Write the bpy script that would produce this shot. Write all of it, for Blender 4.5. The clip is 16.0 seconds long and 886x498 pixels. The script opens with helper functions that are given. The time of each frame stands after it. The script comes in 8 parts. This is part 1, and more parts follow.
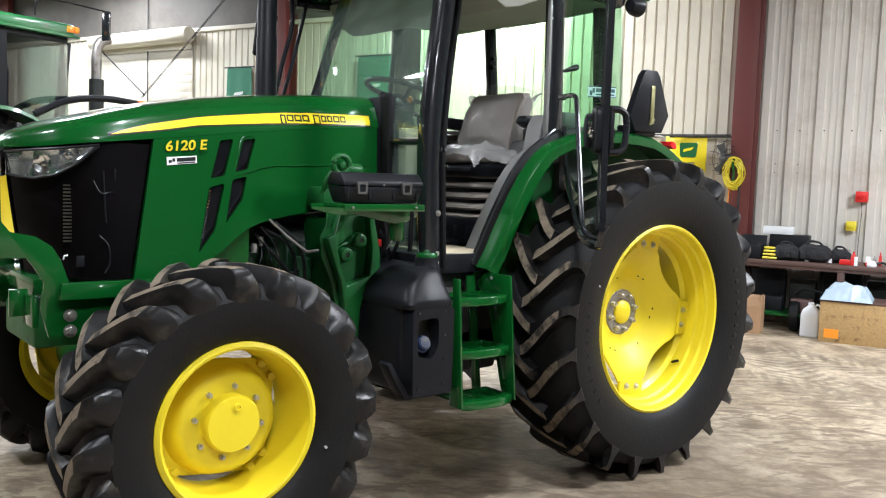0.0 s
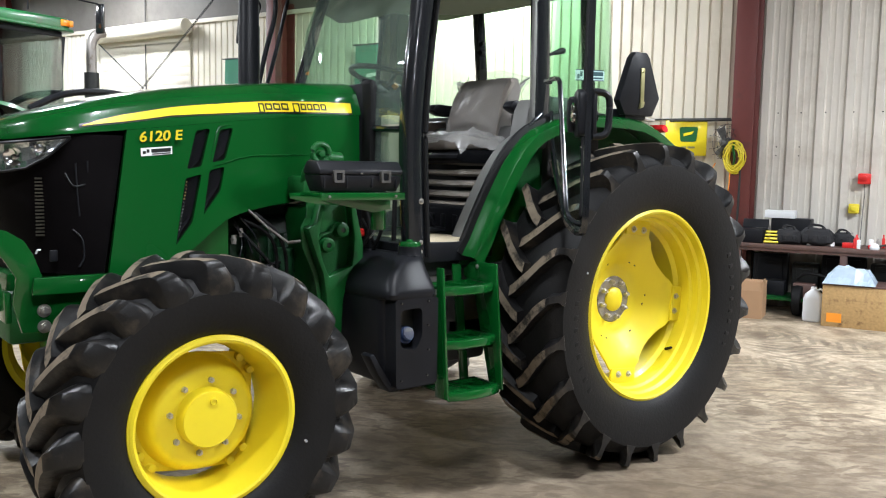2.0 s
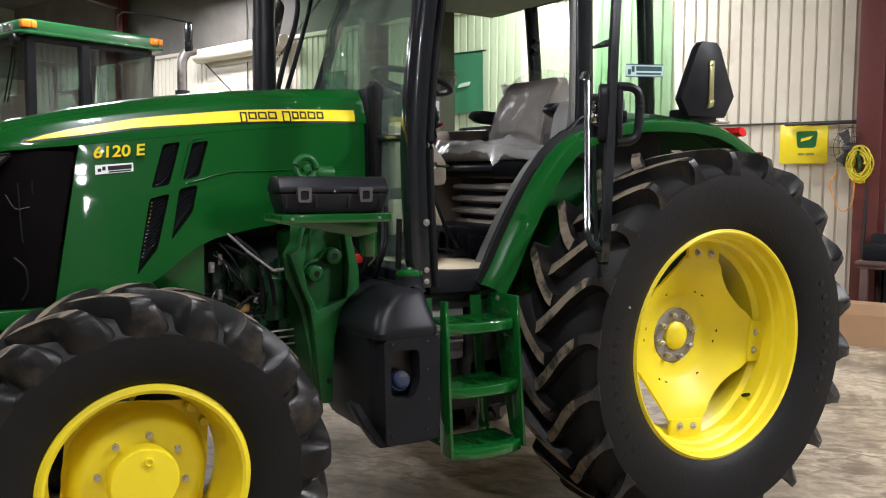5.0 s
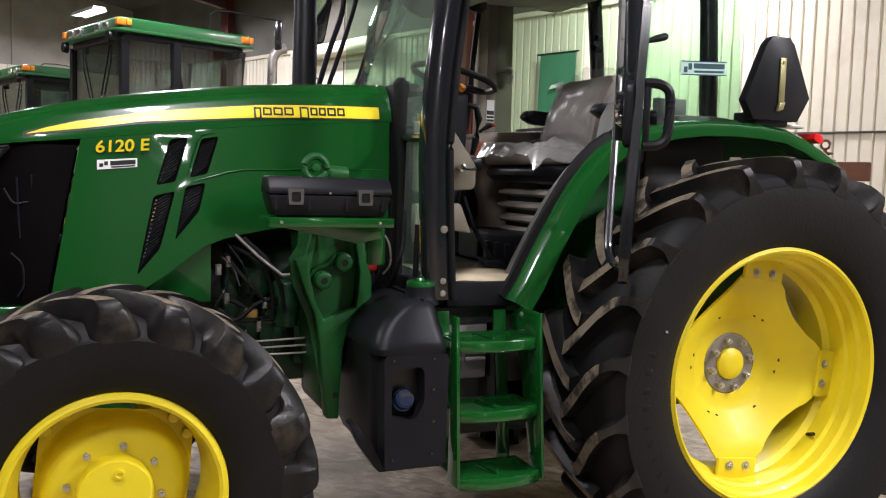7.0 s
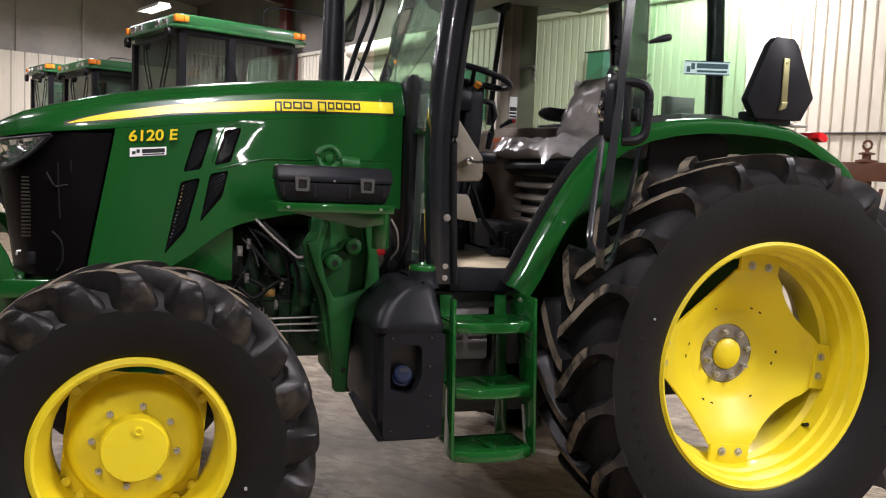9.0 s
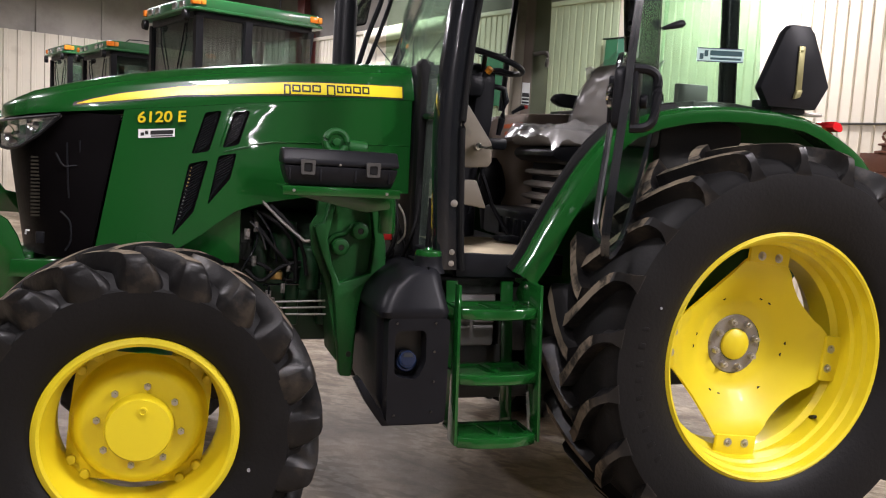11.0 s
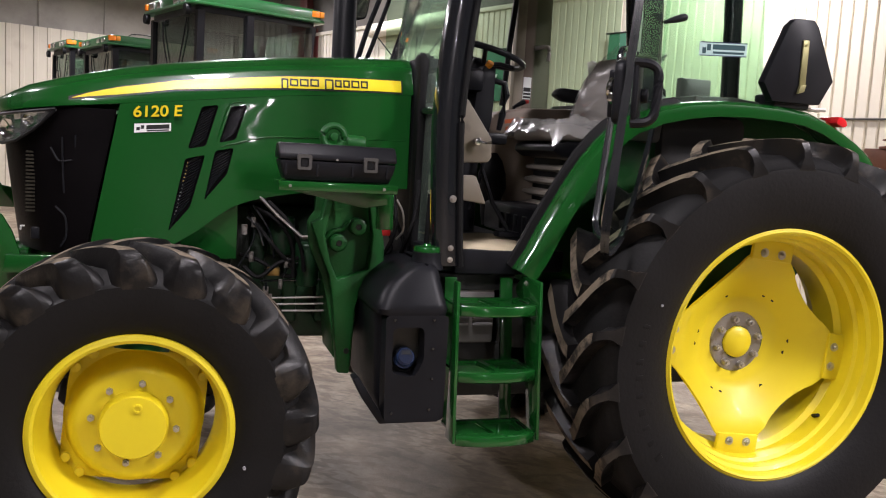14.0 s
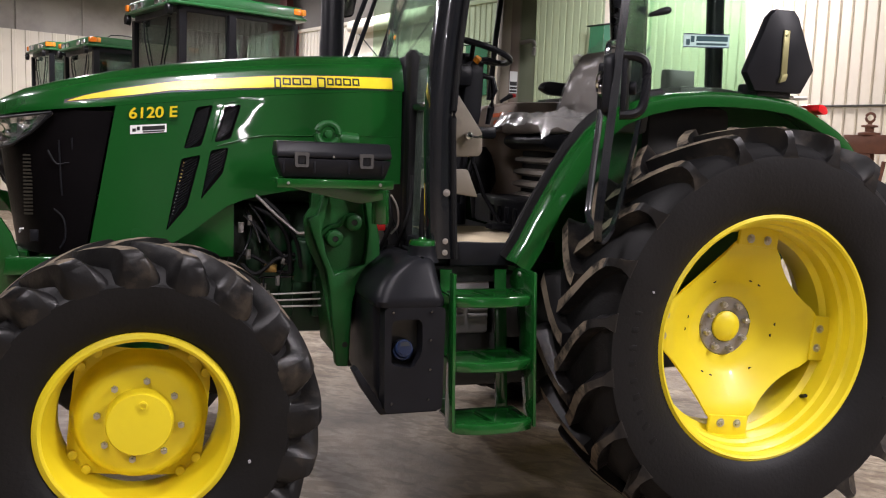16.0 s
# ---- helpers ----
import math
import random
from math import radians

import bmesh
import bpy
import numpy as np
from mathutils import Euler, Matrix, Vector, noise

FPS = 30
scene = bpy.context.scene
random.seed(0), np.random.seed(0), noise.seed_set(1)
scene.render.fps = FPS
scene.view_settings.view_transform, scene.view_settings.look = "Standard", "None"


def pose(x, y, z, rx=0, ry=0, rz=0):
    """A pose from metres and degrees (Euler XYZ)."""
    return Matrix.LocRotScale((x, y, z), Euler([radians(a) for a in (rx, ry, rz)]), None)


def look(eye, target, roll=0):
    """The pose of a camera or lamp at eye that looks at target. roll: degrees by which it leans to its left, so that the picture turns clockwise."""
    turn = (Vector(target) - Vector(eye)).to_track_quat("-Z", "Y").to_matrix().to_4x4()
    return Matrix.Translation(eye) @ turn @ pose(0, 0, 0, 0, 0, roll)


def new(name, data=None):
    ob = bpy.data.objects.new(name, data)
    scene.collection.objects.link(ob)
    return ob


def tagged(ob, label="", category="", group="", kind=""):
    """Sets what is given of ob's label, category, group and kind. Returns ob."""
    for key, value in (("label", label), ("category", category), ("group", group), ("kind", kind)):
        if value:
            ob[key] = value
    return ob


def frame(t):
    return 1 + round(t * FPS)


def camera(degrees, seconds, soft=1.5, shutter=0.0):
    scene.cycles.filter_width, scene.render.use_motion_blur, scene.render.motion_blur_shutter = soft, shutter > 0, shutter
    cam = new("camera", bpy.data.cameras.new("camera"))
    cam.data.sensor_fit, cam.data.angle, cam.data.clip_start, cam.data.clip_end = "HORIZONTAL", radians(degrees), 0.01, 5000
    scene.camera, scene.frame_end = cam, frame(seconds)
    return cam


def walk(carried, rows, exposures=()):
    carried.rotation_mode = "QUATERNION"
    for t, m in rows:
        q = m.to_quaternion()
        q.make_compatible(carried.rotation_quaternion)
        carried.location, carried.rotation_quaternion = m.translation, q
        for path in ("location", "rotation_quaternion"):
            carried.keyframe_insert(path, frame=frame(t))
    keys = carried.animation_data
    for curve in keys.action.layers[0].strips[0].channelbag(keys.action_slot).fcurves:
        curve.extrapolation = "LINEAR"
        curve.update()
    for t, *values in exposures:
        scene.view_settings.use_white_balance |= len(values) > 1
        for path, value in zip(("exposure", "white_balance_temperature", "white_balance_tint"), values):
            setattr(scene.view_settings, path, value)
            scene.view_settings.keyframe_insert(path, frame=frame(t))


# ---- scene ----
cam = camera(54.5, 16.0, 1.1)
PATH = [
    (0, (-3.833, -3.975, 1.56), (-2.57, -2.433, 1.395), 2.0),
    (0.5, (-3.82, -3.98, 1.561), (-2.587, -2.415, 1.39), 1.9),
    (1, (-3.794, -3.99, 1.553), (-2.578, -2.412, 1.383), 1.9),
    (1.5, (-3.753, -4.001, 1.555), (-2.528, -2.429, 1.385), 1.9),
    (2, (-3.699, -3.992, 1.553), (-2.452, -2.44, 1.363), 1.1),
    (2.5, (-3.595, -3.926, 1.553), (-2.359, -2.365, 1.365), 0.9),
    (3, (-3.476, -3.858, 1.563), (-2.25, -2.283, 1.432), 0.4),
    (3.5, (-3.372, -3.823, 1.562), (-2.208, -2.205, 1.402), -0.6),
    (4, (-3.223, -3.829, 1.566), (-2.154, -2.147, 1.397), 0.8),
    (4.2, (-3.157, -3.835, 1.562), (-2.104, -2.144, 1.385), 1.1),
    (6.3, (-2.651, -3.673, 1.578), (-1.778, -1.877, 1.449), -0.4),
    (6.5, (-2.614, -3.672, 1.578), (-1.769, -1.865, 1.44), 0.2),
    (7, (-2.499, -3.701, 1.578), (-1.723, -1.865, 1.414), 1.7),
    (7.5, (-2.413, -3.759, 1.573), (-1.701, -1.897, 1.417), 2.1),
    (8, (-2.38, -3.8, 1.568), (-1.715, -1.92, 1.413), 2.5),
    (8.5, (-2.378, -3.887, 1.566), (-1.724, -2.006, 1.39), 2.9),
    (9, (-2.373, -3.973, 1.568), (-1.725, -2.089, 1.39), 2.6),
    (9.5, (-2.36, -3.991, 1.567), (-1.71, -2.109, 1.38), 2.8),
    (10, (-2.348, -3.989, 1.566), (-1.716, -2.102, 1.367), 3.1),
    (12.5, (-2.318, -3.96, 1.567), (-1.712, -2.067, 1.351), 3.4),
    (13, (-2.313, -3.96, 1.567), (-1.701, -2.069, 1.35), 3.4),
    (13.5, (-2.308, -3.957, 1.567), (-1.7, -2.064, 1.347), 3.4),
    (14, (-2.304, -3.948, 1.567), (-1.7, -2.055, 1.344), 3.4),
    (14.5, (-2.318, -3.96, 1.565), (-1.706, -2.068, 1.346), 3.1),
    (15, (-2.346, -3.99, 1.563), (-1.703, -2.109, 1.338), 2.6),
    (15.5, (-2.357, -4.0, 1.564), (-1.712, -2.121, 1.33), 2.1),
    (16, (-2.365, -3.996, 1.565), (-1.725, -2.116, 1.332), 2.2),
]
walk(cam, [(t, look(eye, target, roll)) for t, eye, target, roll in PATH],
     [(0, 0.36, 6000, 8), (2.5, 0.33, 6000, 7), (3.5, 0.26, 6100, 8), (4.2, 0.06, 6200, 10), (6.3, -0.02, 6350, 13), (8, -0.06, 6450, 18), (16, -0.10, 6500, 20)])

# ---- world, light ----
world = bpy.data.worlds.new("world")
scene.world = world
world.use_nodes = True
world.node_tree.nodes["Background"].inputs[0].default_value = (0.05, 0.055, 0.06, 1)
world.node_tree.nodes["Background"].inputs[1].default_value = 0.3


# ---- materials ----
def nodes_of(name):
    m = bpy.data.materials.new(name)
    m.use_nodes = True
    t = m.node_tree
    return m, t.nodes, t.links, t.nodes["Principled BSDF"]


def mat(name, col, rough=0.5, metal=0.0, vary=0.15, scale=6.0, bump=0.0, bscale=60.0, coat=0.0, dirt=None, dscale=3.0, dlow=0.55, dhigh=0.7, rvary=0.1, spec=0.5, own=False):
    """A painted or raw surface: base colour varied at two scales, optional dirt of a second colour, fine relief."""
    m, n, l, p = nodes_of(name)
    tc = n.new("ShaderNodeTexCoord")
    n1 = n.new("ShaderNodeTexNoise")
    n1.inputs["Scale"].default_value, n1.inputs["Detail"].default_value = scale, 6
    n2 = n.new("ShaderNodeTexNoise")
    n2.inputs["Scale"].default_value, n2.inputs["Detail"].default_value = bscale, 4
    where = tc.outputs["Object"]
    if own:
        oi, ad, sc = n.new("ShaderNodeObjectInfo"), n.new("ShaderNodeVectorMath"), n.new("ShaderNodeMath")
        sc.operation = "MULTIPLY"
        sc.inputs[1].default_value = 40.0
        l.new(oi.outputs["Random"], sc.inputs[0])
        l.new(where, ad.inputs[0])
        l.new(sc.outputs[0], ad.inputs[1])
        where = ad.outputs[0]
    for q in (n1, n2):
        l.new(where, q.inputs["Vector"])
    mix = n.new("ShaderNodeMix")
    mix.data_type = "RGBA"
    mix.inputs[6].default_value = (*[c * (1 - vary) for c in col], 1)
    mix.inputs[7].default_value = (*[min(1, c * (1 + vary)) for c in col], 1)
    l.new(n1.outputs["Fac"], mix.inputs[0])
    out = mix.outputs[2]
    if dirt:
        n3 = n.new("ShaderNodeTexNoise")
        n3.inputs["Scale"].default_value, n3.inputs["Detail"].default_value, n3.inputs["Roughness"].default_value = dscale, 8, 0.65
        l.new(where, n3.inputs["Vector"])
        r = n.new("ShaderNodeMapRange")
        r.inputs["From Min"].default_value, r.inputs["From Max"].default_value = dlow, dhigh
        l.new(n3.outputs["Fac"], r.inputs["Value"])
        mx = n.new("ShaderNodeMix")
        mx.data_type = "RGBA"
        mx.inputs[7].default_value = (*dirt, 1)
        l.new(r.outputs["Result"], mx.inputs[0])
        l.new(out, mx.inputs[6])
        out = mx.outputs[2]
    l.new(out, p.inputs["Base Color"])
    rr = n.new("ShaderNodeMapRange")
    rr.inputs["To Min"].default_value, rr.inputs["To Max"].default_value = max(0.02, rough - rvary), min(1, rough + rvary)
    l.new(n1.outputs["Fac"], rr.inputs["Value"])
    l.new(rr.outputs["Result"], p.inputs["Roughness"])
    p.inputs["Metallic"].default_value = metal
    p.inputs["Coat Weight"].default_value = coat
    p.inputs["Coat Roughness"].default_value = 0.04
    p.inputs["Specular IOR Level"].default_value = spec
    if bump:
        b = n.new("ShaderNodeBump")
        b.inputs["Strength"].default_value, b.inputs["Distance"].default_value = bump, 0.004
        l.new(n2.outputs["Fac"], b.inputs["Height"])
        l.new(b.outputs["Normal"], p.inputs["Normal"])
    return m


def glow(name, col, strength):
    m, n, l, p = nodes_of(name)
    p.inputs["Emission Color"].default_value = (*col, 1)
    p.inputs["Emission Strength"].default_value = strength
    return m


def glassy(name, tint, base, rough=0.02, peak=0.85):
    """Thin pane: a clear part and a glossy part, the gloss growing towards grazing sight, with a light tint."""
    m, n, l, p = nodes_of(name)
    n.remove(p)
    tr, gl, mx, fr = n.new("ShaderNodeBsdfTransparent"), n.new("ShaderNodeBsdfGlossy"), n.new("ShaderNodeMixShader"), n.new("ShaderNodeLayerWeight")
    tr.inputs[0].default_value = (*tint, 1)
    gl.inputs["Roughness"].default_value = rough
    pw, ma = n.new("ShaderNodeMath"), n.new("ShaderNodeMath")
    pw.operation, ma.operation = "POWER", "MULTIPLY_ADD"
    pw.inputs[1].default_value = 4.5
    ma.inputs[1].default_value, ma.inputs[2].default_value = peak - base, base
    fr.inputs[0].default_value = 0.5
    l.new(fr.outputs["Facing"], pw.inputs[0])
    l.new(pw.outputs[0], ma.inputs[0])
    l.new(ma.outputs[0], mx.inputs[0])
    l.new(tr.outputs[0], mx.inputs[1])
    l.new(gl.outputs[0], mx.inputs[2])
    l.new(mx.outputs[0], n["Material Output"].inputs[0])
    return m


GREEN = mat("green_paint", (0.0046, 0.073, 0.0112), 0.26, vary=0.05, scale=3, coat=1.0, bump=0.005, bscale=160, rvary=0.04, spec=0.15)
GREEN_PANEL = GREEN.copy()          # pressed sheet: the lacquer mirrors with a slight waviness
_t = GREEN_PANEL.node_tree
_n, _b, _p = _t.nodes.new("ShaderNodeTexNoise"), _t.nodes.new("ShaderNodeBump"), _t.nodes["Principled BSDF"]
_n.inputs["Scale"].default_value, _n.inputs["Detail"].default_value = 7.0, 1.0
_b.inputs["Strength"].default_value, _b.inputs["Distance"].default_value = 0.20, 0.012
_t.links.new(_t.nodes["Texture Coordinate"].outputs["Object"], _n.inputs["Vector"])
_t.links.new(_n.outputs["Fac"], _b.inputs["Height"])
_t.links.new(_b.outputs["Normal"], _p.inputs["Coat Normal"])
GREEN_CAST = mat("green_cast", (0.0055, 0.080, 0.0140), 0.45, vary=0.15, scale=8, bump=0.3, bscale=90, dirt=(0.009, 0.045, 0.014), dscale=7, spec=0.35)
# engine bay shade put into this darker, mottled copy of the cast green
GREEN_SHADED = mat("green_engine_shaded", (0.005, 0.030, 0.010), 0.40, vary=0.3, scale=8, bump=0.4, bscale=70, dirt=(0.010, 0.014, 0.010), dscale=9)
GREEN_OLD = mat("green_older", (0.012, 0.115, 0.030), 0.35, vary=0.15, scale=4, coat=0.3, dirt=(0.05, 0.10, 0.04), dscale=5)
YELLOW = mat("yellow_paint", (0.745, 0.600, 0.011), 0.46, vary=0.06, scale=4, coat=0.07, bump=0.03, bscale=150, dirt=(0.68, 0.53, 0.014), dscale=5, dlow=0.6, dhigh=0.9)
DECAL_Y = mat("yellow_decal", (0.86, 0.70, 0.012), 0.3, vary=0.03, coat=1.0)
DECAL_K = mat("black_decal", (0.006, 0.007, 0.006), 0.35, vary=0.1)
WHITE_D = mat("white_decal", (0.78, 0.80, 0.78), 0.4, vary=0.04)
RUBBER = mat("tyre_rubber", (0.0068, 0.0066, 0.0068), 0.55, vary=0.35, scale=5, bump=0.35, bscale=70, dirt=(0.0105, 0.0102, 0.0102), dscale=3.2, dlow=0.5, dhigh=0.85, spec=0.20)
LUG = mat("tyre_lug", (0.0075, 0.0072, 0.0073), 0.37, vary=0.45, scale=11, bump=0.5, bscale=34, dirt=(0.060, 0.048, 0.035), dscale=7, dlow=0.52, dhigh=0.76, rvary=0.16, spec=0.30, own=True)
LUG_TOP = mat("lug_wear_face", (0.165, 0.133, 0.096), 0.88, vary=0.4, scale=14, bump=0.9, bscale=50, dirt=(0.026, 0.023, 0.019), dscale=10, dlow=0.49, dhigh=0.61, spec=0.22, own=True)
BLACK = mat("black_plastic", (0.0100, 0.0105, 0.0128), 0.40, vary=0.2, scale=8, bump=0.10, bscale=260, dirt=(0.010, 0.010, 0.0105), dscale=4, dlow=0.55, dhigh=0.85, spec=0.16)
BLACK_GLOSS = mat("black_enamel", (0.010, 0.011, 0.013), 0.16, vary=0.15, scale=5, coat=0.6, rvary=0.05)
BLACK_RUB = mat("black_seal", (0.008, 0.008, 0.0085), 0.6, vary=0.15, spec=0.15)
GRILLE = mat("grille_mesh", (0.0046, 0.0040, 0.0044), 0.36, vary=0.25, bump=0.15, bscale=420, spec=0.02)
GREY_TRIM = mat("grey_trim", (0.155, 0.153, 0.145), 0.5, vary=0.1, bump=0.2, bscale=300)
CASE_GREY = mat("grey_case", (0.20, 0.192, 0.188), 0.45, vary=0.12, bump=0.15, bscale=200)
BROWN_TRIM = mat("brown_trim", (0.195, 0.150, 0.120), 0.5, vary=0.14, bump=0.2, bscale=300)
PAINT_MARK = mat("paint_mark", (0.30, 0.30, 0.32), 0.6, vary=0.1)
GREY_DARK = mat("dark_grey_trim", (0.055, 0.053, 0.05), 0.6, vary=0.15, bump=0.2, bscale=300)
CONSOLE = mat("console_tan", (0.44, 0.355, 0.28), 0.5, vary=0.10, bump=0.2, bscale=300)
CONSOLE_HEAD = mat("console_brown", (0.30, 0.235, 0.19), 0.45, vary=0.12, bump=0.2, bscale=300)
TAN_TRIM = mat("tan_trim", (0.24, 0.205, 0.155), 0.6, vary=0.1, bump=0.2, bscale=300, dirt=(0.16, 0.13, 0.10), dscale=5)
HEADLINER = mat("headliner", (0.30, 0.29, 0.26), 0.9, vary=0.08, bump=0.3, bscale=200)
MAT_TAN = mat("floor_paper", (0.50, 0.42, 0.29), 0.85, vary=0.15, scale=9, bump=0.5, bscale=25)
SEAT = mat("seat_cloth", (0.26, 0.225, 0.195), 0.8, vary=0.15, bump=0.5, bscale=300)
BELLOWS = mat("bellows_rubber", (0.27, 0.24, 0.205), 0.65, vary=0.15, dirt=(0.19, 0.16, 0.12), dscale=5)
STEEL = mat("zinc_steel", (0.55, 0.53, 0.50), 0.35, metal=0.9, vary=0.2, scale=30)
STEEL_RAW = mat("raw_steel", (0.32, 0.30, 0.28), 0.5, metal=0.75, vary=0.25, scale=25, dirt=(0.20, 0.15, 0.11), dscale=18)
CHROME = mat("chrome", (0.75, 0.75, 0.76), 0.12, metal=1.0, vary=0.05)
DARK_IRON = mat("dark_iron", (0.025, 0.027, 0.026), 0.5, metal=0.3, vary=0.4, scale=12, bump=0.4, bscale=80)
ORANGE = mat("orange_plastic", (0.85, 0.30, 0.02), 0.4, vary=0.05)
RED = mat("red_plastic", (0.62, 0.02, 0.018), 0.35, vary=0.08)
BLUE = mat("blue_plastic", (0.012, 0.026, 0.075), 0.35, vary=0.1)
STICKER = mat("pale_teal_sticker", (0.46, 0.64, 0.62), 0.4, vary=0.05)
TEAL_INK = mat("dark_teal_ink", (0.012, 0.06, 0.07), 0.4, vary=0.1)
BUTTON = mat("dull_orange_button", (0.58, 0.11, 0.02), 0.5, vary=0.15)
AMBER = mat("amber_lens", (0.95, 0.25, 0.02), 0.2, vary=0.05)
REDLENS = mat("red_lens", (0.70, 0.015, 0.02), 0.15, vary=0.05, coat=0.5)
BRASS = mat("brass", (0.55, 0.36, 0.12), 0.35, metal=0.9, vary=0.2, scale=20)
PLATE_BRONZE = mat("bracket_bronze", (0.30, 0.28, 0.13), 0.4, metal=0.6, vary=0.15, scale=15)
FIN = mat("dull_brass_fin", (0.016, 0.0135, 0.005), 0.6, metal=0.1, vary=0.3, scale=15)
GLASS = glassy("cab_glass", (0.82, 0.94, 0.86), 0.035)
GLASS_DARK = glassy("older_cab_glass", (0.62, 0.71, 0.68), 0.16)
DOOR_GLASS = glassy("door_glass", (0.86, 0.95, 0.89), 0.03, 0.02, 0.07)
GLASS_HAZED = glassy("hazed_cab_glass", (0.80, 0.92, 0.84), 0.05)
# pale diffuse share mixed in, standing in for hazy reflections on the pane
_t = GLASS_HAZED.node_tree
_d, _x, _o = _t.nodes.new("ShaderNodeBsdfDiffuse"), _t.nodes.new("ShaderNodeMixShader"), _t.nodes["Material Output"]
_d.inputs[0].default_value = (0.52, 0.62, 0.55, 1)
_x.inputs[0].default_value = 0.068
_t.links.new(_o.inputs[0].links[0].from_socket, _x.inputs[1])
_t.links.new(_d.outputs[0], _x.inputs[2])
_t.links.new(_x.outputs[0], _o.inputs[0])
GLASS_FAR = glassy("far_cab_glass", (0.76, 0.87, 0.77), 0.03)
PALE_BLUE = mat("pale_blue_plastic", (0.010, 0.015, 0.034), 0.22, vary=0.1)
LAMP_BACK = mat("lamp_silver", (0.70, 0.70, 0.71), 0.12, metal=0.9, vary=0.35, scale=26, rvary=0.05)
FILM = glassy("clear_film", (0.95, 0.95, 0.95), 0.13, 0.16, 0.6)
_t = FILM.node_tree
_d, _x, _o = _t.nodes.new("ShaderNodeBsdfDiffuse"), _t.nodes.new("ShaderNodeMixShader"), _t.nodes["Material Output"]
_d.inputs[0].default_value = (0.85, 0.84, 0.82, 1)
_x.inputs[0].default_value = 0.15
_t.links.new(_o.inputs[0].links[0].from_socket, _x.inputs[1])
_t.links.new(_d.outputs[0], _x.inputs[2])
_t.links.new(_x.outputs[0], _o.inputs[0])
FILM_BACK = FILM.copy()
FILM_BACK.node_tree.nodes[_x.name].inputs[0].default_value = 0.07
FILM_BACK.node_tree.nodes["Glossy BSDF"].inputs["Roughness"].default_value = 0.26
FILM_BACK.node_tree.nodes["Math.001"].inputs[1].default_value = 0.12
FILM_BACK.node_tree.nodes["Math.001"].inputs[2].default_value = 0.010
FILM_LOOSE = FILM.copy()
FILM_LOOSE.node_tree.nodes[_x.name].inputs[0].default_value = 0.45
LENS = glassy("lamp_lens", (0.94, 0.96, 0.97), 0.04)


# ---- mesh helpers ----
def finish(bm, smooth=35):
    bmesh.ops.recalc_face_normals(bm, faces=bm.faces)
    me = bpy.data.meshes.new("m")
    bm.to_mesh(me)
    bm.free()
    if smooth:
        me.shade_smooth()
        me.set_sharp_from_angle(angle=radians(smooth))
    return me


def thing(name, label, category, group="", kind="", at=None):
    ob = new(name)
    ob.empty_display_size = 0.1
    if at is not None:
        ob.matrix_basis = at
    return tagged(ob, label, category, group, kind)


def part(name, bm, material, parent=None, label="", smooth=35, at=None):
    me = finish(bm, smooth) if isinstance(bm, bmesh.types.BMesh) else bm
    me.name = name
    if not me.materials:
        for q in material if isinstance(material, (list, tuple)) else [material]:
            me.materials.append(q)
    ob = new(name, me)
    if parent is not None:
        ob.parent = parent
    if at is not None:
        ob.matrix_basis = at
    if label:
        ob["label"] = label
    return ob


def solo(name, bm, material, label, category, group="", kind="", smooth=35, at=None):
    return tagged(part(name, bm, material, None, "", smooth, at), label, category, group, kind)


def B():
    return bmesh.new()


def bevel(bm, w, seg=2, sharp=30):
    bmesh.ops.recalc_face_normals(bm, faces=bm.faces)
    es = [e for e in bm.edges if len(e.link_faces) == 2 and e.calc_face_angle(0) > radians(sharp)]
    if es and w:
        bmesh.ops.bevel(bm, geom=es, offset=w, segments=seg, affect="EDGES", profile=0.5, clamp_overlap=True)
    return bm


def box(bm, lo, hi, w=0.0, seg=2):
    t = B()
    bmesh.ops.create_cube(t, size=1)
    for v in t.verts:
        v.co = [lo[i] + (v.co[i] + 0.5) * (hi[i] - lo[i]) for i in range(3)]
    bevel(t, w, seg)
    return join(bm, t)


def join(bm, t, m=None, mi=0):
    """Adds the bmesh t to bm, moved by m."""
    vs = {}
    for v in t.verts:
        vs[v] = bm.verts.new(m @ v.co if m is not None else v.co)
    for f in t.faces:
        try:
            g = bm.faces.new([vs[v] for v in f.verts])
            g.material_index = f.material_index if not mi else mi
            g.smooth = f.smooth
        except ValueError:
            pass
    t.free()
    return bm


AX = {"x": (1, 2, 0), "y": (0, 2, 1), "z": (0, 1, 2)}


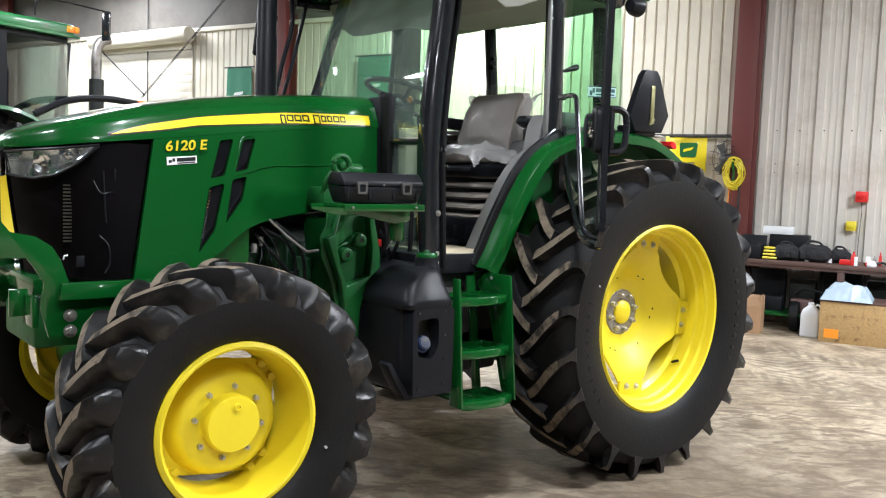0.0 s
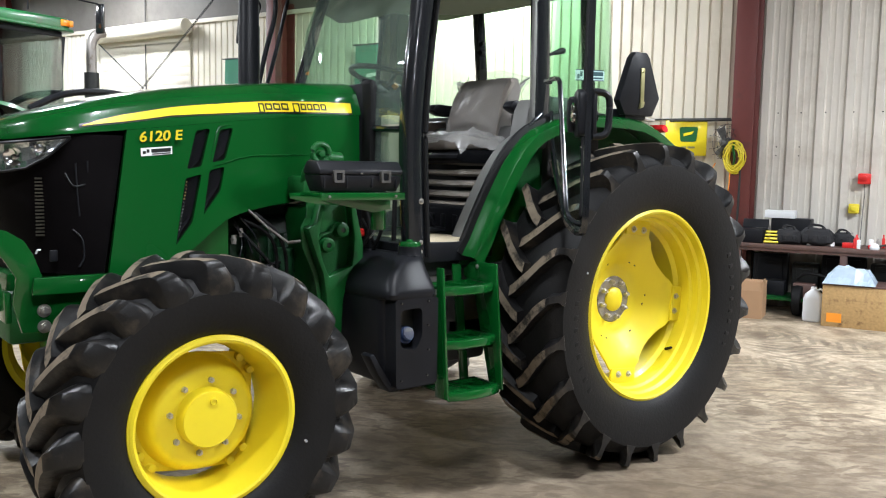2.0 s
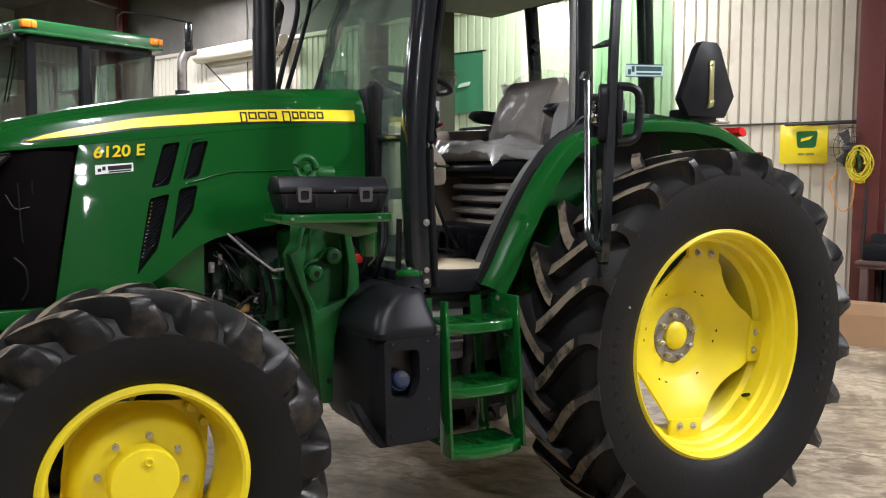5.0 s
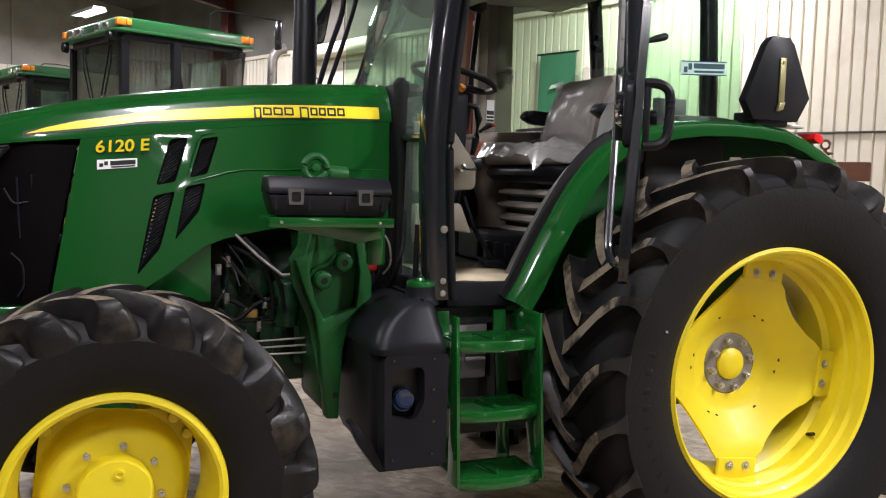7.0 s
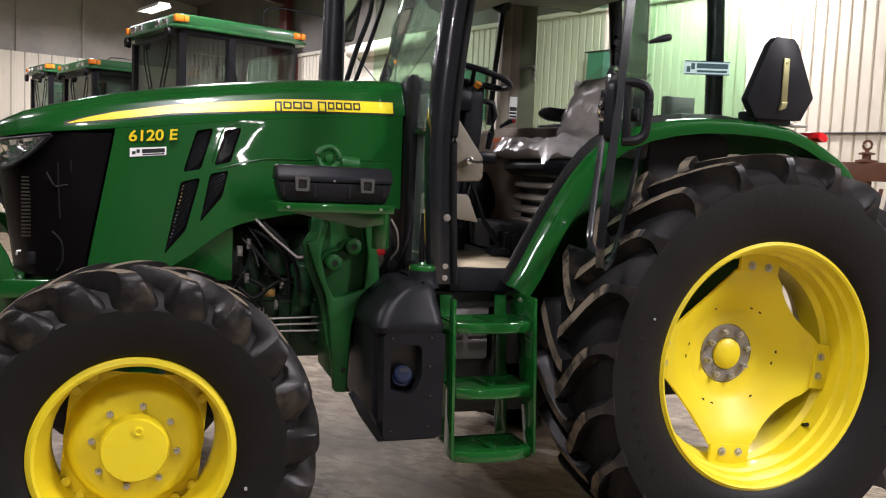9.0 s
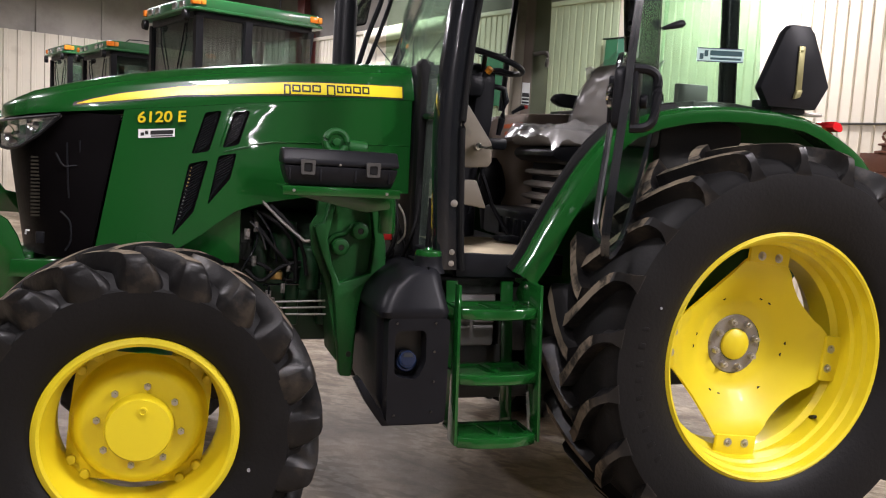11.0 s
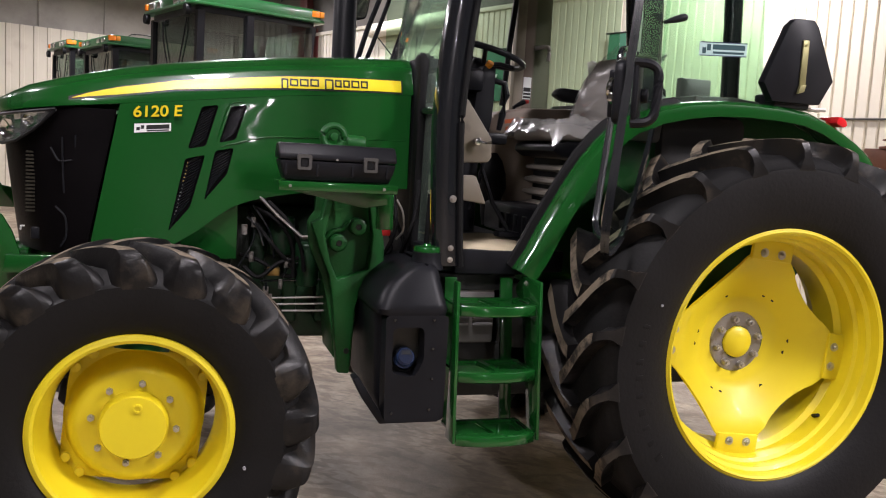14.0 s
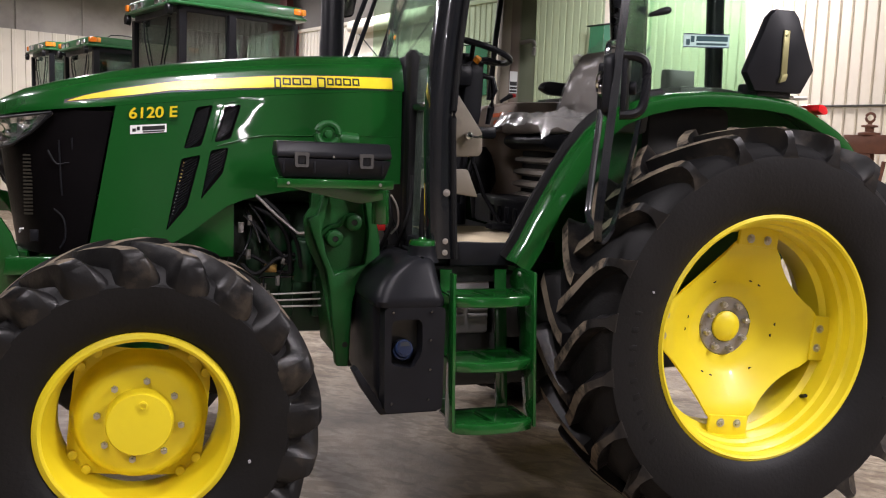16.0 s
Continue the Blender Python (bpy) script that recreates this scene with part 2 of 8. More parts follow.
def prism(bm, pts, a, b, axis="y", w=0.0, seg=2, holes=()):
    """A flat outline, with holes, drawn out from a to b along an axis. pts: (x, z) for y, (y, z) for x, (x, y) for z."""
    i, j, k = AX[axis]
    t = B()

    def ring(ps, d):
        out = []
        for p in ps:
            c = [0, 0, 0]
            c[i], c[j], c[k] = p[0], p[1], d
            out.append(t.verts.new(c))
        return out

    if not holes:
        r0, r1 = ring(pts, a), ring(pts, b)
        t.faces.new(r0)
        t.faces.new(r1[::-1])
        for n in range(len(pts)):
            t.faces.new([r0[n], r0[n - 1], r1[n - 1], r1[n]])
        bevel(t, w, seg)
    else:
        edges = []
        for ps in (pts, *holes):
            r = ring(ps, a)
            edges += [t.edges.new((r[n - 1], r[n])) for n in range(len(r))]
        bmesh.ops.triangle_fill(t, edges=edges, use_beauty=True)
        fs = t.faces[:]
        ext = bmesh.ops.extrude_face_region(t, geom=fs)
        d = [0, 0, 0]
        d[k] = b - a
        bmesh.ops.translate(t, verts=[g for g in ext["geom"] if isinstance(g, bmesh.types.BMVert)], vec=d)
    return join(bm, t)


def smooth_path(pts, per=6):
    """Catmull-Rom through the points."""
    p = [Vector(q) for q in pts]
    p = [2 * p[0] - p[1]] + p + [2 * p[-1] - p[-2]]
    out = []
    for n in range(1, len(p) - 2):
        for s in range(per):
            t = s / per
            a, b, c, d = p[n - 1], p[n], p[n + 1], p[n + 2]
            out.append(0.5 * (2 * b + (c - a) * t + (2 * a - 5 * b + 4 * c - d) * t * t + (3 * b - a - 3 * c + d) * t ** 3))
    out.append(p[-2])
    return out


def tube(bm, pts, r, n=8, per=0, closed=False, flat=1.0, up=(0, 0, 1)):
    """A round or oval bar along points. r: a radius or one per point."""
    pts = smooth_path(pts, per) if per else [Vector(p) for p in pts]
    rings = []
    for k, p in enumerate(pts):
        a = pts[k - 1] if (k or closed) else p
        b = pts[(k + 1) % len(pts)] if (k < len(pts) - 1 or closed) else p
        d = (b - a).normalized()
        u = d.cross(Vector(up))
        if u.length < 1e-3:
            u = d.cross(Vector((1, 0, 0)))
        u.normalize()
        v = u.cross(d)
        rr = r[k] if isinstance(r, (list, tuple)) else r
        rings.append([bm.verts.new(p + rr * (math.cos(q) * u + flat * math.sin(q) * v)) for q in [2 * math.pi * s / n for s in range(n)]])
    for k in range(len(rings) - (0 if closed else 1)):
        a, b = rings[k], rings[(k + 1) % len(rings)]
        for s in range(n):
            bm.faces.new([a[s - 1], a[s], b[s], b[s - 1]])
    if not closed:
        bm.faces.new(rings[0])
        bm.faces.new(rings[-1][::-1])
    return bm


def lathe(bm, prof, c=(0, 0, 0), n=48, axis="y", closed=False, a0=0.0, a1=2 * math.pi):
    """Turns (radius, height) points round an axis through c."""
    i, j, k = {"y": (0, 2, 1), "z": (0, 1, 2), "x": (1, 2, 0)}[axis]
    full = abs(a1 - a0 - 2 * math.pi) < 1e-6
    rings = []
    for s in range(n if full else n + 1):
        q = a0 + (a1 - a0) * s / n
        ring = []
        for r, h in prof:
            p = [0, 0, 0]
            p[i], p[j], p[k] = c[i] + r * math.cos(q), c[j] + r * math.sin(q), c[k] + h
            ring.append(bm.verts.new(p))
        rings.append(ring)
    for s in range(n):
        a, b = rings[s], rings[(s + 1) % len(rings)]
        for m in range(len(prof) - (0 if closed else 1)):
            m2 = (m + 1) % len(prof)
            vs = [a[m], a[m2], b[m2], b[m]]
            bm.faces.new(vs)
    if not closed:
        bmesh.ops.remove_doubles(bm, verts=bm.verts[:], dist=1e-6)
    return bm


def cyl(bm, p, q, r, n=16, r2=None, w=0.0):
    """A round bar with caps from p to q."""
    p, q = Vector(p), Vector(q)
    t = B()
    bmesh.ops.create_cone(t, cap_ends=True, segments=n, radius1=r, radius2=r if r2 is None else r2, depth=(q - p).length)
    bevel(t, w, 2, 50)
    m = Matrix.Translation((p + q) / 2) @ (q - p).to_track_quat("Z", "Y").to_matrix().to_4x4()
    return join(bm, t, m)


def bolt(bm, p, d, r=0.012, h=0.012, washer=True):
    p, d = Vector(p), Vector(d).normalized()
    if washer:
        cyl(bm, p, p + 0.25 * h * d, r * 1.45, 14)
    cyl(bm, p, p + h * d, r, 6, r * 0.92)
    cyl(bm, p + h * d, p + 1.5 * h * d, r * 0.5, 8)
    return bm


def loft(bm, rings, cap=True, closed=True):
    rs = [[bm.verts.new(p) for p in r] for r in rings]
    n = len(rs[0])
    for a, b in zip(rs, rs[1:]):
        for s in range(0 if closed else 1, n):
            bm.faces.new([a[s - 1], a[s], b[s], b[s - 1]])
    if cap:
        bm.faces.new(rs[0])
        bm.faces.new(rs[-1][::-1])
    return bm


def sheet(bm, rows, thick):
    """A curved sheet through a grid of points, given a thickness."""
    t = B()
    vs = [[t.verts.new(p) for p in r] for r in rows]
    for a, b in zip(vs, vs[1:]):
        for s in range(1, len(a)):
            t.faces.new([a[s - 1], a[s], b[s], b[s - 1]])
    bmesh.ops.recalc_face_normals(t, faces=t.faces)
    bmesh.ops.solidify(t, geom=t.faces[:], thickness=thick)
    return join(bm, t)


def ring_sheet(bm, rows, thick):
    """A sheet closed on itself from the last row to the first, given a thickness."""
    t = B()
    vs = [[t.verts.new(p) for p in r] for r in rows]
    for k in range(len(vs)):
        a, b = vs[k - 1], vs[k]
        for s in range(1, len(a)):
            t.faces.new([a[s - 1], a[s], b[s], b[s - 1]])
    bmesh.ops.remove_doubles(t, verts=t.verts[:], dist=0.0003)
    bmesh.ops.recalc_face_normals(t, faces=t.faces)
    bmesh.ops.solidify(t, geom=t.faces[:], thickness=thick)
    return join(bm, t)


def lerp(x, xs, ys):
    return float(np.interp(x, xs, ys))


def writing(body, size, m, material, parent, name, thick=0.001, label=""):
    """Lettering in the built-in font, as a mesh."""
    cu = bpy.data.curves.new("t", "FONT")
    cu.body, cu.size, cu.extrude, cu.offset, cu.shear = body, size, thick, 0.02 * size, 0.12
    tmp = new("t", cu)
    me = bpy.data.meshes.new_from_object(tmp)
    bpy.data.objects.remove(tmp)
    me.transform(m)
    return part(name, me, material, parent, label)


# ---- wheels ----
def lug_mesh(sections, lead, half_w, top_w, hand, bulge, soft):
    """One tyre bar from past the centre line to the side wall. sections: (y, base radius, y at top, top radius, share of the lead, base width, top width)."""
    bm = B()
    rings = []
    xs = np.arange(len(sections), dtype=float)
    fine = np.linspace(0, len(sections) - 1, 4 * len(sections) - 3)
    cols = np.array(sections).T
    kernel = [0.4 * soft, 0.6 * soft, 1 - 2 * soft, 0.6 * soft, 0.4 * soft]
    eased = [np.convolve(np.pad(np.interp(fine, xs, c), 2, mode="edge"), kernel, mode="valid") for c in cols]
    heights = (0.0, 0.30, 0.58, 0.80, 0.94, 1.0)
    for y0, r0, y1, r1, s, kb, kt in zip(*eased):
        a = hand * lead * s
        side = [(y0 + (y1 - y0) * h, r0 + (r1 - r0) * h, half_w * kb + (top_w * kt - half_w * kb) * h ** bulge) for h in heights]
        ring = []
        for y, r, w in [(y, r, -w) for y, r, w in side] + side[::-1]:
            q = a + hand * w / r
            ring.append((r * math.sin(q), y, r * math.cos(q)))
        rings.append(ring)
    loft(bm, rings)
    bmesh.ops.recalc_face_normals(bm, faces=bm.faces)
    for f in bm.faces:
        c = f.calc_center_median()
        out = Vector((c.x, 0, c.z)).normalized().dot(f.normal)
        f.material_index = 1 if out > 0.9 and math.hypot(c.x, c.z) > sections[0][3] - 0.02 else 0
    return bm


def tyre(parent, prof, sections, count, lead, hw, tw, hand, bulge, soft):
    """Carcass turned from a half profile, with two rows of bars, one on each side of the centre line."""
    full = prof + [(r, -y) for r, y in prof[::-1][1:]]
    inner = [(full[-1][0] - 0.0, full[-1][1] - 0.04), (full[0][0], full[0][1] + 0.04)]
    bm = lathe(B(), full + inner, n=96, closed=True)
    ty = part("tyre", bm, RUBBER, parent, "black rubber tyre dusty from use")
    me = finish(lug_mesh(sections, lead, hw, tw, hand, bulge, soft), 50)
    mirrored = [(-a, b, -c, d, e, k, kt) for a, b, c, d, e, k, kt in sections]
    me2 = finish(lug_mesh(mirrored, lead, hw, tw, hand, bulge, soft), 50)
    for q in range(count):
        for m, off in ((me, 0.0), (me2, 0.5)):
            part("tyre_bar", m, [LUG, LUG_TOP], parent, at=Matrix.Rotation(2 * math.pi * (q + off) / count, 4, "Y"))
    return ty


def rear_wheel(tractor, at, hand):
    """Rear wheel: steel rim, dished four-armed disc, hub with bolts, bar-tread tyre. Its outer face looks to -y."""
    prof = [(0.511, -0.165), (0.508, -0.186), (0.498, -0.194), (0.488, -0.188), (0.482, -0.150), (0.468, -0.138), (0.464, -0.098), (0.450, -0.088), (0.446, -0.02), (0.425, 0.0), (0.425, 0.12), (0.455, 0.15), (0.475, 0.215), (0.505, 0.225)]
    back = [(r + 0.008, y + 0.004) for r, y in prof[::-1]]
    w = part("rear_wheel", lathe(B(), prof + back, n=96, closed=True), YELLOW, tractor, "bright yellow steel rear wheel rim", at=at)
    # disc
    n, rot = 144, radians(-6)
    bm = B()
    stations = [(0.06, 0.110), (0.130, 0.110), (0.137, 0.102), (0.165, 0.096), (0.195, 0.090), (0.212, 0.078), (0.25, 0.052), (0.31, 0.012), (0.36, -0.012), (0.44, -0.018)]
    grid = []
    for s in range(n):
        th = 2 * math.pi * s / n
        d = ((th - rot + math.pi / 4) % (math.pi / 2)) - math.pi / 4
        ad = abs(d)
        edge = 0.39 if ad < 0.255 else 0.39 * (math.cos(math.pi / 4 - 0.255) / math.cos(math.pi / 4 - ad)) * (1 - 0.05 * math.sin(math.pi / 2 * (ad - 0.255) / (math.pi / 4 - 0.255)))
        edge = min(edge, 0.39)
        row = []
        for r, y in stations:
            q = min(r, edge)
            row.append((q * math.cos(th), lerp(q, [a for a, _ in stations], [b for _, b in stations]), q * math.sin(th)))
        grid.append(row)
    ring_sheet(bm, grid, 0.012)
    disc = part("disc", bm, YELLOW, w, "dished yellow wheel disc with four arms")
    for q in range(4):
        a = q * math.pi / 2 + rot
        m = Matrix.Rotation(-a, 4, "Y")
        t = B()
        prism(t, [(0.365, -0.098), (0.448, -0.098), (0.448, 0.098), (0.365, 0.098)], -0.038, -0.020, "y", 0.004)
        box(t, (0.430, -0.032, -0.090), (0.450, 0.05, 0.090), 0.004)
        part("rim_bracket", t, YELLOW, w, at=m)
        for z in (-0.042, 0.042):
            part("wheel_bolt", bolt(B(), (0.395, -0.038, z), (0, -1, 0), 0.013, 0.012), STEEL, w, at=m)
    hub = lathe(B(), [(0.130, 0.115), (0.130, 0.094), (0.124, 0.088), (0.07, 0.088), (0.066, 0.10), (0.0, 0.10)], n=48)
    part("hub_ring", hub, STEEL_RAW, w, "bare grey steel hub flange")
    part("hub_cap", lathe(B(), [(0.068, 0.10), (0.066, 0.078), (0.05, 0.066), (0.02, 0.060), (0.0, 0.059)], n=40), YELLOW, w)
    for q in range(8):
        a = 2 * math.pi * (q + 0.3) / 8
        part("hub_bolt", bolt(B(), (0.1 * math.cos(a), 0.088, 0.1 * math.sin(a)), (0, -1, 0), 0.0155, 0.022, False), STEEL, w)
    for a, r in ((115, 0.225), (66, 0.225), (54, 0.23), (166, 0.225), (179, 0.235), (2, 0.235), (349, 0.225), (236, 0.23), (249, 0.225), (303, 0.225)):
        a = radians(a)
        y = lerp(r, [x for x, _ in stations], [x for _, x in stations])
        part("drilled_hole", cyl(B(), (r * math.cos(a), y - 0.006, r * math.sin(a)), (r * math.cos(a), y - 0.0135, r * math.sin(a)), 0.0085, 10), DECAL_K, w)
    cyl_b = cyl(B(), (0.335, -0.03, -0.30), (0.31, -0.085, -0.28), 0.008, 10)
    part("valve", cyl_b, BLACK_RUB, w)
    part("sidewall_mark", cyl(B(), (-0.579, -0.230, 0.214), (-0.579, -0.2372, 0.214), 0.005, 10), PAINT_MARK, w, "small white paint mark")
    for a0, a1, count in ((168, 214, 9), (-24, 22, 9)):
        for k in range(count):
            q = radians(a0 + (a1 - a0) * k / (count - 1))
            t = box(B(), (-0.020, -0.2372, -0.008 - 0.004 * (k % 2)), (0.020, -0.230, 0.008 + 0.003 * (k % 3)), 0.002)
            part("raised_block", t, RUBBER, w, at=Matrix.Translation((0.655 * math.cos(q), 0, 0.655 * math.sin(q))) @ Matrix.Rotation(-q, 4, "Y"))
    prof = [(0.495, -0.170), (0.516, -0.192), (0.555, -0.214), (0.62, -0.232), (0.68, -0.2385), (0.734, -0.2395), (0.744, -0.2385), (0.748, -0.231), (0.753, -0.220), (0.775, -0.203), (0.794, -0.176), (0.805, -0.11), (0.808, 0.0)]
    sec = [(0.035, 0.79, 0.035, 0.850, 1.08, 0.9, 0.9), (0.0, 0.79, -0.0, 0.854, 1.0, 1.05, 0.95), (-0.08, 0.788, -0.08, 0.857, 0.70, 1.1, 1.0), (-0.14, 0.783, -0.15, 0.858, 0.38, 1.05, 1.0), (-0.170, 0.778, -0.205, 0.857, 0.18, 1.0, 0.88), (-0.188, 0.770, -0.230, 0.845, 0.09, 0.95, 0.62), (-0.198, 0.762, -0.2385, 0.815, 0.05, 0.86, 0.55), (-0.205, 0.752, -0.2405, 0.786, 0.03, 0.80, 0.62), (-0.216, 0.744, -0.2408, 0.760, 0.02, 0.90, 1.0), (-0.2340, 0.728, -0.2402, 0.738, 0.02, 1.0, 1.35)]
    tyre(w, prof, sec, 22, 0.27, 0.044, 0.028, hand, 0.42, 0.06)
    return w


def front_wheel(tractor, at, hand):
    prof = [(0.321, -0.120), (0.3235, -0.140), (0.318, -0.153), (0.308, -0.157), (0.298, -0.152), (0.2935, -0.138), (0.291, -0.110), (0.287, -0.098), (0.285, -0.02), (0.27, 0.015), (0.27, 0.09), (0.295, 0.12), (0.31, 0.17), (0.332, 0.18)]
    back = [(r + 0.007, y + 0.004) for r, y in prof[::-1]]
    w = part("front_wheel", lathe(B(), prof + back, n=80, closed=True), YELLOW, tractor, "bright yellow steel front wheel rim", at=at)
    n = 128
    stations = [(0.085, -0.035), (0.172, -0.035), (0.188, -0.030), (0.199, -0.016), (0.206, 0.010), (0.213, 0.038), (0.225, 0.054), (0.26, 0.062), (0.30, 0.062)]
    grid = []
    for s in range(n):
        th = 2 * math.pi * s / n
        d = ((th + 0.1) % (math.pi / 2)) - math.pi / 4
        ad = abs(d)
        edge = min(0.286, 0.226 / math.cos(math.pi / 4 - ad))
        row = []
        for r, y in stations:
            q = min(r, edge)
            row.append((q * math.cos(th), lerp(q, [a for a, _ in stations], [b for _, b in stations]), q * math.sin(th)))
        grid.append(row)
    bm = B()
    ring_sheet(bm, grid, 0.01)
    part("disc", bm, YELLOW, w, "yellow wheel disc with raised centre")
    part("hub_cap", lathe(B(), [(0.114, -0.02), (0.110, -0.092), (0.104, -0.101), (0.0, -0.104)], n=48), YELLOW, w, "round yellow hub cap")
    plug = lathe(B(), [(0.015, -0.095), (0.015, -0.110), (0.009, -0.111), (0.008, -0.106), (0.0, -0.106)], n=20)
    part("oil_plug", plug, YELLOW, w, at=Matrix.Translation((0.012, 0, 0.066)))
    for q in range(8):
        a = 2 * math.pi * q / 8 + radians(80)
        part("wheel_bolt", bolt(B(), (0.138 * math.cos(a), -0.035, 0.138 * math.sin(a)), (0, -1, 0), 0.013, 0.022), STEEL, w)
    for q in range(4):
        a = math.pi / 4 + q * math.pi / 2 - 0.1
        m = Matrix.Rotation(-a, 4, "Y")
        t = B()
        box(t, (0.255, 0.05, -0.06), (0.288, 0.10, 0.06), 0.006)
        part("rim_bracket", t, YELLOW, w, at=m)
        for z in (-0.035, 0.035):
            part("rim_bolt", cyl(bolt(B(), (0.262, 0.06, z), (-0.3, -1, 0), 0.011, 0.02), (0.262, 0.06, z), (0.256, 0.022, z), 0.017, 12, w=0.004), YELLOW, w, at=m)
    part("sidewall_mark", cyl(B(), (0.356, -0.176, -0.127), (0.356, -0.1865, -0.127), 0.0055, 10), PAINT_MARK, w, "small white paint mark")
    prof = [(0.316, -0.125), (0.328, -0.146), (0.350, -0.164), (0.385, -0.180), (0.425, -0.190), (0.465, -0.1935), (0.488, -0.1935), (0.493, -0.186), (0.499, -0.177), (0.520, -0.165), (0.542, -0.146), (0.555, -0.10), (0.563, -0.05), (0.566, 0.0)]
    sec = [(0.03, 0.548, 0.03, 0.606, 1.08, 1.2, 0.9), (0.0, 0.548, 0.0, 0.609, 1.0, 1.35, 1.0), (-0.06, 0.546, -0.06, 0.611, 0.72, 1.5, 1.1), (-0.11, 0.540, -0.118, 0.611, 0.40, 1.75, 1.2), (-0.134, 0.530, -0.162, 0.608, 0.18, 1.95, 1.25), (-0.148, 0.522, -0.183, 0.594, 0.09, 2.1, 1.35), (-0.157, 0.512, -0.1915, 0.568, 0.05, 2.2, 1.6), (-0.163, 0.502, -0.1955, 0.541, 0.03, 2.2, 1.75), (-0.170, 0.492, -0.1965, 0.518, 0.02, 2.1, 1.8), (-0.182, 0.480, -0.1955, 0.497, 0.02, 1.85, 1.6), (-0.190, 0.472, -0.1945, 0.482, 0.02, 1.45, 1.2)]
    tyre(w, prof, sec, 20, 0.30, 0.034, 0.022, hand, 1.75, 0.24)
    return w


# ---- the green tractor ----
HC, HW = 0.0, 0.386          # hood: centre line and half width
XS = [-2.99, -2.9659, -2.9007, -2.8367, -2.71, -2.51, -2.30, -2.09, -1.87, -1.63, -1.34]
Z_TOP = [1.655, 1.685, 1.715, 1.742, 1.778, 1.832, 1.876, 1.908, 1.936, 1.956, 1.972]
Z_CR = [1.622, 1.625, 1.630, 1.640, 1.656, 1.678, 1.703, 1.730, 1.756, 1.778, 1.800]
H_W = [0.05, 0.16, 0.295, 0.365, 0.418, 0.424, 0.416, 0.408, 0.401, 0.394, 0.386]


def shoulder(x):
    """The hood's cross-section over the crease on the near side, from the crease to the crown: (y, z) points."""
    zt, zc, w = lerp(x, XS, Z_TOP), lerp(x, XS, Z_CR), lerp(x, XS, H_W)
    h = zt - zc
    k = min(1.0, w / 0.32)
    run = ((0.0, 0.0), (0.003, 0.10), (0.010, 0.22), (0.0225, 0.36), (0.035, 0.50), (0.050, 0.63), (0.085, 0.79), (0.15, 0.915))
    steep = min(1.0, max(0.72, h / 0.185))
    pts = [(HC - w + a * k * steep, zc + b * h) for a, b in run] + [(HC - 0.08 * k, zc + 0.985 * h), (HC, zt)]
    return [(p.y, p.z) for p in smooth_path([(0, y, z) for y, z in pts], 4)]


def hood_y(x, z):
    s = shoulder(x)
    return lerp(z, [p[1] for p in s], [p[0] for p in s])


def flank(bm, sgn=-1):
    """Leans a flat side part out towards its foot and towards the nose, as the hood's flank runs."""
    for v in bm.verts:
        k = min(1.0, max(0.0, (-1.34 - v.co.x) / 1.17))
        v.co.y += sgn * (0.038 * k + 0.115 * max(0.0, 1.72 - v.co.z) * (0.35 + 0.65 * k))
    return bm


def flank_shading(ob, sgn):
    """Gives the flank panel the normals of its smooth pressed form."""
    me = ob.data

    def off(x, z):
        k = min(1.0, max(0.0, (-1.34 - x) / 1.17))
        return 0.038 * k + 0.115 * max(0.0, 1.72 - z) * (0.35 + 0.65 * k) + 0.006 * math.cos(3.6 * (x + 1.9)) * math.cos(7.0 * (z - 1.60))

    e, ns = 0.03, [None] * len(me.loops)
    for p in me.polygons:
        for i in p.loop_indices:
            n = p.normal.copy()
            if abs(n.y) > 0.6:
                v = me.vertices[me.loops[i].vertex_index].co
                a = Vector((-(off(v.x + e, v.z) - off(v.x - e, v.z)) / (2 * e), sgn, -(off(v.x, v.z + e) - off(v.x, v.z - e)) / (2 * e))).normalized()
                n = a if n.y * sgn > 0 else -a
            ns[i] = n
    me.normals_split_custom_set(ns)


tractor = thing("tractor", "new green farm tractor with yellow wheels and an open cab door", "tractor")

bm = B()
stations = sorted(set(XS + [-2.9393, -2.8669, -2.6, -2.4, -2.2, -1.98, -1.75, -1.48]))
rows = []
for x in stations:
    s = shoulder(x)
    rows.append([(x, y, z) for y, z in s] + [(x, 2 * HC - y, z) for y, z in s[::-1][1:]])
sheet(bm, rows, 0.012)
prism(bm, [(y, z) for _, y, z in rows[0]], -2.9924, -2.9858, "x")
prism(bm, [(y, z - 0.002) for _, y, z in rows[-1]], -1.352, -1.342, "x")
hood = part("hood", bm, GREEN, tractor, "glossy green engine hood")

# flank panels with four slanted vents each
V = [[(-2.199, 1.689), (-2.134, 1.700), (-2.181, 1.536), (-2.249, 1.522)], [(-2.088, 1.697), (-2.024, 1.708), (-2.067, 1.568), (-2.131, 1.552)],
     [(-2.257, 1.484), (-2.182, 1.502), (-2.235, 1.295), (-2.315, 1.199)], [(-2.145, 1.520), (-2.073, 1.536), (-2.097, 1.430), (-2.183, 1.324)]]
ARCH = [(-2.293, 1.15), (-2.207, 1.205), (-2.14, 1.258), (-2.077, 1.301), (-2.01, 1.328), (-1.943, 1.344), (-1.85, 1.362), (-1.758, 1.374), (-1.64, 1.385), (-1.518, 1.393), (-1.348, 1.403)]
crease = [(x, lerp(x, XS, Z_CR) - 0.001) for x in (-1.348, -1.63, -1.87, -2.09, -2.30, -2.498)]
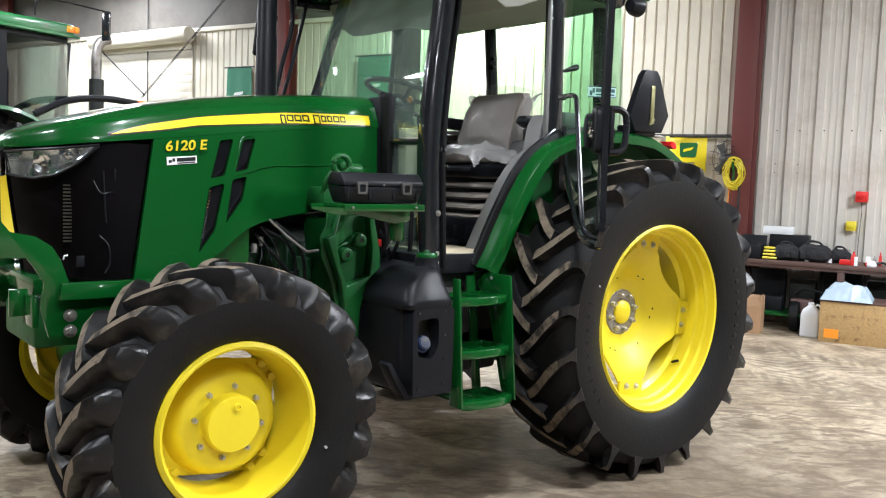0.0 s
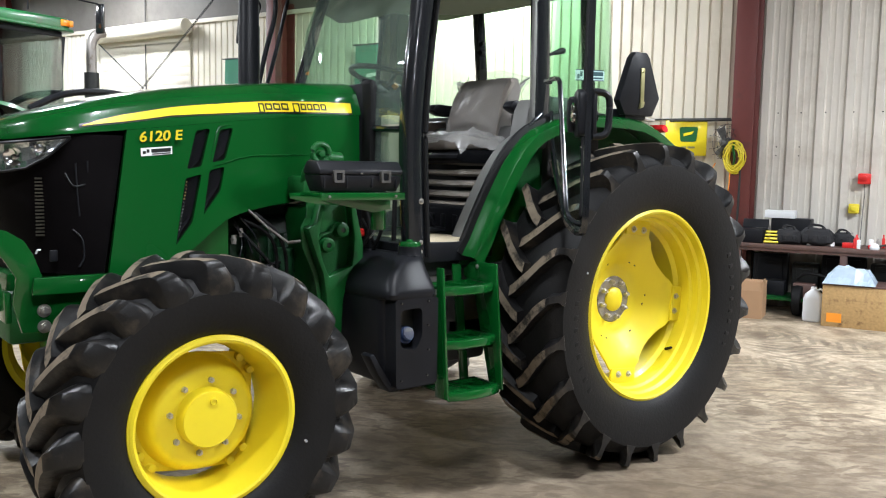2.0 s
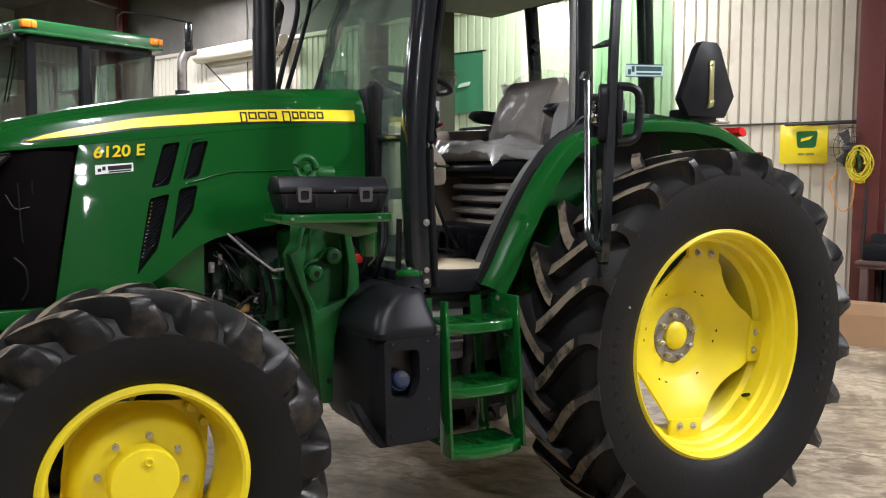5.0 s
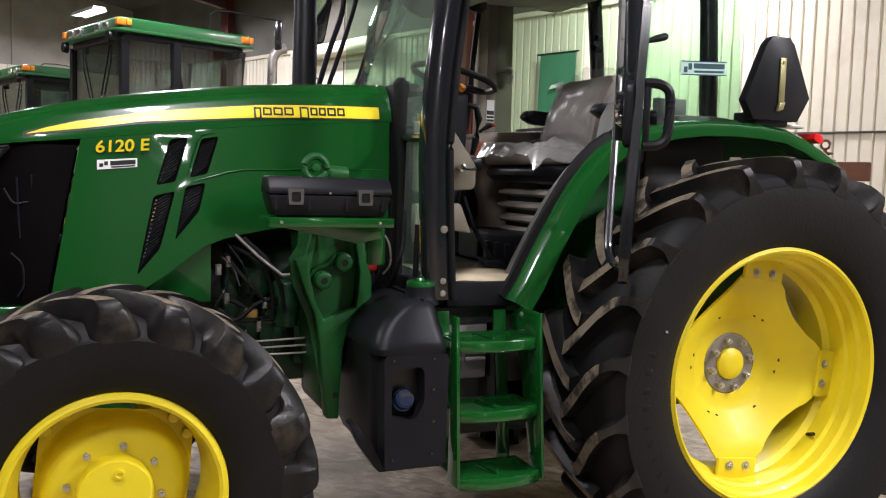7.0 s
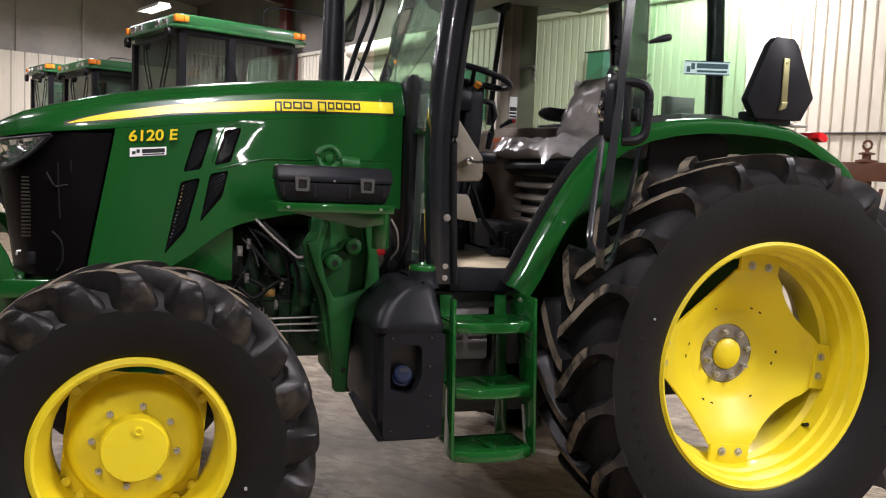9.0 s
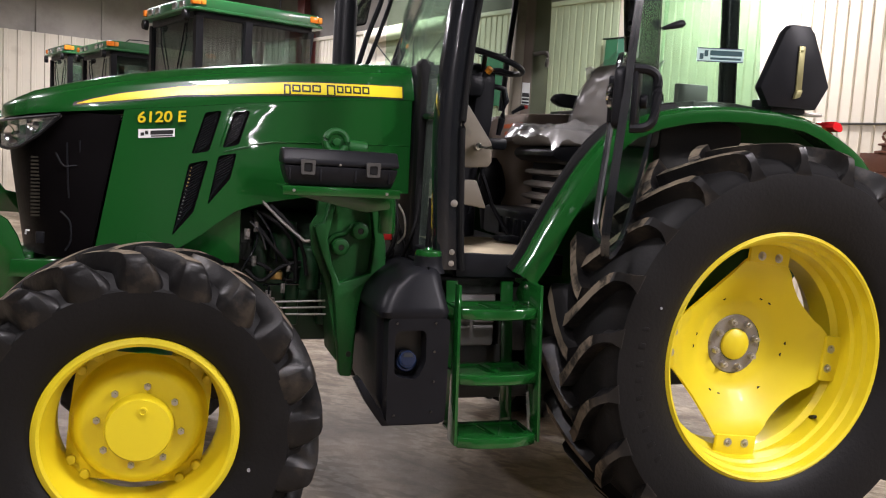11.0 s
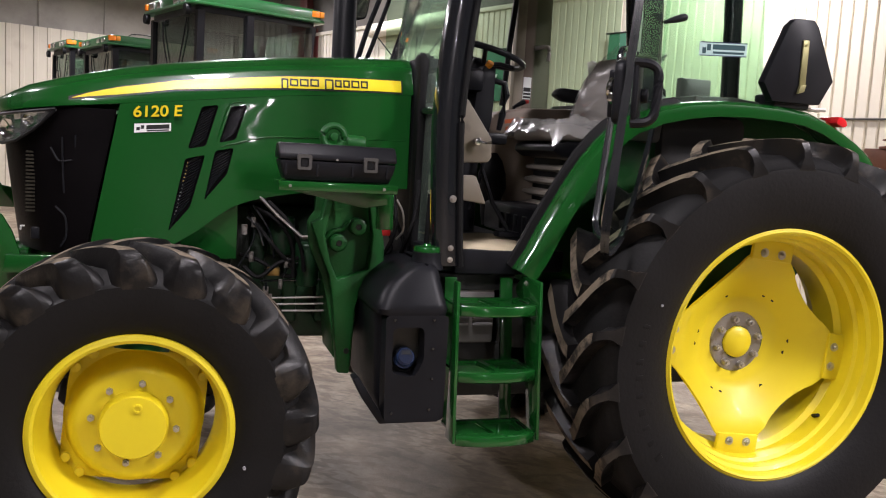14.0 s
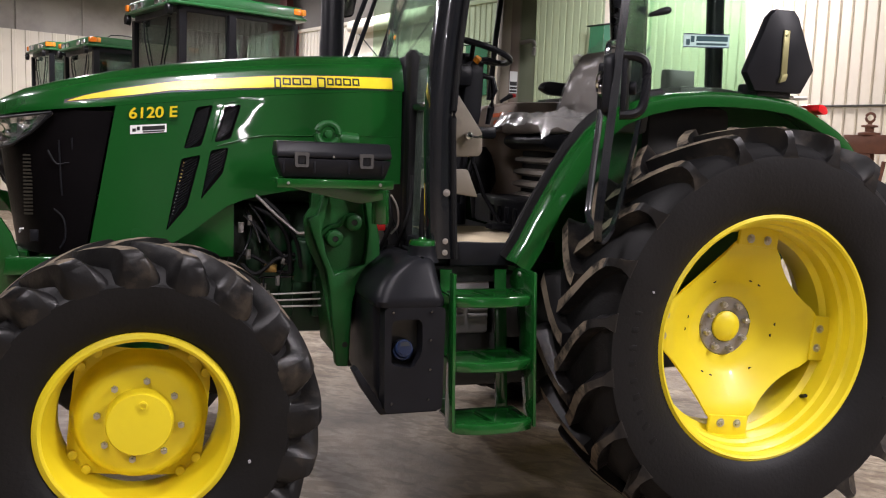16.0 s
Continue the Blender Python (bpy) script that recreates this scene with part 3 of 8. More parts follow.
outline = [(-2.60, 1.10), (-2.42, 1.10), (-2.34, 1.118)] + ARCH + crease


def rounded(ps, r=0.012, n=3):
    """The outline with its corners rounded."""
    out = []
    for k, p in enumerate(ps):
        p, a, b = Vector(p), Vector(ps[k - 1]), Vector(ps[(k + 1) % len(ps)])
        u, v = (a - p).normalized() * r, (b - p).normalized() * r
        for s in range(n + 1):
            t = s / n
            out.append(tuple((1 - t) ** 2 * (p + u) + 2 * t * (1 - t) * p + t * t * (p + v)))
    return out


for sgn in (-1, 1):
    y0 = HC + sgn * (HW - 0.001)
    bm = flank(prism(B(), outline, y0, y0 - sgn * 0.02, "y", holes=[rounded(v) for v in V]), sgn)
    side = part("side_panel", bm, GREEN_PANEL, tractor, "green hood side panel with four slanted vents")
    flank_shading(side, sgn)
    for v in V:
        c = sum((Vector(p) for p in v), Vector((0, 0))) / 4
        big = [tuple(c + 1.06 * (Vector(p) - c)) for p in v]
        part("vent_mesh", flank(prism(B(), big, y0 - sgn * 0.016, y0 - sgn * 0.022, "y"), sgn), GRILLE, side, "black woven vent screen")
        t = B()
        zlo, zhi = min(p[1] for p in v), max(p[1] for p in v)
        ln = lambda z: sorted(x for p, q in zip(v, v[1:] + v[:1]) if (p[1] - z) * (q[1] - z) < 0 for x in [p[0] + (z - p[1]) / (q[1] - p[1]) * (q[0] - p[0])])
        for s in range(1, int((zhi - zlo) / 0.012)):
            xs = ln(zlo + s * 0.012)
            if len(xs) == 2:
                z = zlo + s * 0.012
                tube(t, [(xs[0], y0 - sgn * 0.013, z - 0.018), (xs[1], y0 - sgn * 0.013, z + 0.024)], 0.0022, 4)
        part("vent_wire", flank(t, sgn), BLACK_GLOSS, side)
    lip = B()
    sheet(lip, [[(x, y0 - sgn * 0.006, z + 0.003), (x, y0 - sgn * 0.05, z + 0.001)] for x, z in [(-2.34, 1.12)] + ARCH], 0.004)
    part("wheel_arch_lip", flank(lip, sgn), GREEN, side)
    rib = B()
    tube(rib, [(-2.125, y0, 1.538), (-2.06, y0, 1.556), (-2.0, y0, 1.575), (-1.93, y0, 1.588), (-1.80, y0, 1.592), (-1.62, y0, 1.60), (-1.36, y0, 1.604)], [0.003] + [0.006] * 5 + [0.003], 8, flat=0.7)
    part("pressed_rib", flank(rib, sgn), GREEN, side)
    rib = tube(B(), [(-2.141, y0, 1.556), (-2.122, y0, 1.620), (-2.103, y0, 1.685), (-2.090, y0, 1.708), (-2.068, y0, 1.716), (-2.030, y0, 1.720)], [0.002, 0.005, 0.006, 0.006, 0.005, 0.002], 8, flat=0.7)
    part("pressed_rib", flank(rib, sgn), GREEN, side)
    for k in range(15):
        x, z = -2.246 - 0.0031 * k, 1.468 - 0.0145 * k
        part("cooler_fin", flank(box(B(), (x - 0.003, y0 - sgn * 0.0155, z - 0.0025), (x + 0.003, y0 - sgn * 0.0125, z + 0.0025)), sgn), GREY_TRIM if k > 5 else BRASS, side)

# stripe with a dark edge, lettered bars, model number, dealer sticker
ST = [(-2.668, 1.690, 1.688), (-2.609, 1.712, 1.698), (-2.509, 1.740, 1.712), (-2.40, 1.762, 1.730), (-2.303, 1.782, 1.748), (-2.2, 1.797, 1.758), (-2.088, 1.810, 1.768), (-1.98, 1.823, 1.778), (-1.865, 1.835, 1.787), (-1.75, 1.842, 1.793), (-1.631, 1.847, 1.798), (-1.51, 1.851, 1.803), (-1.393, 1.854, 1.806)]


def decal(rows, off, mirror=False):
    bm = B()
    g = []
    for x, hi, lo in rows:
        col = []
        for s in range(5):
            z = lo + (hi - lo) * s / 4
            y = hood_y(x, z) - off
            col.append((x, 2 * HC - y if mirror else y, z))
        g.append(col)
    return sheet(bm, g, 0.001)


for mirror in (False, True):
    edge = part("stripe_edge", decal([(x + (0.006 if n == len(ST) - 1 else -0.012 if n == 0 else 0), h + 0.004, l - 0.007) for n, (x, h, l) in enumerate(ST)], 0.0020, mirror), DECAL_K, hood)
    part("stripe", decal(ST, 0.0042, mirror), DECAL_Y, hood, "yellow hood stripe")
# nine letter-sized bars where the maker's name stands
x, widths = -1.893, [0.028, 0.034, 0.036, 0.036, 0.012, 0.036, 0.028, 0.028, 0.034, 0.030]
for k, wd in enumerate(widths):
    if k != 4:
        big = k in (0, 5)
        z0, z1 = lerp(x, [r[0] for r in ST], [r[2] for r in ST]) + (-0.004 if big else 0.010), lerp(x, [r[0] for r in ST], [r[1] for r in ST]) - (0.006 if big else 0.008)
        k_ = 0.0065
        t = decal([(x, z1, z0), (x + k_, z1, z0)], 0.0062)
        for a, b, hi, lo in ((x + k_, x + wd - k_, z1, z1 - k_), (x + k_, x + wd - k_, z0 + k_, z0), (x + wd - k_, x + wd, z1, z0)):
            join(t, decal([(a, hi, lo), (b, hi, lo)], 0.0062))
        part("letter_bar", t, DECAL_K, hood)
    x += wd + 0.006
writing("6120 E", 0.058, Matrix.Translation((-2.452, HC - HW - 0.0490, 1.632)) @ Matrix.Rotation(radians(-1.9), 4, "Z") @ Matrix.Rotation(radians(6.5), 4, "X") @ Matrix.Rotation(radians(90), 4, "X") @ Matrix.Rotation(radians(5), 4, "Z") @ Matrix.Diagonal((1.12, 1, 1, 1)), DECAL_Y, hood, "model_number", 0.001, "yellow model number")
writing("6120 E", 0.058, Matrix.Translation((-2.4505, HC - HW - 0.0478, 1.6300)) @ Matrix.Rotation(radians(-1.9), 4, "Z") @ Matrix.Rotation(radians(6.5), 4, "X") @ Matrix.Rotation(radians(90), 4, "X") @ Matrix.Rotation(radians(5), 4, "Z") @ Matrix.Diagonal((1.12, 1, 1, 1)), DECAL_K, hood, "number_shadow")
st = B()
prism(st, [(-2.446, 1.572), (-2.312, 1.586), (-2.312, 1.618), (-2.446, 1.606)], HC - HW - 0.0005, HC - HW - 0.0022, "y")
sticker = part("sticker", flank(st), WHITE_D, hood, "white dealer sticker with dark bars")
t = B()
for x0, x1, z0, z1 in ((-2.402, -2.318, 0.010, 0.026), (-2.400, -2.320, 0.002, 0.007), (-2.438, -2.425, 0.008, 0.020), (-2.422, -2.410, 0.012, 0.026)):
    sl = lambda x: 1.573 + (x + 2.446) / 0.134 * 0.0135
    part("sticker_bar", flank(prism(B(), [(x0, sl(x0) + z0), (x1, sl(x1) + z0), (x1, sl(x1) + z1), (x0, sl(x0) + z1)], HC - HW - 0.0024, HC - HW - 0.003, "y")), DECAL_K, sticker)

# grille: one dark screen on each side, wrapped round to the nose
def nose_y(x, tip, z):
    k = min(1.0, max(0.0, (-1.34 - x) / 1.17))
    return lerp(x - (tip - XS[0]), XS, H_W) - 0.014 + 0.115 * max(0.0, 1.72 - z) * (0.35 + 0.65 * k) * min(1.0, (x - tip) / 0.25)


GZ = [1.655, 1.60, 1.52, 1.45, 1.36, 1.27, 1.18, 1.10]
for sgn in (-1, 1):
    rows = []
    for z in GZ:
        tip = lerp(z, [1.10, 1.36, 1.5, 1.66], [-2.9031, -2.9393, -2.9574, -2.9635])
        xs = lerp(z, [1.10, 1.677], [-2.612, -2.506])
        us = [0, 0.02, 0.06, 0.12, 0.2, 0.32, 0.5, 0.75, 1.0]
        rows.append([(tip + (xs - tip) * u, HC + sgn * max(0.0 if u == 0 else 0.01, nose_y(tip + (xs - tip) * u, tip, z)), z) for u in us])
    part("grille_screen", sheet(B(), rows, 0.008), GRILLE, tractor, "black perforated grille screen")
GS = HC - HW
for pts, r in (([(-2.70, GS - 0.036, 1.54), (-2.695, GS - 0.040, 1.40), (-2.69, GS - 0.044, 1.33)], 0.0035), ([(-2.655, GS - 0.036, 1.55), (-2.65, GS - 0.040, 1.43), (-2.645, GS - 0.046, 1.34)], 0.0035), ([(-2.74, GS - 0.034, 1.50), (-2.71, GS - 0.038, 1.45), (-2.665, GS - 0.040, 1.455), (-2.64, GS - 0.042, 1.44)], 0.004), ([(-2.72, GS - 0.05, 1.28), (-2.685, GS - 0.054, 1.24), (-2.68, GS - 0.058, 1.17), (-2.70, GS - 0.06, 1.13)], 0.004)):
    part("radiator_pipe", tube(B(), pts, r, 6, per=3), BLACK, tractor)
part("grille_clip", box(B(), (-2.805, GS - 0.045, 1.155), (-2.775, GS - 0.036, 1.20), 0.004), BLACK, tractor)
part("grille_hook", tube(B(), [(-2.845, GS - 0.006, 1.185), (-2.842, GS - 0.012, 1.20), (-2.83, GS - 0.012, 1.20)], 0.004, 6), WHITE_D, tractor)
for x, z0, z1 in ((-2.818, 1.25, 1.50),):  # brass cooler strip behind the screen
    for k in range(int((z1 - z0) / 0.014)):
        t = box(B(), (x - 0.016, -nose_y(x, -2.94, z0) - 0.010, z0 + k * 0.014), (x + 0.016, -nose_y(x, -2.94, z0) - 0.004, z0 + k * 0.014 + 0.007))
        part("cooler_fin", t, FIN, tractor)
# fascia under the hood edge and lower panel
bm = B()
for sgn in (-1, 1):
    join(bm, flank(prism(B(), [(-2.89, 1.035), (-2.34, 1.035), (-2.34, 1.115), (-2.60, 1.103), (-2.88, 1.103)], HC + sgn * (HW - 0.03), HC + sgn * (HW + 0.002), "y", 0.006), sgn))
box(bm, (-2.935, -0.30, 1.03), (-2.83, 0.30, 1.10), 0.01)
part("lower_fascia", bm, GREEN, tractor, "green lower nose panel")
# headlights
for sgn in (-1, 1):
    def hy(x, off=0.026):
        return HC + sgn * (lerp(x, XS, H_W) + off * min(1.0, (x + 3.0) / 0.07))
    top = [(-2.9852, 1.606), (-2.9659, 1.61), (-2.9273, 1.615), (-2.8669, 1.622), (-2.7945, 1.632), (-2.7221, 1.642)]
    bot = [(-2.9804, 1.515), (-2.9611, 1.507), (-2.9248, 1.503), (-2.8669, 1.518), (-2.8005, 1.562), (-2.7221, 1.638)]
    rows = [[(xa + (xb - xa) * s / 4, hy(xa + (xb - xa) * s / 4), za + (zb - za) * s / 4) for s in range(5)] for (xa, za), (xb, zb) in zip(top, bot)]
    lamp = part("headlight", sheet(B(), rows, 0.003), LENS, tractor, "clear wrap-around headlight")
    rows = []
    for q in range(15):
        k = 5 * q / 14
        xa, za = lerp(k, range(6), [p[0] for p in top]), lerp(k, range(6), [p[1] for p in top])
        xb, zb = lerp(k, range(6), [p[0] for p in bot]), lerp(k, range(6), [p[1] for p in bot])
        dip = (0.012, 0.003, -0.016, -0.004)[q % 4]
        rows.append([(xa + (xb - xa) * s / 4, hy(xa, 0.006 + dip) + sgn * (0.008 if s in (0, 4) else -0.004), za + (zb - za) * s / 4) for s in range(5)])
    part("lamp_housing", sheet(B(), rows, 0.003), LAMP_BACK, lamp, "bright silvered lamp interior", smooth=20)
    for x, z, r in ((-2.897, 1.560, 0.036), (-2.818, 1.596, 0.022)):
        t = lathe(B(), [(r, -0.014), (r * 0.92, -0.012), (r * 0.6, -0.004), (r * 0.3, -0.002), (r * 0.25, -0.009), (0.0, -0.011)], (0, 0, 0), 24)
        part("reflector", t, CHROME, lamp, at=Matrix.Translation((x, hy(x, 0.010), z)) @ Matrix.Rotation(radians(-26 if x < -2.87 else -12), 4, "Z") @ Matrix.Scale(-sgn, 4, (0, 1, 0)))
    tr = B()
    tube(tr, [(x, hy(x), z) for x, z in top[::-1]] + [(x, hy(x), z) for x, z in bot], 0.006, 6)
    part("lamp_bezel", tr, BLACK, lamp)

# frame rails, front guard with arched arms
for sgn in (-1, 1):
    y = HC + sgn * 0.425
    pts = [(-3.17, 1.22), (-3.165, 1.66), (-3.085, 1.66), (-3.08, 1.34), (-3.05, 1.30), (-2.96, 1.281), (-2.90, 1.242), (-2.867, 1.186), (-2.836, 1.095), (-2.80, 1.037), (-2.50, 1.030), (-2.30, 0.99), (-2.30, 0.86), (-2.60, 0.90), (-2.77, 0.88), (-2.915, 0.885), (-2.945, 1.0), (-2.93, 1.099), (-2.97, 1.167), (-2.995, 1.198), (-3.13, 1.203)]
    g = part("guard_plate", prism(B(), pts, y, y + sgn * 0.022, "y", 0.004), GREEN, tractor, "green bolted front guard plate")
    for z in (0.967, 0.893 + 0.012):
        part("guard_bolt", bolt(B(), (-2.835, y + sgn * 0.022, z), (0, sgn, 0), 0.018, 0.016), STEEL, g)
    t = B()
    prism(t, [(-2.965, 0.92), (-2.94, 0.92), (-2.94, 1.04), (-2.965, 1.04)], y - sgn * 0.02, y - sgn * 0.16, "y", 0.004)
    prism(t, [(-3.02, 0.95), (-2.95, 0.95), (-2.95, 1.06), (-3.02, 1.06)], y - sgn * 0.14, y - sgn * 0.155, "y", 0.004)
    part("guard_channel", t, GREEN, g)
part("guard_bar", box(B(), (-3.16, HC - 0.42, 1.56), (-3.10, HC + 0.42, 1.64), 0.01), GREEN, tractor, "green guard cross bar")
t = box(B(), (-2.92, HC - 0.24, 0.80), (-2.62, HC + 0.24, 0.96), 0.02)
part("front_support", t, GREEN_CAST, tractor, "green cast front support")

# engine, gearbox, axles
t = B()
box(t, (-2.62, HC - 0.22, 0.72), (-1.50, HC + 0.22, 1.30), 0.03)
box(t, (-2.45, HC - 0.17, 1.28), (-1.60, HC + 0.17, 1.66), 0.03)
eng = part("engine", t, GREEN_SHADED, tractor, "green engine block under the hood")
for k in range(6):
    part("engine_rib", box(B(), (-2.40 + k * 0.14, HC - 0.265, 0.80), (-2.34 + k * 0.14, HC - 0.20, 1.22), 0.012), GREEN_SHADED, eng)
t = B()
box(t, (-1.55, HC - 0.24, 0.55), (-0.25, HC + 0.24, 1.10), 0.04)
box(t, (-0.40, HC - 0.30, 0.48), (0.42, HC + 0.30, 1.20), 0.05)
box(t, (-1.22, -0.66, 0.56), (-0.72, -0.28, 0.80), 0.03)
box(t, (-1.00, -0.66, 0.62), (-0.72, -0.28, 1.05), 0.03)
part("gearbox", t, DARK_IRON, tractor, "dark gearbox and rear axle housing")
t = B()
tube(t, [(0.02, -0.90, 0.845), (0.02, -0.55, 0.845), (0.02, -0.3, 0.845), (0.02, 0.21, 0.845), (0.02, 0.46, 0.845), (0.02, 0.81, 0.845)], [0.11, 0.13, 0.22, 0.22, 0.13, 0.11], 24)
part("rear_axle", t, GREEN_CAST, tractor, "green rear axle tube")
t = B()
tube(t, [(-2.41, -0.84, 0.60), (-2.41, -0.62, 0.60), (-2.41, -0.45, 0.62), (-2.41, HC, 0.66), (-2.41, 0.36, 0.62), (-2.41, 0.53, 0.60), (-2.41, 0.75, 0.60)], [0.16, 0.15, 0.09, 0.12, 0.09, 0.15, 0.16], 20)
part("front_axle", t, GREEN_CAST, tractor, "green driven front axle")
# clutter on the engine's near side
t = B()
tube(t, [(-1.965, -0.43, 1.345), (-1.89, -0.46, 1.27), (-1.80, -0.50, 1.195)], 0.0065, 10)
tube(t, [(-1.80, -0.50, 1.195), (-1.74, -0.50, 1.20)], 0.008, 8)
part("prop_rod", t, STEEL_RAW, tractor)
pipes = [[(-2.00, -0.36, 1.30), (-1.98, -0.40, 1.18), (-2.04, -0.42, 1.06), (-2.06, -0.42, 0.98)], [(-1.98, -0.42, 0.93), (-1.70, -0.43, 0.94), (-1.60, -0.43, 0.95)], [(-1.98, -0.42, 0.905), (-1.70, -0.43, 0.912), (-1.60, -0.43, 0.92)], [(-1.98, -0.42, 0.88), (-1.70, -0.43, 0.882), (-1.60, -0.43, 0.885)], [(-1.95, -0.40, 1.0), (-1.60, -0.40, 1.01)], [(-1.99, -0.40, 1.31), (-1.94, -0.43, 1.24), (-1.91, -0.43, 1.17), (-1.90, -0.42, 1.10)], [(-2.01, -0.40, 1.26), (-1.97, -0.42, 1.22), (-1.945, -0.43, 1.15)], [(-1.45, -0.63, 1.37), (-1.425, -0.64, 1.32), (-1.42, -0.64, 1.25), (-1.445, -0.63, 1.21)], [(-1.86, -0.40, 1.01), (-1.84, -0.42, 1.06), (-1.80, -0.42, 1.08)], [(-1.93, -0.44, 0.88), (-1.93, -0.44, 1.0)]]
for k, q in enumerate(pipes):
    part("steel_pipe", tube(B(), q, 0.0042, 8, per=4), STEEL if k in (1, 2, 3, 7) else BLACK_GLOSS, tractor)
hoses = [[(-2.0, -0.36, 1.28), (-1.93, -0.42, 1.18), (-1.86, -0.43, 1.10), (-1.80, -0.40, 1.03)], [(-1.97, -0.38, 1.30), (-1.88, -0.44, 1.24), (-1.83, -0.44, 1.15), (-1.82, -0.42, 1.02)], [(-2.03, -0.34, 1.1), (-1.95, -0.40, 1.08), (-1.85, -0.40, 1.02), (-1.70, -0.38, 1.05)], [(-1.49, -0.58, 1.28), (-1.46, -0.60, 1.22), (-1.46, -0.60, 1.16), (-1.49, -0.58, 1.14)], [(-1.44, -0.56, 1.30), (-1.40, -0.60, 1.18), (-1.42, -0.60, 1.10), (-1.5, -0.5, 1.0)], [(-1.36, -0.62, 1.45), (-1.37, -0.64, 1.33), (-1.40, -0.66, 1.24), (-1.42, -0.62, 1.15)], [(-1.93, -0.42, 1.33), (-1.85, -0.47, 1.25), (-1.80, -0.47, 1.15), (-1.78, -0.45, 1.05)], [(-2.02, -0.40, 1.06), (-1.96, -0.43, 1.02), (-1.88, -0.43, 1.08), (-1.80, -0.42, 1.10)], [(-1.46, -0.6, 1.40), (-1.45, -0.64, 1.28), (-1.47, -0.64, 1.2), (-1.5, -0.6, 1.12)]]
for q in hoses:
    part("hose", tube(B(), q, 0.0085, 8, per=5), BLACK_RUB, tractor)
for x, z, r, y in ((-2.02, 1.21, 0.012, -0.40), (-1.99, 1.10, 0.010, -0.41), (-1.85, 1.08, 0.010, -0.42), (-1.93, 0.96, 0.012, -0.43), (-1.985, 1.24, 0.009, -0.4), (-1.915, 0.93, 0.012, -0.43), (-1.912, 0.885, 0.010, -0.43), (-1.87, 0.99, 0.009, -0.42)):
    t = cyl(B(), (x, y, z - 0.02), (x, y, z + 0.02), r, 8)
    cyl(t, (x, y - 0.015, z), (x, y + 0.02, z), r * 0.7, 6)
    part("fitting", t, STEEL_RAW, tractor)
t = B()
box(t, (-1.925, -0.43, 1.025), (-1.875, -0.40, 1.06), 0.005)
part("sensor", t, BRASS, tractor)
t = B()
cyl(t, (-1.76, -0.38, 0.98), (-1.76, -0.38, 1.16), 0.05, 20, w=0.01)
cyl(t, (-1.86, -0.30, 1.10), (-1.86, -0.30, 1.26), 0.055, 20, w=0.01)
part("filter", t, GREEN_SHADED, tractor)
part("red_cap", box(B(), (-1.505, -0.63, 1.222), (-1.468, -0.59, 1.258), 0.006), RED, tractor)
t = prism(B(), [(-2.29, 1.09), (-2.05, 1.09), (-2.05, 1.34), (-2.20, 1.32)], HC - HW - 0.020, HC - HW + 0.0, "y")
part("inner_panel", t, GREEN, tractor)

# loader mount: bracket plate with two bosses, shelf, tool box
brk = [(-1.765, 1.40), (-1.50, 1.40), (-1.512, 1.30), (-1.514, 1.22), (-1.495, 1.14), (-1.52, 1.09), (-1.565, 1.06), (-1.589, 0.98), (-1.598, 0.80), (-1.602, 0.685), (-1.655, 0.690), (-1.69, 0.86), (-1.715, 0.98), (-1.735, 1.06), (-1.79, 1.18), (-1.80, 1.27), (-1.77, 1.32)]
br = part("mount_bracket", prism(B(), brk, -0.60, -0.612, "y", 0.004), GREEN_CAST, tractor, "green cast mounting bracket with a recess between its flanges")
for flange in ([(-1.725, 1.392), (-1.70, 1.392), (-1.722, 1.29), (-1.735, 1.22), (-1.712, 1.12), (-1.68, 1.05), (-1.60, 1.075), (-1.558, 1.09), (-1.552, 1.14), (-1.546, 1.226), (-1.57, 1.37), (-1.572, 1.395), (-1.548, 1.395), (-1.522, 1.29), (-1.500, 1.20), (-1.496, 1.115), (-1.53, 1.05), (-1.585, 1.022), (-1.605, 0.93), (-1.612, 0.80), (-1.617, 0.672), (-1.664, 0.676), (-1.680, 0.82), (-1.695, 0.968), (-1.713, 1.066), (-1.748, 1.15), (-1.79, 1.27), (-1.752, 1.285)],):
    part("flange", prism(B(), flange, -0.605, -0.664, "y", 0.007), GREEN_CAST, br)
for x, z in ((-1.604, 1.257), (-1.679, 1.191)):
    part("boss", lathe(B(), [(0.034, 0.0), (0.032, -0.018), (0.026, -0.022), (0.012, -0.022), (0.011, -0.004), (0.0, -0.003)], (x, -0.636, z), 24), GREEN_CAST, br)
    part("boss_neck", cyl(B(), (x, -0.605, z), (x, -0.640, z), 0.036, 20, w=0.004), GREEN_CAST, br)
    part("boss_hole", cyl(B(), (x, -0.645, z), (x, -0.6555, z), 0.0105, 14), DECAL_K, br)
part("hole", cyl(B(), (-1.632, -0.655, 0.765), (-1.632, -0.6655, 0.765), 0.012, 12), DECAL_K, br)
t = B()
tube(t, [(-1.735, -0.622, 1.20), (-1.70, -0.626, 1.235), (-1.66, -0.626, 1.245), (-1.63, -0.626, 1.28)], 0.010, 8, per=4)
part("cast_rib", t, GREEN_CAST, br)
t = prism(B(), [(-1.672, 0.72), (-1.625, 0.72), (-1.60, 1.38), (-1.74, 1.36), (-1.70, 1.0)], -0.60, -0.34, "y", 0.01)
part("bracket_web", t, GREEN_CAST, br)
part("green_pipe", cyl(B(), (-1.555, -0.86, 1.42), (-1.552, -0.86, 1.272), 0.033, 20, w=0.004), GREEN, br)
t = B()
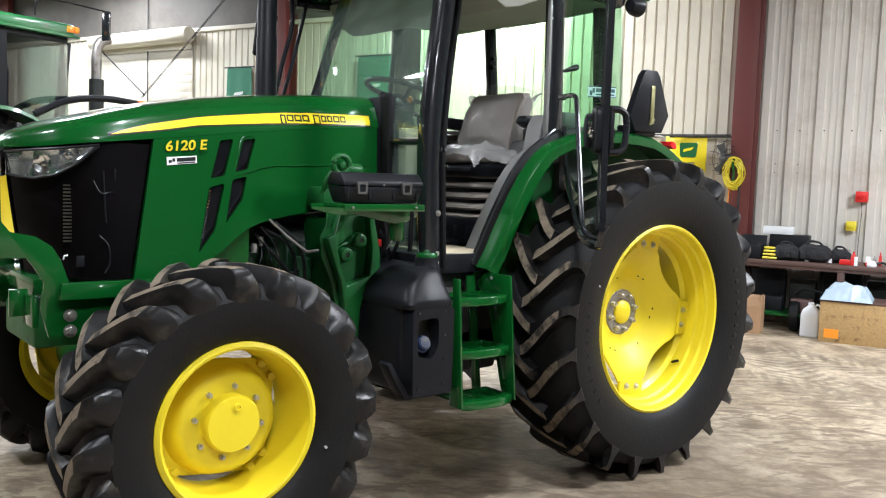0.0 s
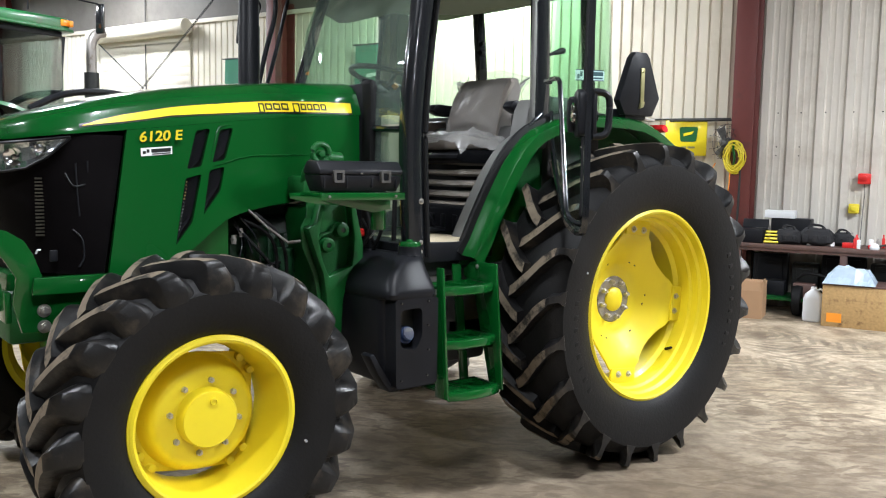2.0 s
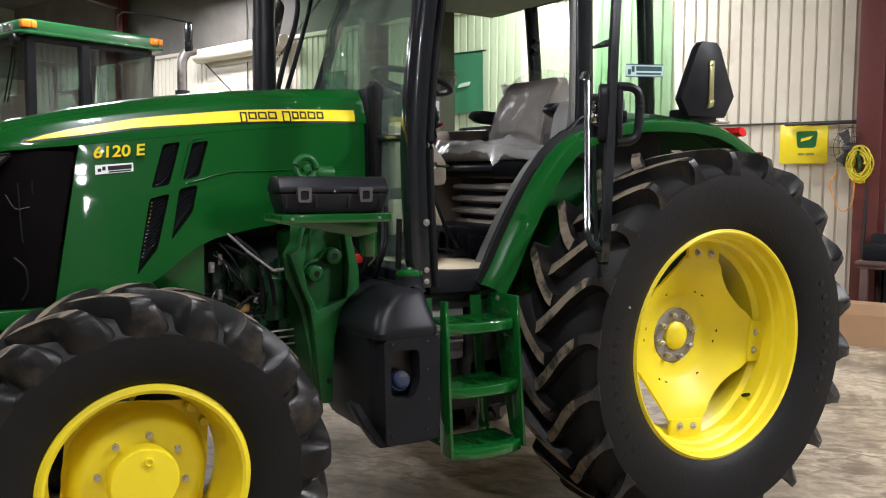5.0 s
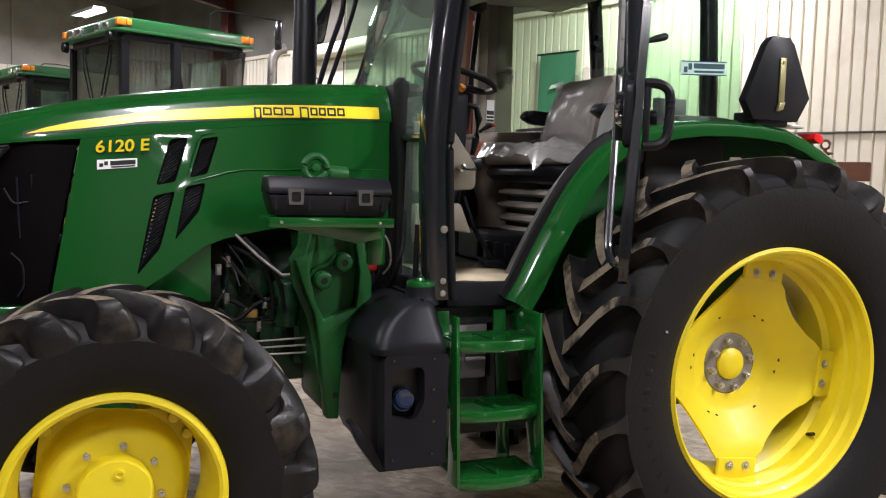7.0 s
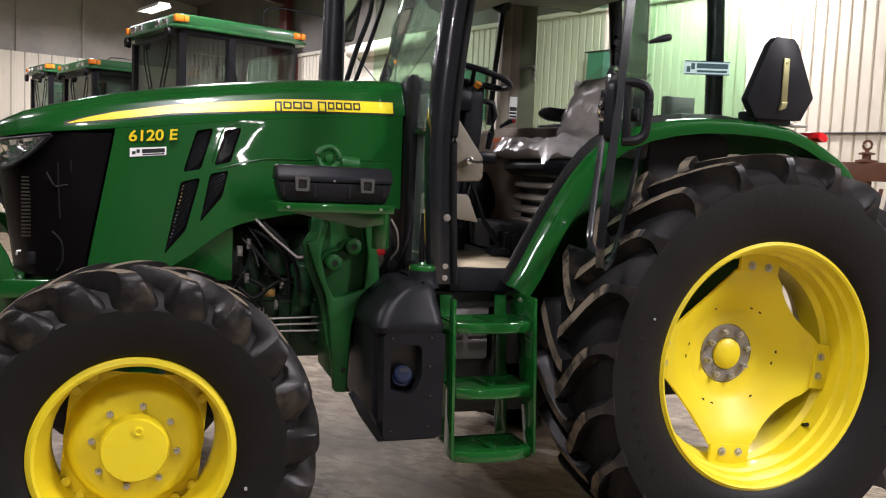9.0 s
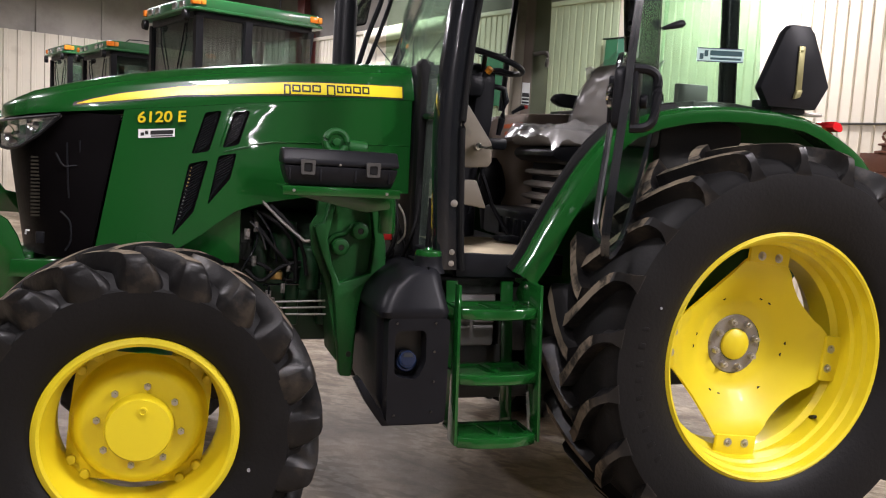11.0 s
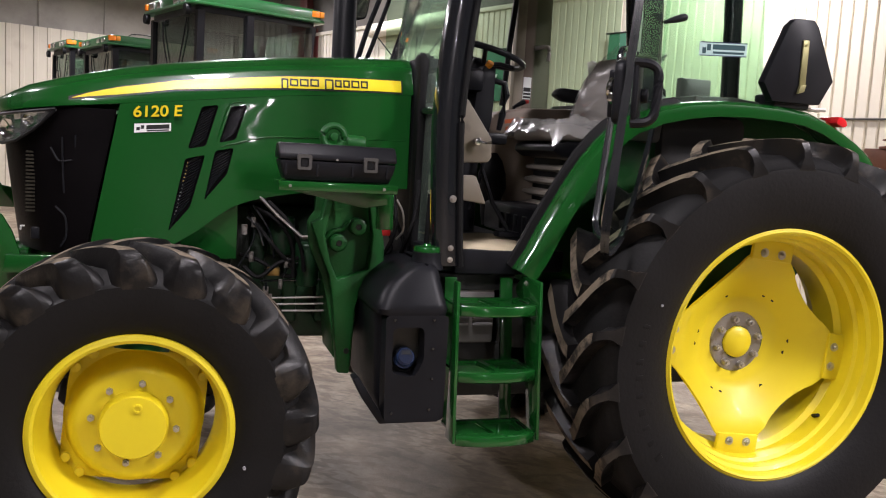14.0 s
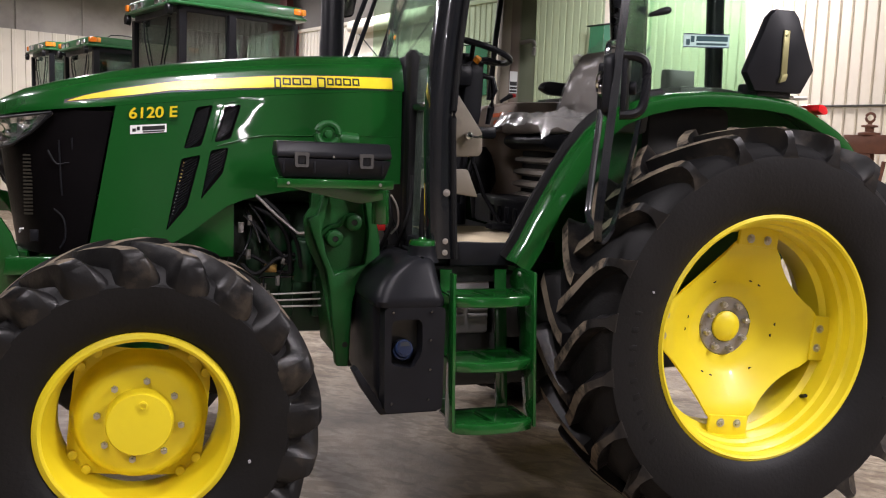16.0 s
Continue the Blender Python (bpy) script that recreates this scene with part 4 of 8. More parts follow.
box(t, (-1.968, -1.068, 1.425), (-1.560, -0.905, 1.443), 0.004)
box(t, (-1.69, -0.91, 1.415), (-1.585, -0.62, 1.435), 0.004)
box(t, (-1.967, -1.071, 1.412), (-1.561, -1.063, 1.443), 0.003)
prism(t, [(-1.90, 1.43), (-1.575, 1.43), (-1.575, 1.37), (-1.66, 1.355), (-1.78, 1.38), (-1.90, 1.405)], -0.985, -0.975, "y", 0.002)
prism(t, [(-1.90, 1.43), (-1.575, 1.43), (-1.575, 1.37), (-1.78, 1.38), (-1.90, 1.405)], -0.70, -0.69, "y", 0.002)
shelf = part("box_shelf", t, GREEN, tractor, "green sheet-metal shelf under the tool box")
for x in (-1.93, -1.61):
    part("shelf_bolt", bolt(B(), (x, -1.071, 1.428), (0, -1, 0), 0.006, 0.006, False), STEEL, shelf)
# tool box: lower tray, lid with chamfered long edges, two latches
t = loft(B(), [[(x0, ya, z), (x1, ya, z), (x1, yb, z), (x0, yb, z)] for x0, x1, ya, yb, z in ((-1.945, -1.588, -1.046, -0.940, 1.445), (-1.957, -1.577, -1.056, -0.934, 1.48), (-1.966, -1.568, -1.060, -0.930, 1.513))])
bevel(t, 0.007, 2)
bx = part("tool_box", t, BLACK, tractor, "black plastic tool box on a green shelf")
lid = part("lid", prism(B(), [(-1.062, 1.5145), (-1.062, 1.532), (-1.030, 1.570), (-0.955, 1.570), (-0.928, 1.535), (-0.928, 1.5145)], -1.968, -1.566, "x", 0.008), BLACK, bx)
for x in (-1.885, -1.660):
    lt = part("latch", prism(B(), rounded([(x - 0.023, 1.483), (x + 0.023, 1.483), (x + 0.025, 1.533), (x - 0.025, 1.533)], 0.006, 3), -1.074, -1.058, "y", holes=[rounded([(x - 0.014, 1.492), (x + 0.014, 1.492), (x + 0.014, 1.522), (x - 0.014, 1.522)], 0.005, 3)]), GREY_DARK, bx, "grey plastic latch frame")
    part("latch_clasp", prism(B(), rounded([(x - 0.012, 1.494), (x + 0.012, 1.494), (x + 0.012, 1.520), (x - 0.012, 1.520)], 0.004, 3), -1.070, -1.058, "y"), BLACK_GLOSS, lt)
for x in (-1.945, -1.84, -1.72, -1.60):
    t = B()
    box(t, (x - 0.004, -1.0600, 1.462), (x + 0.004, -1.048, 1.504), 0.002)
    part("tray_rib", t, BLACK, bx)
part("lock_pin", cyl(B(), (-1.775, -1.061, 1.520), (-1.775, -1.0675, 1.520), 0.004, 10), STEEL, bx)
# hood latch ring over the box
t = B()
tube(t, [(-1.715 + 0.042 * math.cos(q), -0.64, 1.602 + 0.042 * math.sin(q)) for q in [2 * math.pi * a / 20 for a in range(20)]], 0.014, 10, closed=True)
cyl(t, (-1.715, -0.62, 1.602), (-1.715, -0.655, 1.602), 0.016, 12, w=0.003)
cyl(t, (-1.69, -0.60, 1.585), (-1.585, -0.60, 1.58), 0.030, 18, w=0.006)
tube(t, [(-1.75, -0.63, 1.57), (-1.77, -0.60, 1.52), (-1.76, -0.56, 1.44)], 0.016, 8, per=3)
tube(t, [(-1.68, -0.63, 1.57), (-1.65, -0.60, 1.52), (-1.65, -0.56, 1.44)], 0.016, 8, per=3)
box(t, (-1.78, -0.60, 1.40), (-1.60, -0.44, 1.50), 0.02)
part("valve_body", t, GREEN_CAST, tractor, "green cast valve behind the tool box")

# fuel tank with recess for the blue fluid cap
tank = B()
rings = []
def tank_ring(z, x0, x1, y0, y1, r=0.045):
    pts = []
    for cx, cy, a in ((x1 - r, y1 - r, 0), (x0 + r, y1 - r, 90), (x0 + r, y0 + r, 180), (x1 - r, y0 + r, 270)):
        for s in range(5):
            q = radians(a + 22.5 * s)
            pts.append((cx + r * math.cos(q), cy + r * math.sin(q), z))
    return pts
for z, x0, x1, y0, y1 in ((0.572, -1.50, -1.345, -0.93, -0.50), (0.580, -1.53, -1.334, -0.94, -0.46), (0.595, -1.545, -1.330, -0.945, -0.44), (0.66, -1.572, -1.330, -0.945, -0.42), (0.97, -1.585, -1.334, -0.945, -0.42), (0.978, -1.592, -1.330, -1.018, -0.42), (1.0, -1.596, -1.328, -1.024, -0.42), (1.02, -1.590, -1.333, -1.018, -0.43), (1.05, -1.578, -1.338, -1.002, -0.44), (1.09, -1.548, -1.345, -0.978, -0.46), (1.125, -1.505, -1.350, -0.962, -0.49), (1.148, -1.465, -1.358, -0.946, -0.52), (1.155, -1.44, -1.365, -0.93, -0.54)):
    rings.append(tank_ring(z, x0, x1, y0, y1))
loft(tank, rings)
tk = part("fuel_tank", tank, BLACK, tractor, "black moulded plastic fuel tank")
t = B()
ro = rounded([(-1.565, 0.978), (-1.331, 0.978), (-1.331, 0.585), (-1.555, 0.585)], 0.02, 4)
ri = rounded([(-1.538, 0.932), (-1.420, 0.935), (-1.416, 0.81), (-1.45, 0.748), (-1.535, 0.765)], 0.025, 4)
prism(t, ro, -1.018, -0.940, "y", holes=[ri])
part("front_cover", t, BLACK, tk, "black tank cover with recess")
t = B()
prism(t, ri, -0.9475, -0.946, "y")
part("recess_back", t, DECAL_K, tk)
capm = Matrix.Translation((-1.480, -0.962, 0.808)) @ Matrix.Rotation(radians(-24), 4, "X")
part("fluid_cap", lathe(B(), [(0.040, 0.0), (0.040, -0.012), (0.034, -0.016), (0.033, -0.036), (0.029, -0.040), (0.0, -0.040)], (0, 0, 0), 28), BLUE, tk, "dark blue fluid filler cap", at=capm)
part("cap_face", lathe(B(), [(0.028, -0.0405), (0.027, -0.043), (0.0, -0.0435)], (0, 0, 0), 28), PALE_BLUE, tk, at=capm)
part("cap_mark", prism(B(), [(-0.018, 0.006), (0.02, 0.006), (0.016, 0.02), (-0.014, 0.02)], -0.0436, -0.0445, "y"), DECAL_K, tk, at=capm)
part("cap_ring", lathe(B(), [(0.044, -0.002), (0.044, -0.008), (0.038, -0.012), (0.038, -0.002)], (-1.480, -0.962, 0.806), 28, closed=True), BLACK_RUB, tk)
for x, z in ((-1.533, 0.962), (-1.387, 0.962), (-1.387, 0.856), (-1.384, 0.744), (-1.388, 0.629), (-1.53, 0.62)):
    part("cover_screw", bolt(B(), (x, -1.018, z), (0, -1, 0), 0.006, 0.005, False), BLACK_GLOSS, tk)
t = lathe(B(), [(0.066, 1.13), (0.058, 1.15), (0.053, 1.17), (0.053, 1.194), (0.0, 1.194)], (-1.385, -0.87, 0), 28, "z")
part("filler_neck", t, BLACK, tk)
part("fuel_cap", lathe(B(), [(0.0, 1.224), (0.012, 1.224), (0.018, 1.216), (0.046, 1.213), (0.050, 1.207), (0.050, 1.190), (0.0, 1.188)], (-1.385, -0.87, 0), 28, "z"), GREEN, tk, "green fuel cap")
t = B()
prism(t, [(-1.665, 0.735), (-1.62, 0.65), (-1.56, 0.565), (-1.335, 0.565), (-1.335, 0.582), (-1.55, 0.60), (-1.59, 0.66), (-1.645, 0.745)], -0.975, -0.90, "y", 0.004)
part("tank_tray", t, BLACK, tk, "black tray under the tank")

# ladder with three steps
L0, L1 = -1.290, -0.968
t = B()
prism(t, [(-1.058, 0.505), (-0.995, 1.10), (-0.82, 1.10), (-0.76, 1.05), (-0.76, 1.02), (-0.83, 0.99), (-0.97, 0.505)], L1, L1 + 0.012, "x", 0.002)
ladder = part("ladder", t, GREEN, tractor, "green steel ladder with three cleated steps")
ladder_l = prism(B(), [(-1.058, 0.505), (-1.008, 1.10), (-0.965, 1.10), (-0.97, 0.505)], L0 - 0.012, L0, "x", 0.002)
part("ladder_side", ladder_l, GREEN, ladder)
for x in (L0 + 0.02, L1 - 0.065):
    t = B()
    prism(t, [(-0.835, 0.512), (-0.755, 1.08), (-0.74, 1.08), (-0.82, 0.512)], x, x + 0.05, "x", 0.002)
    part("ladder_leg", t, GREEN, ladder)
for k, z in enumerate((0.517, 0.750, 0.993)):
    y0 = -1.058 + 0.03 * k
    mid = (L0 + L1) / 2
    bow = [(L0 + 0.004 + (L1 - L0 - 0.008) * q / 14, y0 + 0.012 - 0.036 * (1 - abs(2 * q / 14 - 1) ** 2.6)) for q in range(15)]
    # folded front lip, rolled over at its upper edge
    lip = [(0.030, 0.016), (0.012, 0.0185), (0.004, 0.016), (0.0, 0.009), (0.0, -0.019), (0.003, -0.023), (0.007, -0.019), (0.007, 0.006), (0.013, 0.011), (0.030, 0.011)]
    step = part("step", loft(B(), [[(x, y + dy, z + dz) for dy, dz in lip] for x, y in bow]), GREEN, ladder)
    # tread: two sunk panels between a rim and a slanted bar
    plate = [(L0 + 0.004, y0 + 0.03), (L0 + 0.05, y0 + 0.012), (L0 + 0.10, y0 + 0.004), (L1 - 0.10, y0 + 0.004), (L1 - 0.05, y0 + 0.012), (L1 - 0.004, y0 + 0.03), (L1 - 0.004, y0 + 0.20), (L0 + 0.004, y0 + 0.20)]
    wells = [[(L0 + 0.034, y0 + 0.042), (mid + 0.004, y0 + 0.030), (mid - 0.022, y0 + 0.176), (L0 + 0.034, y0 + 0.176)], [(mid + 0.028, y0 + 0.030), (L1 - 0.034, y0 + 0.042), (L1 - 0.034, y0 + 0.176), (mid + 0.002, y0 + 0.176)]]
    part("tread", prism(B(), plate, z + 0.006, z + 0.0145, "z", holes=[rounded(q, 0.010, 3) for q in wells]), GREEN, step)
    for q in wells:
        part("tread_panel", prism(B(), [(x + (0.004 if x > mid else -0.004), y + (0.004 if y > y0 + 0.1 else -0.004)) for x, y in q], z - 0.001, z + 0.0055, "z"), GREEN, step)
    for xa, sl in ((L0 + 0.020, 0.0), (L1 - 0.020, 0.0)):
        part("tread_slot", prism(B(), [(xa - 0.005, y0 + 0.06), (xa + 0.005, y0 + 0.06), (xa + 0.005, y0 + 0.15), (xa - 0.005, y0 + 0.15)], z + 0.0146, z + 0.0156, "z"), DECAL_K, step)
for z in (1.075, 0.98):
    part("ladder_bolt", bolt(B(), (L1 + 0.0, -0.86, z), (-1, 0, 0), 0.008, 0.006), STEEL, ladder)
t = box(B(), (-1.24, -0.70, 0.80), (-1.03, -0.50, 1.08), 0.012)
bat = part("battery_box", t, CASE_GREY, tractor, "grey plastic battery box behind the ladder")
for x in (-1.232, -1.128):
    for z in (0.872, 0.900, 0.928):
        part("box_rib", box(B(), (x, -0.716, z), (x + 0.088, -0.698, z + 0.017), 0.006), CASE_GREY, bat)


# ---- cab ----
CY = 0.0                       # cab centre line
CL, CR = -0.76, 0.76             # side planes of the cab


def post(name, pts, w, d, material=BLACK_GLOSS, label="", parent=None):
    """A pillar of rounded box section along points: w along x, d along y."""
    rings = []
    for x, y, z in pts:
        ring = []
        for sx, sy, a in ((1, 1, 0), (-1, 1, 90), (-1, -1, 180), (1, -1, 270)):
            for s in range(3):
                q = radians(a + 45 * s)
                r = 0.3 * min(w, d)
                ring.append((x + sx * (w / 2 - r) + r * math.cos(q), y + sy * (d / 2 - r) + r * math.sin(q), z))
        rings.append(ring)
    return part(name, loft(B(), rings), material, parent or tractor, label)


A_L = [(-1.275, CL + 0.0, 1.13), (-1.285, CL, 1.25), (-1.303, CL, 1.60), (-1.303, CL, 1.75), (-1.285, CL, 2.0), (-1.255, CL, 2.25), (-1.225, CL, 2.48), (-1.20, CL, 2.6)]
ap = post("door_post", smooth_path(A_L, 3), 0.105, 0.085, BLACK_GLOSS, "glossy black cab front pillar")
part("post_bolt", bolt(B(), (-1.272, CL - 0.043, 1.391), (0, -1, 0), 0.010, 0.008), STEEL, ap)
for z in (1.20, 1.155):
    part("post_bolt", bolt(B(), (-1.27, CL - 0.043, z), (0, -1, 0), 0.008, 0.008), STEEL, ap)
t = B()
tube(t, [(x + 0.05, y - 0.045, z) for x, y, z in A_L], 0.012, 8, per=4)
part("door_seal", t, BLACK_RUB, ap)
post("door_post", [(-1.28, 0.40, 1.9), (-1.225, 0.40, 2.05), (-1.13, 0.40, 2.35), (-1.05, 0.40, 2.6)], 0.050, 0.06, BLACK_GLOSS, "black cab front pillar")
post("rear_door_post", [(-0.42, CL + 0.055, 1.72), (-0.422, CL + 0.055, 2.0), (-0.432, CL + 0.055, 2.3), (-0.442, CL + 0.055, 2.62)], 0.105, 0.06, BLACK_GLOSS, "black pillar behind the door")
t = B()
for k in range(5):
    cyl(t, (-0.483, CL + 0.040, 1.90 + k * 0.13), (-0.483, CL + 0.027, 1.90 + k * 0.13), 0.006, 8)
box(t, (-0.497, CL + 0.031, 1.74), (-0.474, CL + 0.053, 2.60), 0.004)
part("post_trim", t, GREY_TRIM, tractor, "grey inner pillar trim")
fp = post("rear_door_post", [(-0.305, CR, 1.2), (-0.305, CR, 2.0), (-0.315, CR, 2.6)], 0.17, 0.06, BROWN_TRIM, "brown-grey pillar behind the far door")
part("pillar_edge", box(B(), (-0.447, CR - 0.035, 1.30), (-0.388, CR + 0.02, 2.60), 0.006), TAN_TRIM, fp)
fs = part("pillar_sticker", box(B(), (-0.386, CR - 0.0335, 1.90), (-0.338, CR - 0.0305, 2.025), 0.0), WHITE_D, fp, "white and black warning sticker")
for z0, z1 in ((1.905, 1.917), (1.924, 1.936), (1.943, 1.966)):
    part("sticker_bar", box(B(), (-0.384, CR - 0.0345, z0), (-0.340, CR - 0.0336, z1)), DECAL_K, fp)
t = tube(B(), [(-0.33, CR - 0.04, 2.19), (-0.28, CR - 0.08, 2.20), (-0.262, CR - 0.085, 2.18), (-0.265, CR - 0.085, 2.12)], 0.012, 8, per=3)
part("door_catch", t, STEEL_RAW, fp)
post("rear_pillar", [(0.13, 0.38, 1.80), (0.11, 0.38, 2.2), (0.07, 0.38, 2.6)], 0.07, 0.06, BLACK_GLOSS, "black rear pillar")
post("rear_pillar", [(0.04, CL + 0.12, 1.80), (0.02, CL + 0.12, 2.2), (-0.01, CL + 0.12, 2.62)], 0.07, 0.06, BLACK_GLOSS, "black rear pillar")
t = B()
tube(t, [(0.11, 0.36, 2.30), (0.05, 0.33, 2.30)], 0.018, 8)
tube(t, [(0.11, 0.36, 2.36), (0.07, 0.34, 2.36)], 0.014, 8)
part("hinge", t, BLACK, tractor)

t = tube(B(), [(-0.375, CL + 0.03, 2.155), (-0.35, CL + 0.028, 2.164), (-0.318, CL + 0.026, 2.174), (-0.285, CL + 0.024, 2.184), (-0.275, CL + 0.024, 2.186)], [0.008, 0.011, 0.016, 0.017, 0.011], 10)
part("window_knob", t, BLACK, tractor, "black window catch knob")
# front seal beside the hood, cowl, lower glass, cross bar
t = B()
prism(t, [(-1.338, 1.16), (-1.338, 1.90), (-1.345, 1.955), (-1.325, 1.975), (-1.295, 1.945), (-1.300, 1.88), (-1.305, 1.16)], -0.47, -0.39, "y", 0.012)
part("cowl_edge", t, BLACK_RUB, tractor, "black rubber edge behind the hood")
t = B()
prism(t, [(-0.44, 1.10), (-0.44, 1.90), (-0.39, 1.955), (0.30, 1.955), (0.35, 1.90), (0.35, 1.10)], -1.335, -1.295, "x", 0.012)
part("firewall", t, BLACK, tractor, "black firewall")
t = B()
prism(t, [(-1.30, 1.955), (-1.24, 1.955), (-1.20, 1.93), (-1.20, 1.915), (-1.30, 1.915)], CL + 0.34, 0.42, "y", 0.01)
for x, y in ((-1.295, -0.36), (-1.27, -0.30), (-1.24, -0.26)):
    cyl(t, (x, y, 1.95), (x, y, 1.98), 0.018, 10)
part("cowl", t, BLACK, tractor, "black cowl under the windshield")
g = B()
sheet(g, [[(-1.305, -0.46, z), (-1.300, -0.60, z), (-1.295, CL + 0.04, z)] for z in (1.16, 1.72)], 0.005)
part("lower_front_glass", g, GLASS_HAZED, tractor, "tinted lower front glass")
g = B()
sheet(g, [[(x, -0.72, z), (x - 0.015, -0.4, z), (x - 0.02, CY, z), (x + 0.02, 0.25, z), (x + 0.05, 0.40, z)] for x, z in ((-1.30, 1.75), (-1.285, 2.0), (-1.25, 2.3), (-1.14, 2.58))], 0.005)
gl = part("windshield", g, GLASS_HAZED, tractor, "green-tinted windshield")
gl.visible_shadow = False
part("cross_bar", tube(B(), [(-1.30, CL + 0.03, 1.725), (-1.31, -0.58, 1.728), (-1.315, -0.45, 1.735)], 0.016, 8), BLACK_GLOSS, tractor)
t = B()
tube(t, [(-1.32, CL + 0.10, 1.40), (-1.325, CL + 0.10, 1.20)], 0.012, 8)
part("wash_pipe", t, BLACK_RUB, tractor)

# floor, sill, roof
t = B()
box(t, (-1.33, CL + 0.03, 1.10), (-0.75, CR - 0.03, 1.19), 0.01)
fl = part("cab_floor", t, BLACK, tractor, "black cab floor")
t = B()
rows = []
for k in range(7):
    y = CL + 0.005 + 0.10 * k
    rows.append([(x, y, 1.199 + 0.010 * noise.noise(Vector((x * 6, y * 5, 3))) + (0.0 if k else -0.012)) for x in (-1.225, -1.15, -1.08, -1.0, -0.93, -0.86)])
sheet(t, rows, 0.004)
part("floor_sheet", t, MAT_TAN, fl, "tan protective paper on the cab floor")
t = B()
prism(t, [(-1.235, 1.095), (-0.94, 1.095), (-0.91, 1.19), (-1.235, 1.19)], CL - 0.005, CL + 0.06, "y", 0.006)
part("door_sill", t, BLACK, tractor, "black door sill")
t = B()
prism(t, [(-1.30, 1.02), (-0.97, 1.02), (-0.95, 1.09), (-1.30, 1.09)], CL + 0.05, CL + 0.30, "y", 0.006)
part("sill_beam", t, DARK_IRON, tractor)
t = B()
prism(t, [(-1.34, 2.60), (-1.36, 2.68), (-1.30, 2.77), (-1.0, 2.81), (0.1, 2.80), (0.26, 2.74), (0.30, 2.64), (0.24, 2.60)], CL - 0.04, CR + 0.04, "y", 0.03)
part("cab_roof", t, GREEN, tractor, "green cab roof")
t = B()
prism(t, [(-0.98, 2.60), (-0.96, 2.54), (-0.91, 2.475), (-0.80, 2.43), (-0.70, 2.45), (-0.52, 2.52), (-0.45, 2.545), (0.05, 2.55), (0.15, 2.60)], CL + 0.05, CR - 0.05, "y", 0.015)
part("headliner", t, HEADLINER, tractor, "light grey cab headliner")
t = B()
for y in (CL + 0.02, CR - 0.02):
    tube(t, [(-1.20, y, 2.585), (-0.80, y, 2.60), (-0.40, y, 2.60), (0.05, y, 2.585)], 0.035, 8)
tube(t, [(0.05, CL + 0.05, 2.585), (0.09, CY, 2.585), (0.07, 0.40, 2.585)], 0.035, 8)
part("roof_rail", t, BLACK_GLOSS, tractor, "black roof rail")
for x, y in ((-1.33, -0.60), (0.12, -0.78)):
    t = B()
    lathe(t, [(0.0, -0.04), (0.035, -0.036), (0.052, 0.0), (0.056, 0.04), (0.050, 0.045), (0.0, 0.040)], (x, y, 2.565), 24, "x")
    box(t, (x - 0.025, y - 0.016, 2.60), (x + 0.01, y + 0.016, 2.68), 0.006)
    part("work_light", t, BLACK, tractor, "black round work light on the roof edge")
# side and rear glass
g = B()
sheet(g, [[(-0.37, CL + 0.03, z), (-0.2, CL - 0.005, z), (-0.02, CL - 0.008, z), (e - 0.04, CL + 0.01, z), (e, CL + 0.04, z)] for z, e in ((1.84, 0.15), (2.1, 0.135), (2.4, 0.11), (2.6, 0.09))], 0.005)
rg = part("quarter_glass", g, GLASS, tractor, "green-tinted rear side window with a dealer sticker")
SX0, SX1 = -0.225, 0.005
sz = lambda x, up: 2.030 + 0.05 * (x - SX0) + up
t = prism(B(), [(SX0, sz(SX0, 0)), (SX1, sz(SX1, 0)), (SX1, sz(SX1, 0.058)), (SX0, sz(SX0, 0.058))], CL - 0.012, CL - 0.016, "y")
ws = part("window_sticker", t, STICKER, rg, "pale teal dealer sticker with dark bars and a blue edge")
for a, b, lo, hi in ((0.062, 0.220, 0.027, 0.048), (0.064, 0.216, 0.010, 0.019), (0.012, 0.030, 0.010, 0.034), (0.034, 0.052, 0.022, 0.048)):
    a, b = SX0 + a, SX0 + b
    part("sticker_bar", prism(B(), [(a, sz(a, lo)), (b, sz(b, lo)), (b, sz(b, hi)), (a, sz(a, hi))], CL - 0.0163, CL - 0.0172, "y"), TEAL_INK, ws)
for lo, hi in ((0.0, 0.004), (0.054, 0.058)):
    part("sticker_edge", prism(B(), [(SX0, sz(SX0, lo)), (SX1, sz(SX1, lo)), (SX1, sz(SX1, hi)), (SX0, sz(SX0, hi))], CL - 0.0163, CL - 0.0170, "y"), BLUE, ws)
g = B()
sheet(g, [[(e, CL + 0.06, z), (e + 0.03, CY - 0.2, z), (e, 0.40, z)] for z, e in ((1.84, 0.16), (2.1, 0.145), (2.4, 0.12), (2.6, 0.10))], 0.005)
part("rear_glass", g, GLASS_FAR, tractor, "green-tinted rear window")
g = B()
sheet(g, [[(x, CR + 0.01, z) for x in (-1.20, -0.8, -0.47)] for z in (1.3, 1.7, 2.1, 2.58)], 0.005)
part("far_door_glass", g, GLASS_FAR, tractor, "closed far door glass")
g = B()
sheet(g, [[(x, CR + 0.005 - 0.8 * max(0, x + 0.37), z) for x in (-0.37, -0.15, 0.05)] for z in (1.84, 2.1, 2.58)], 0.005)
part("quarter_glass", g, GLASS_FAR, tractor, "green-tinted rear side window")
for o in tractor.children:
    if "glass" in o.name:
        o.visible_shadow = False

# ---- open door ----
HX, HY = -0.371, -0.732
door_at = Matrix.Translation((HX, HY, 0)) @ Matrix.Rotation(radians(53.6), 4, "Z")
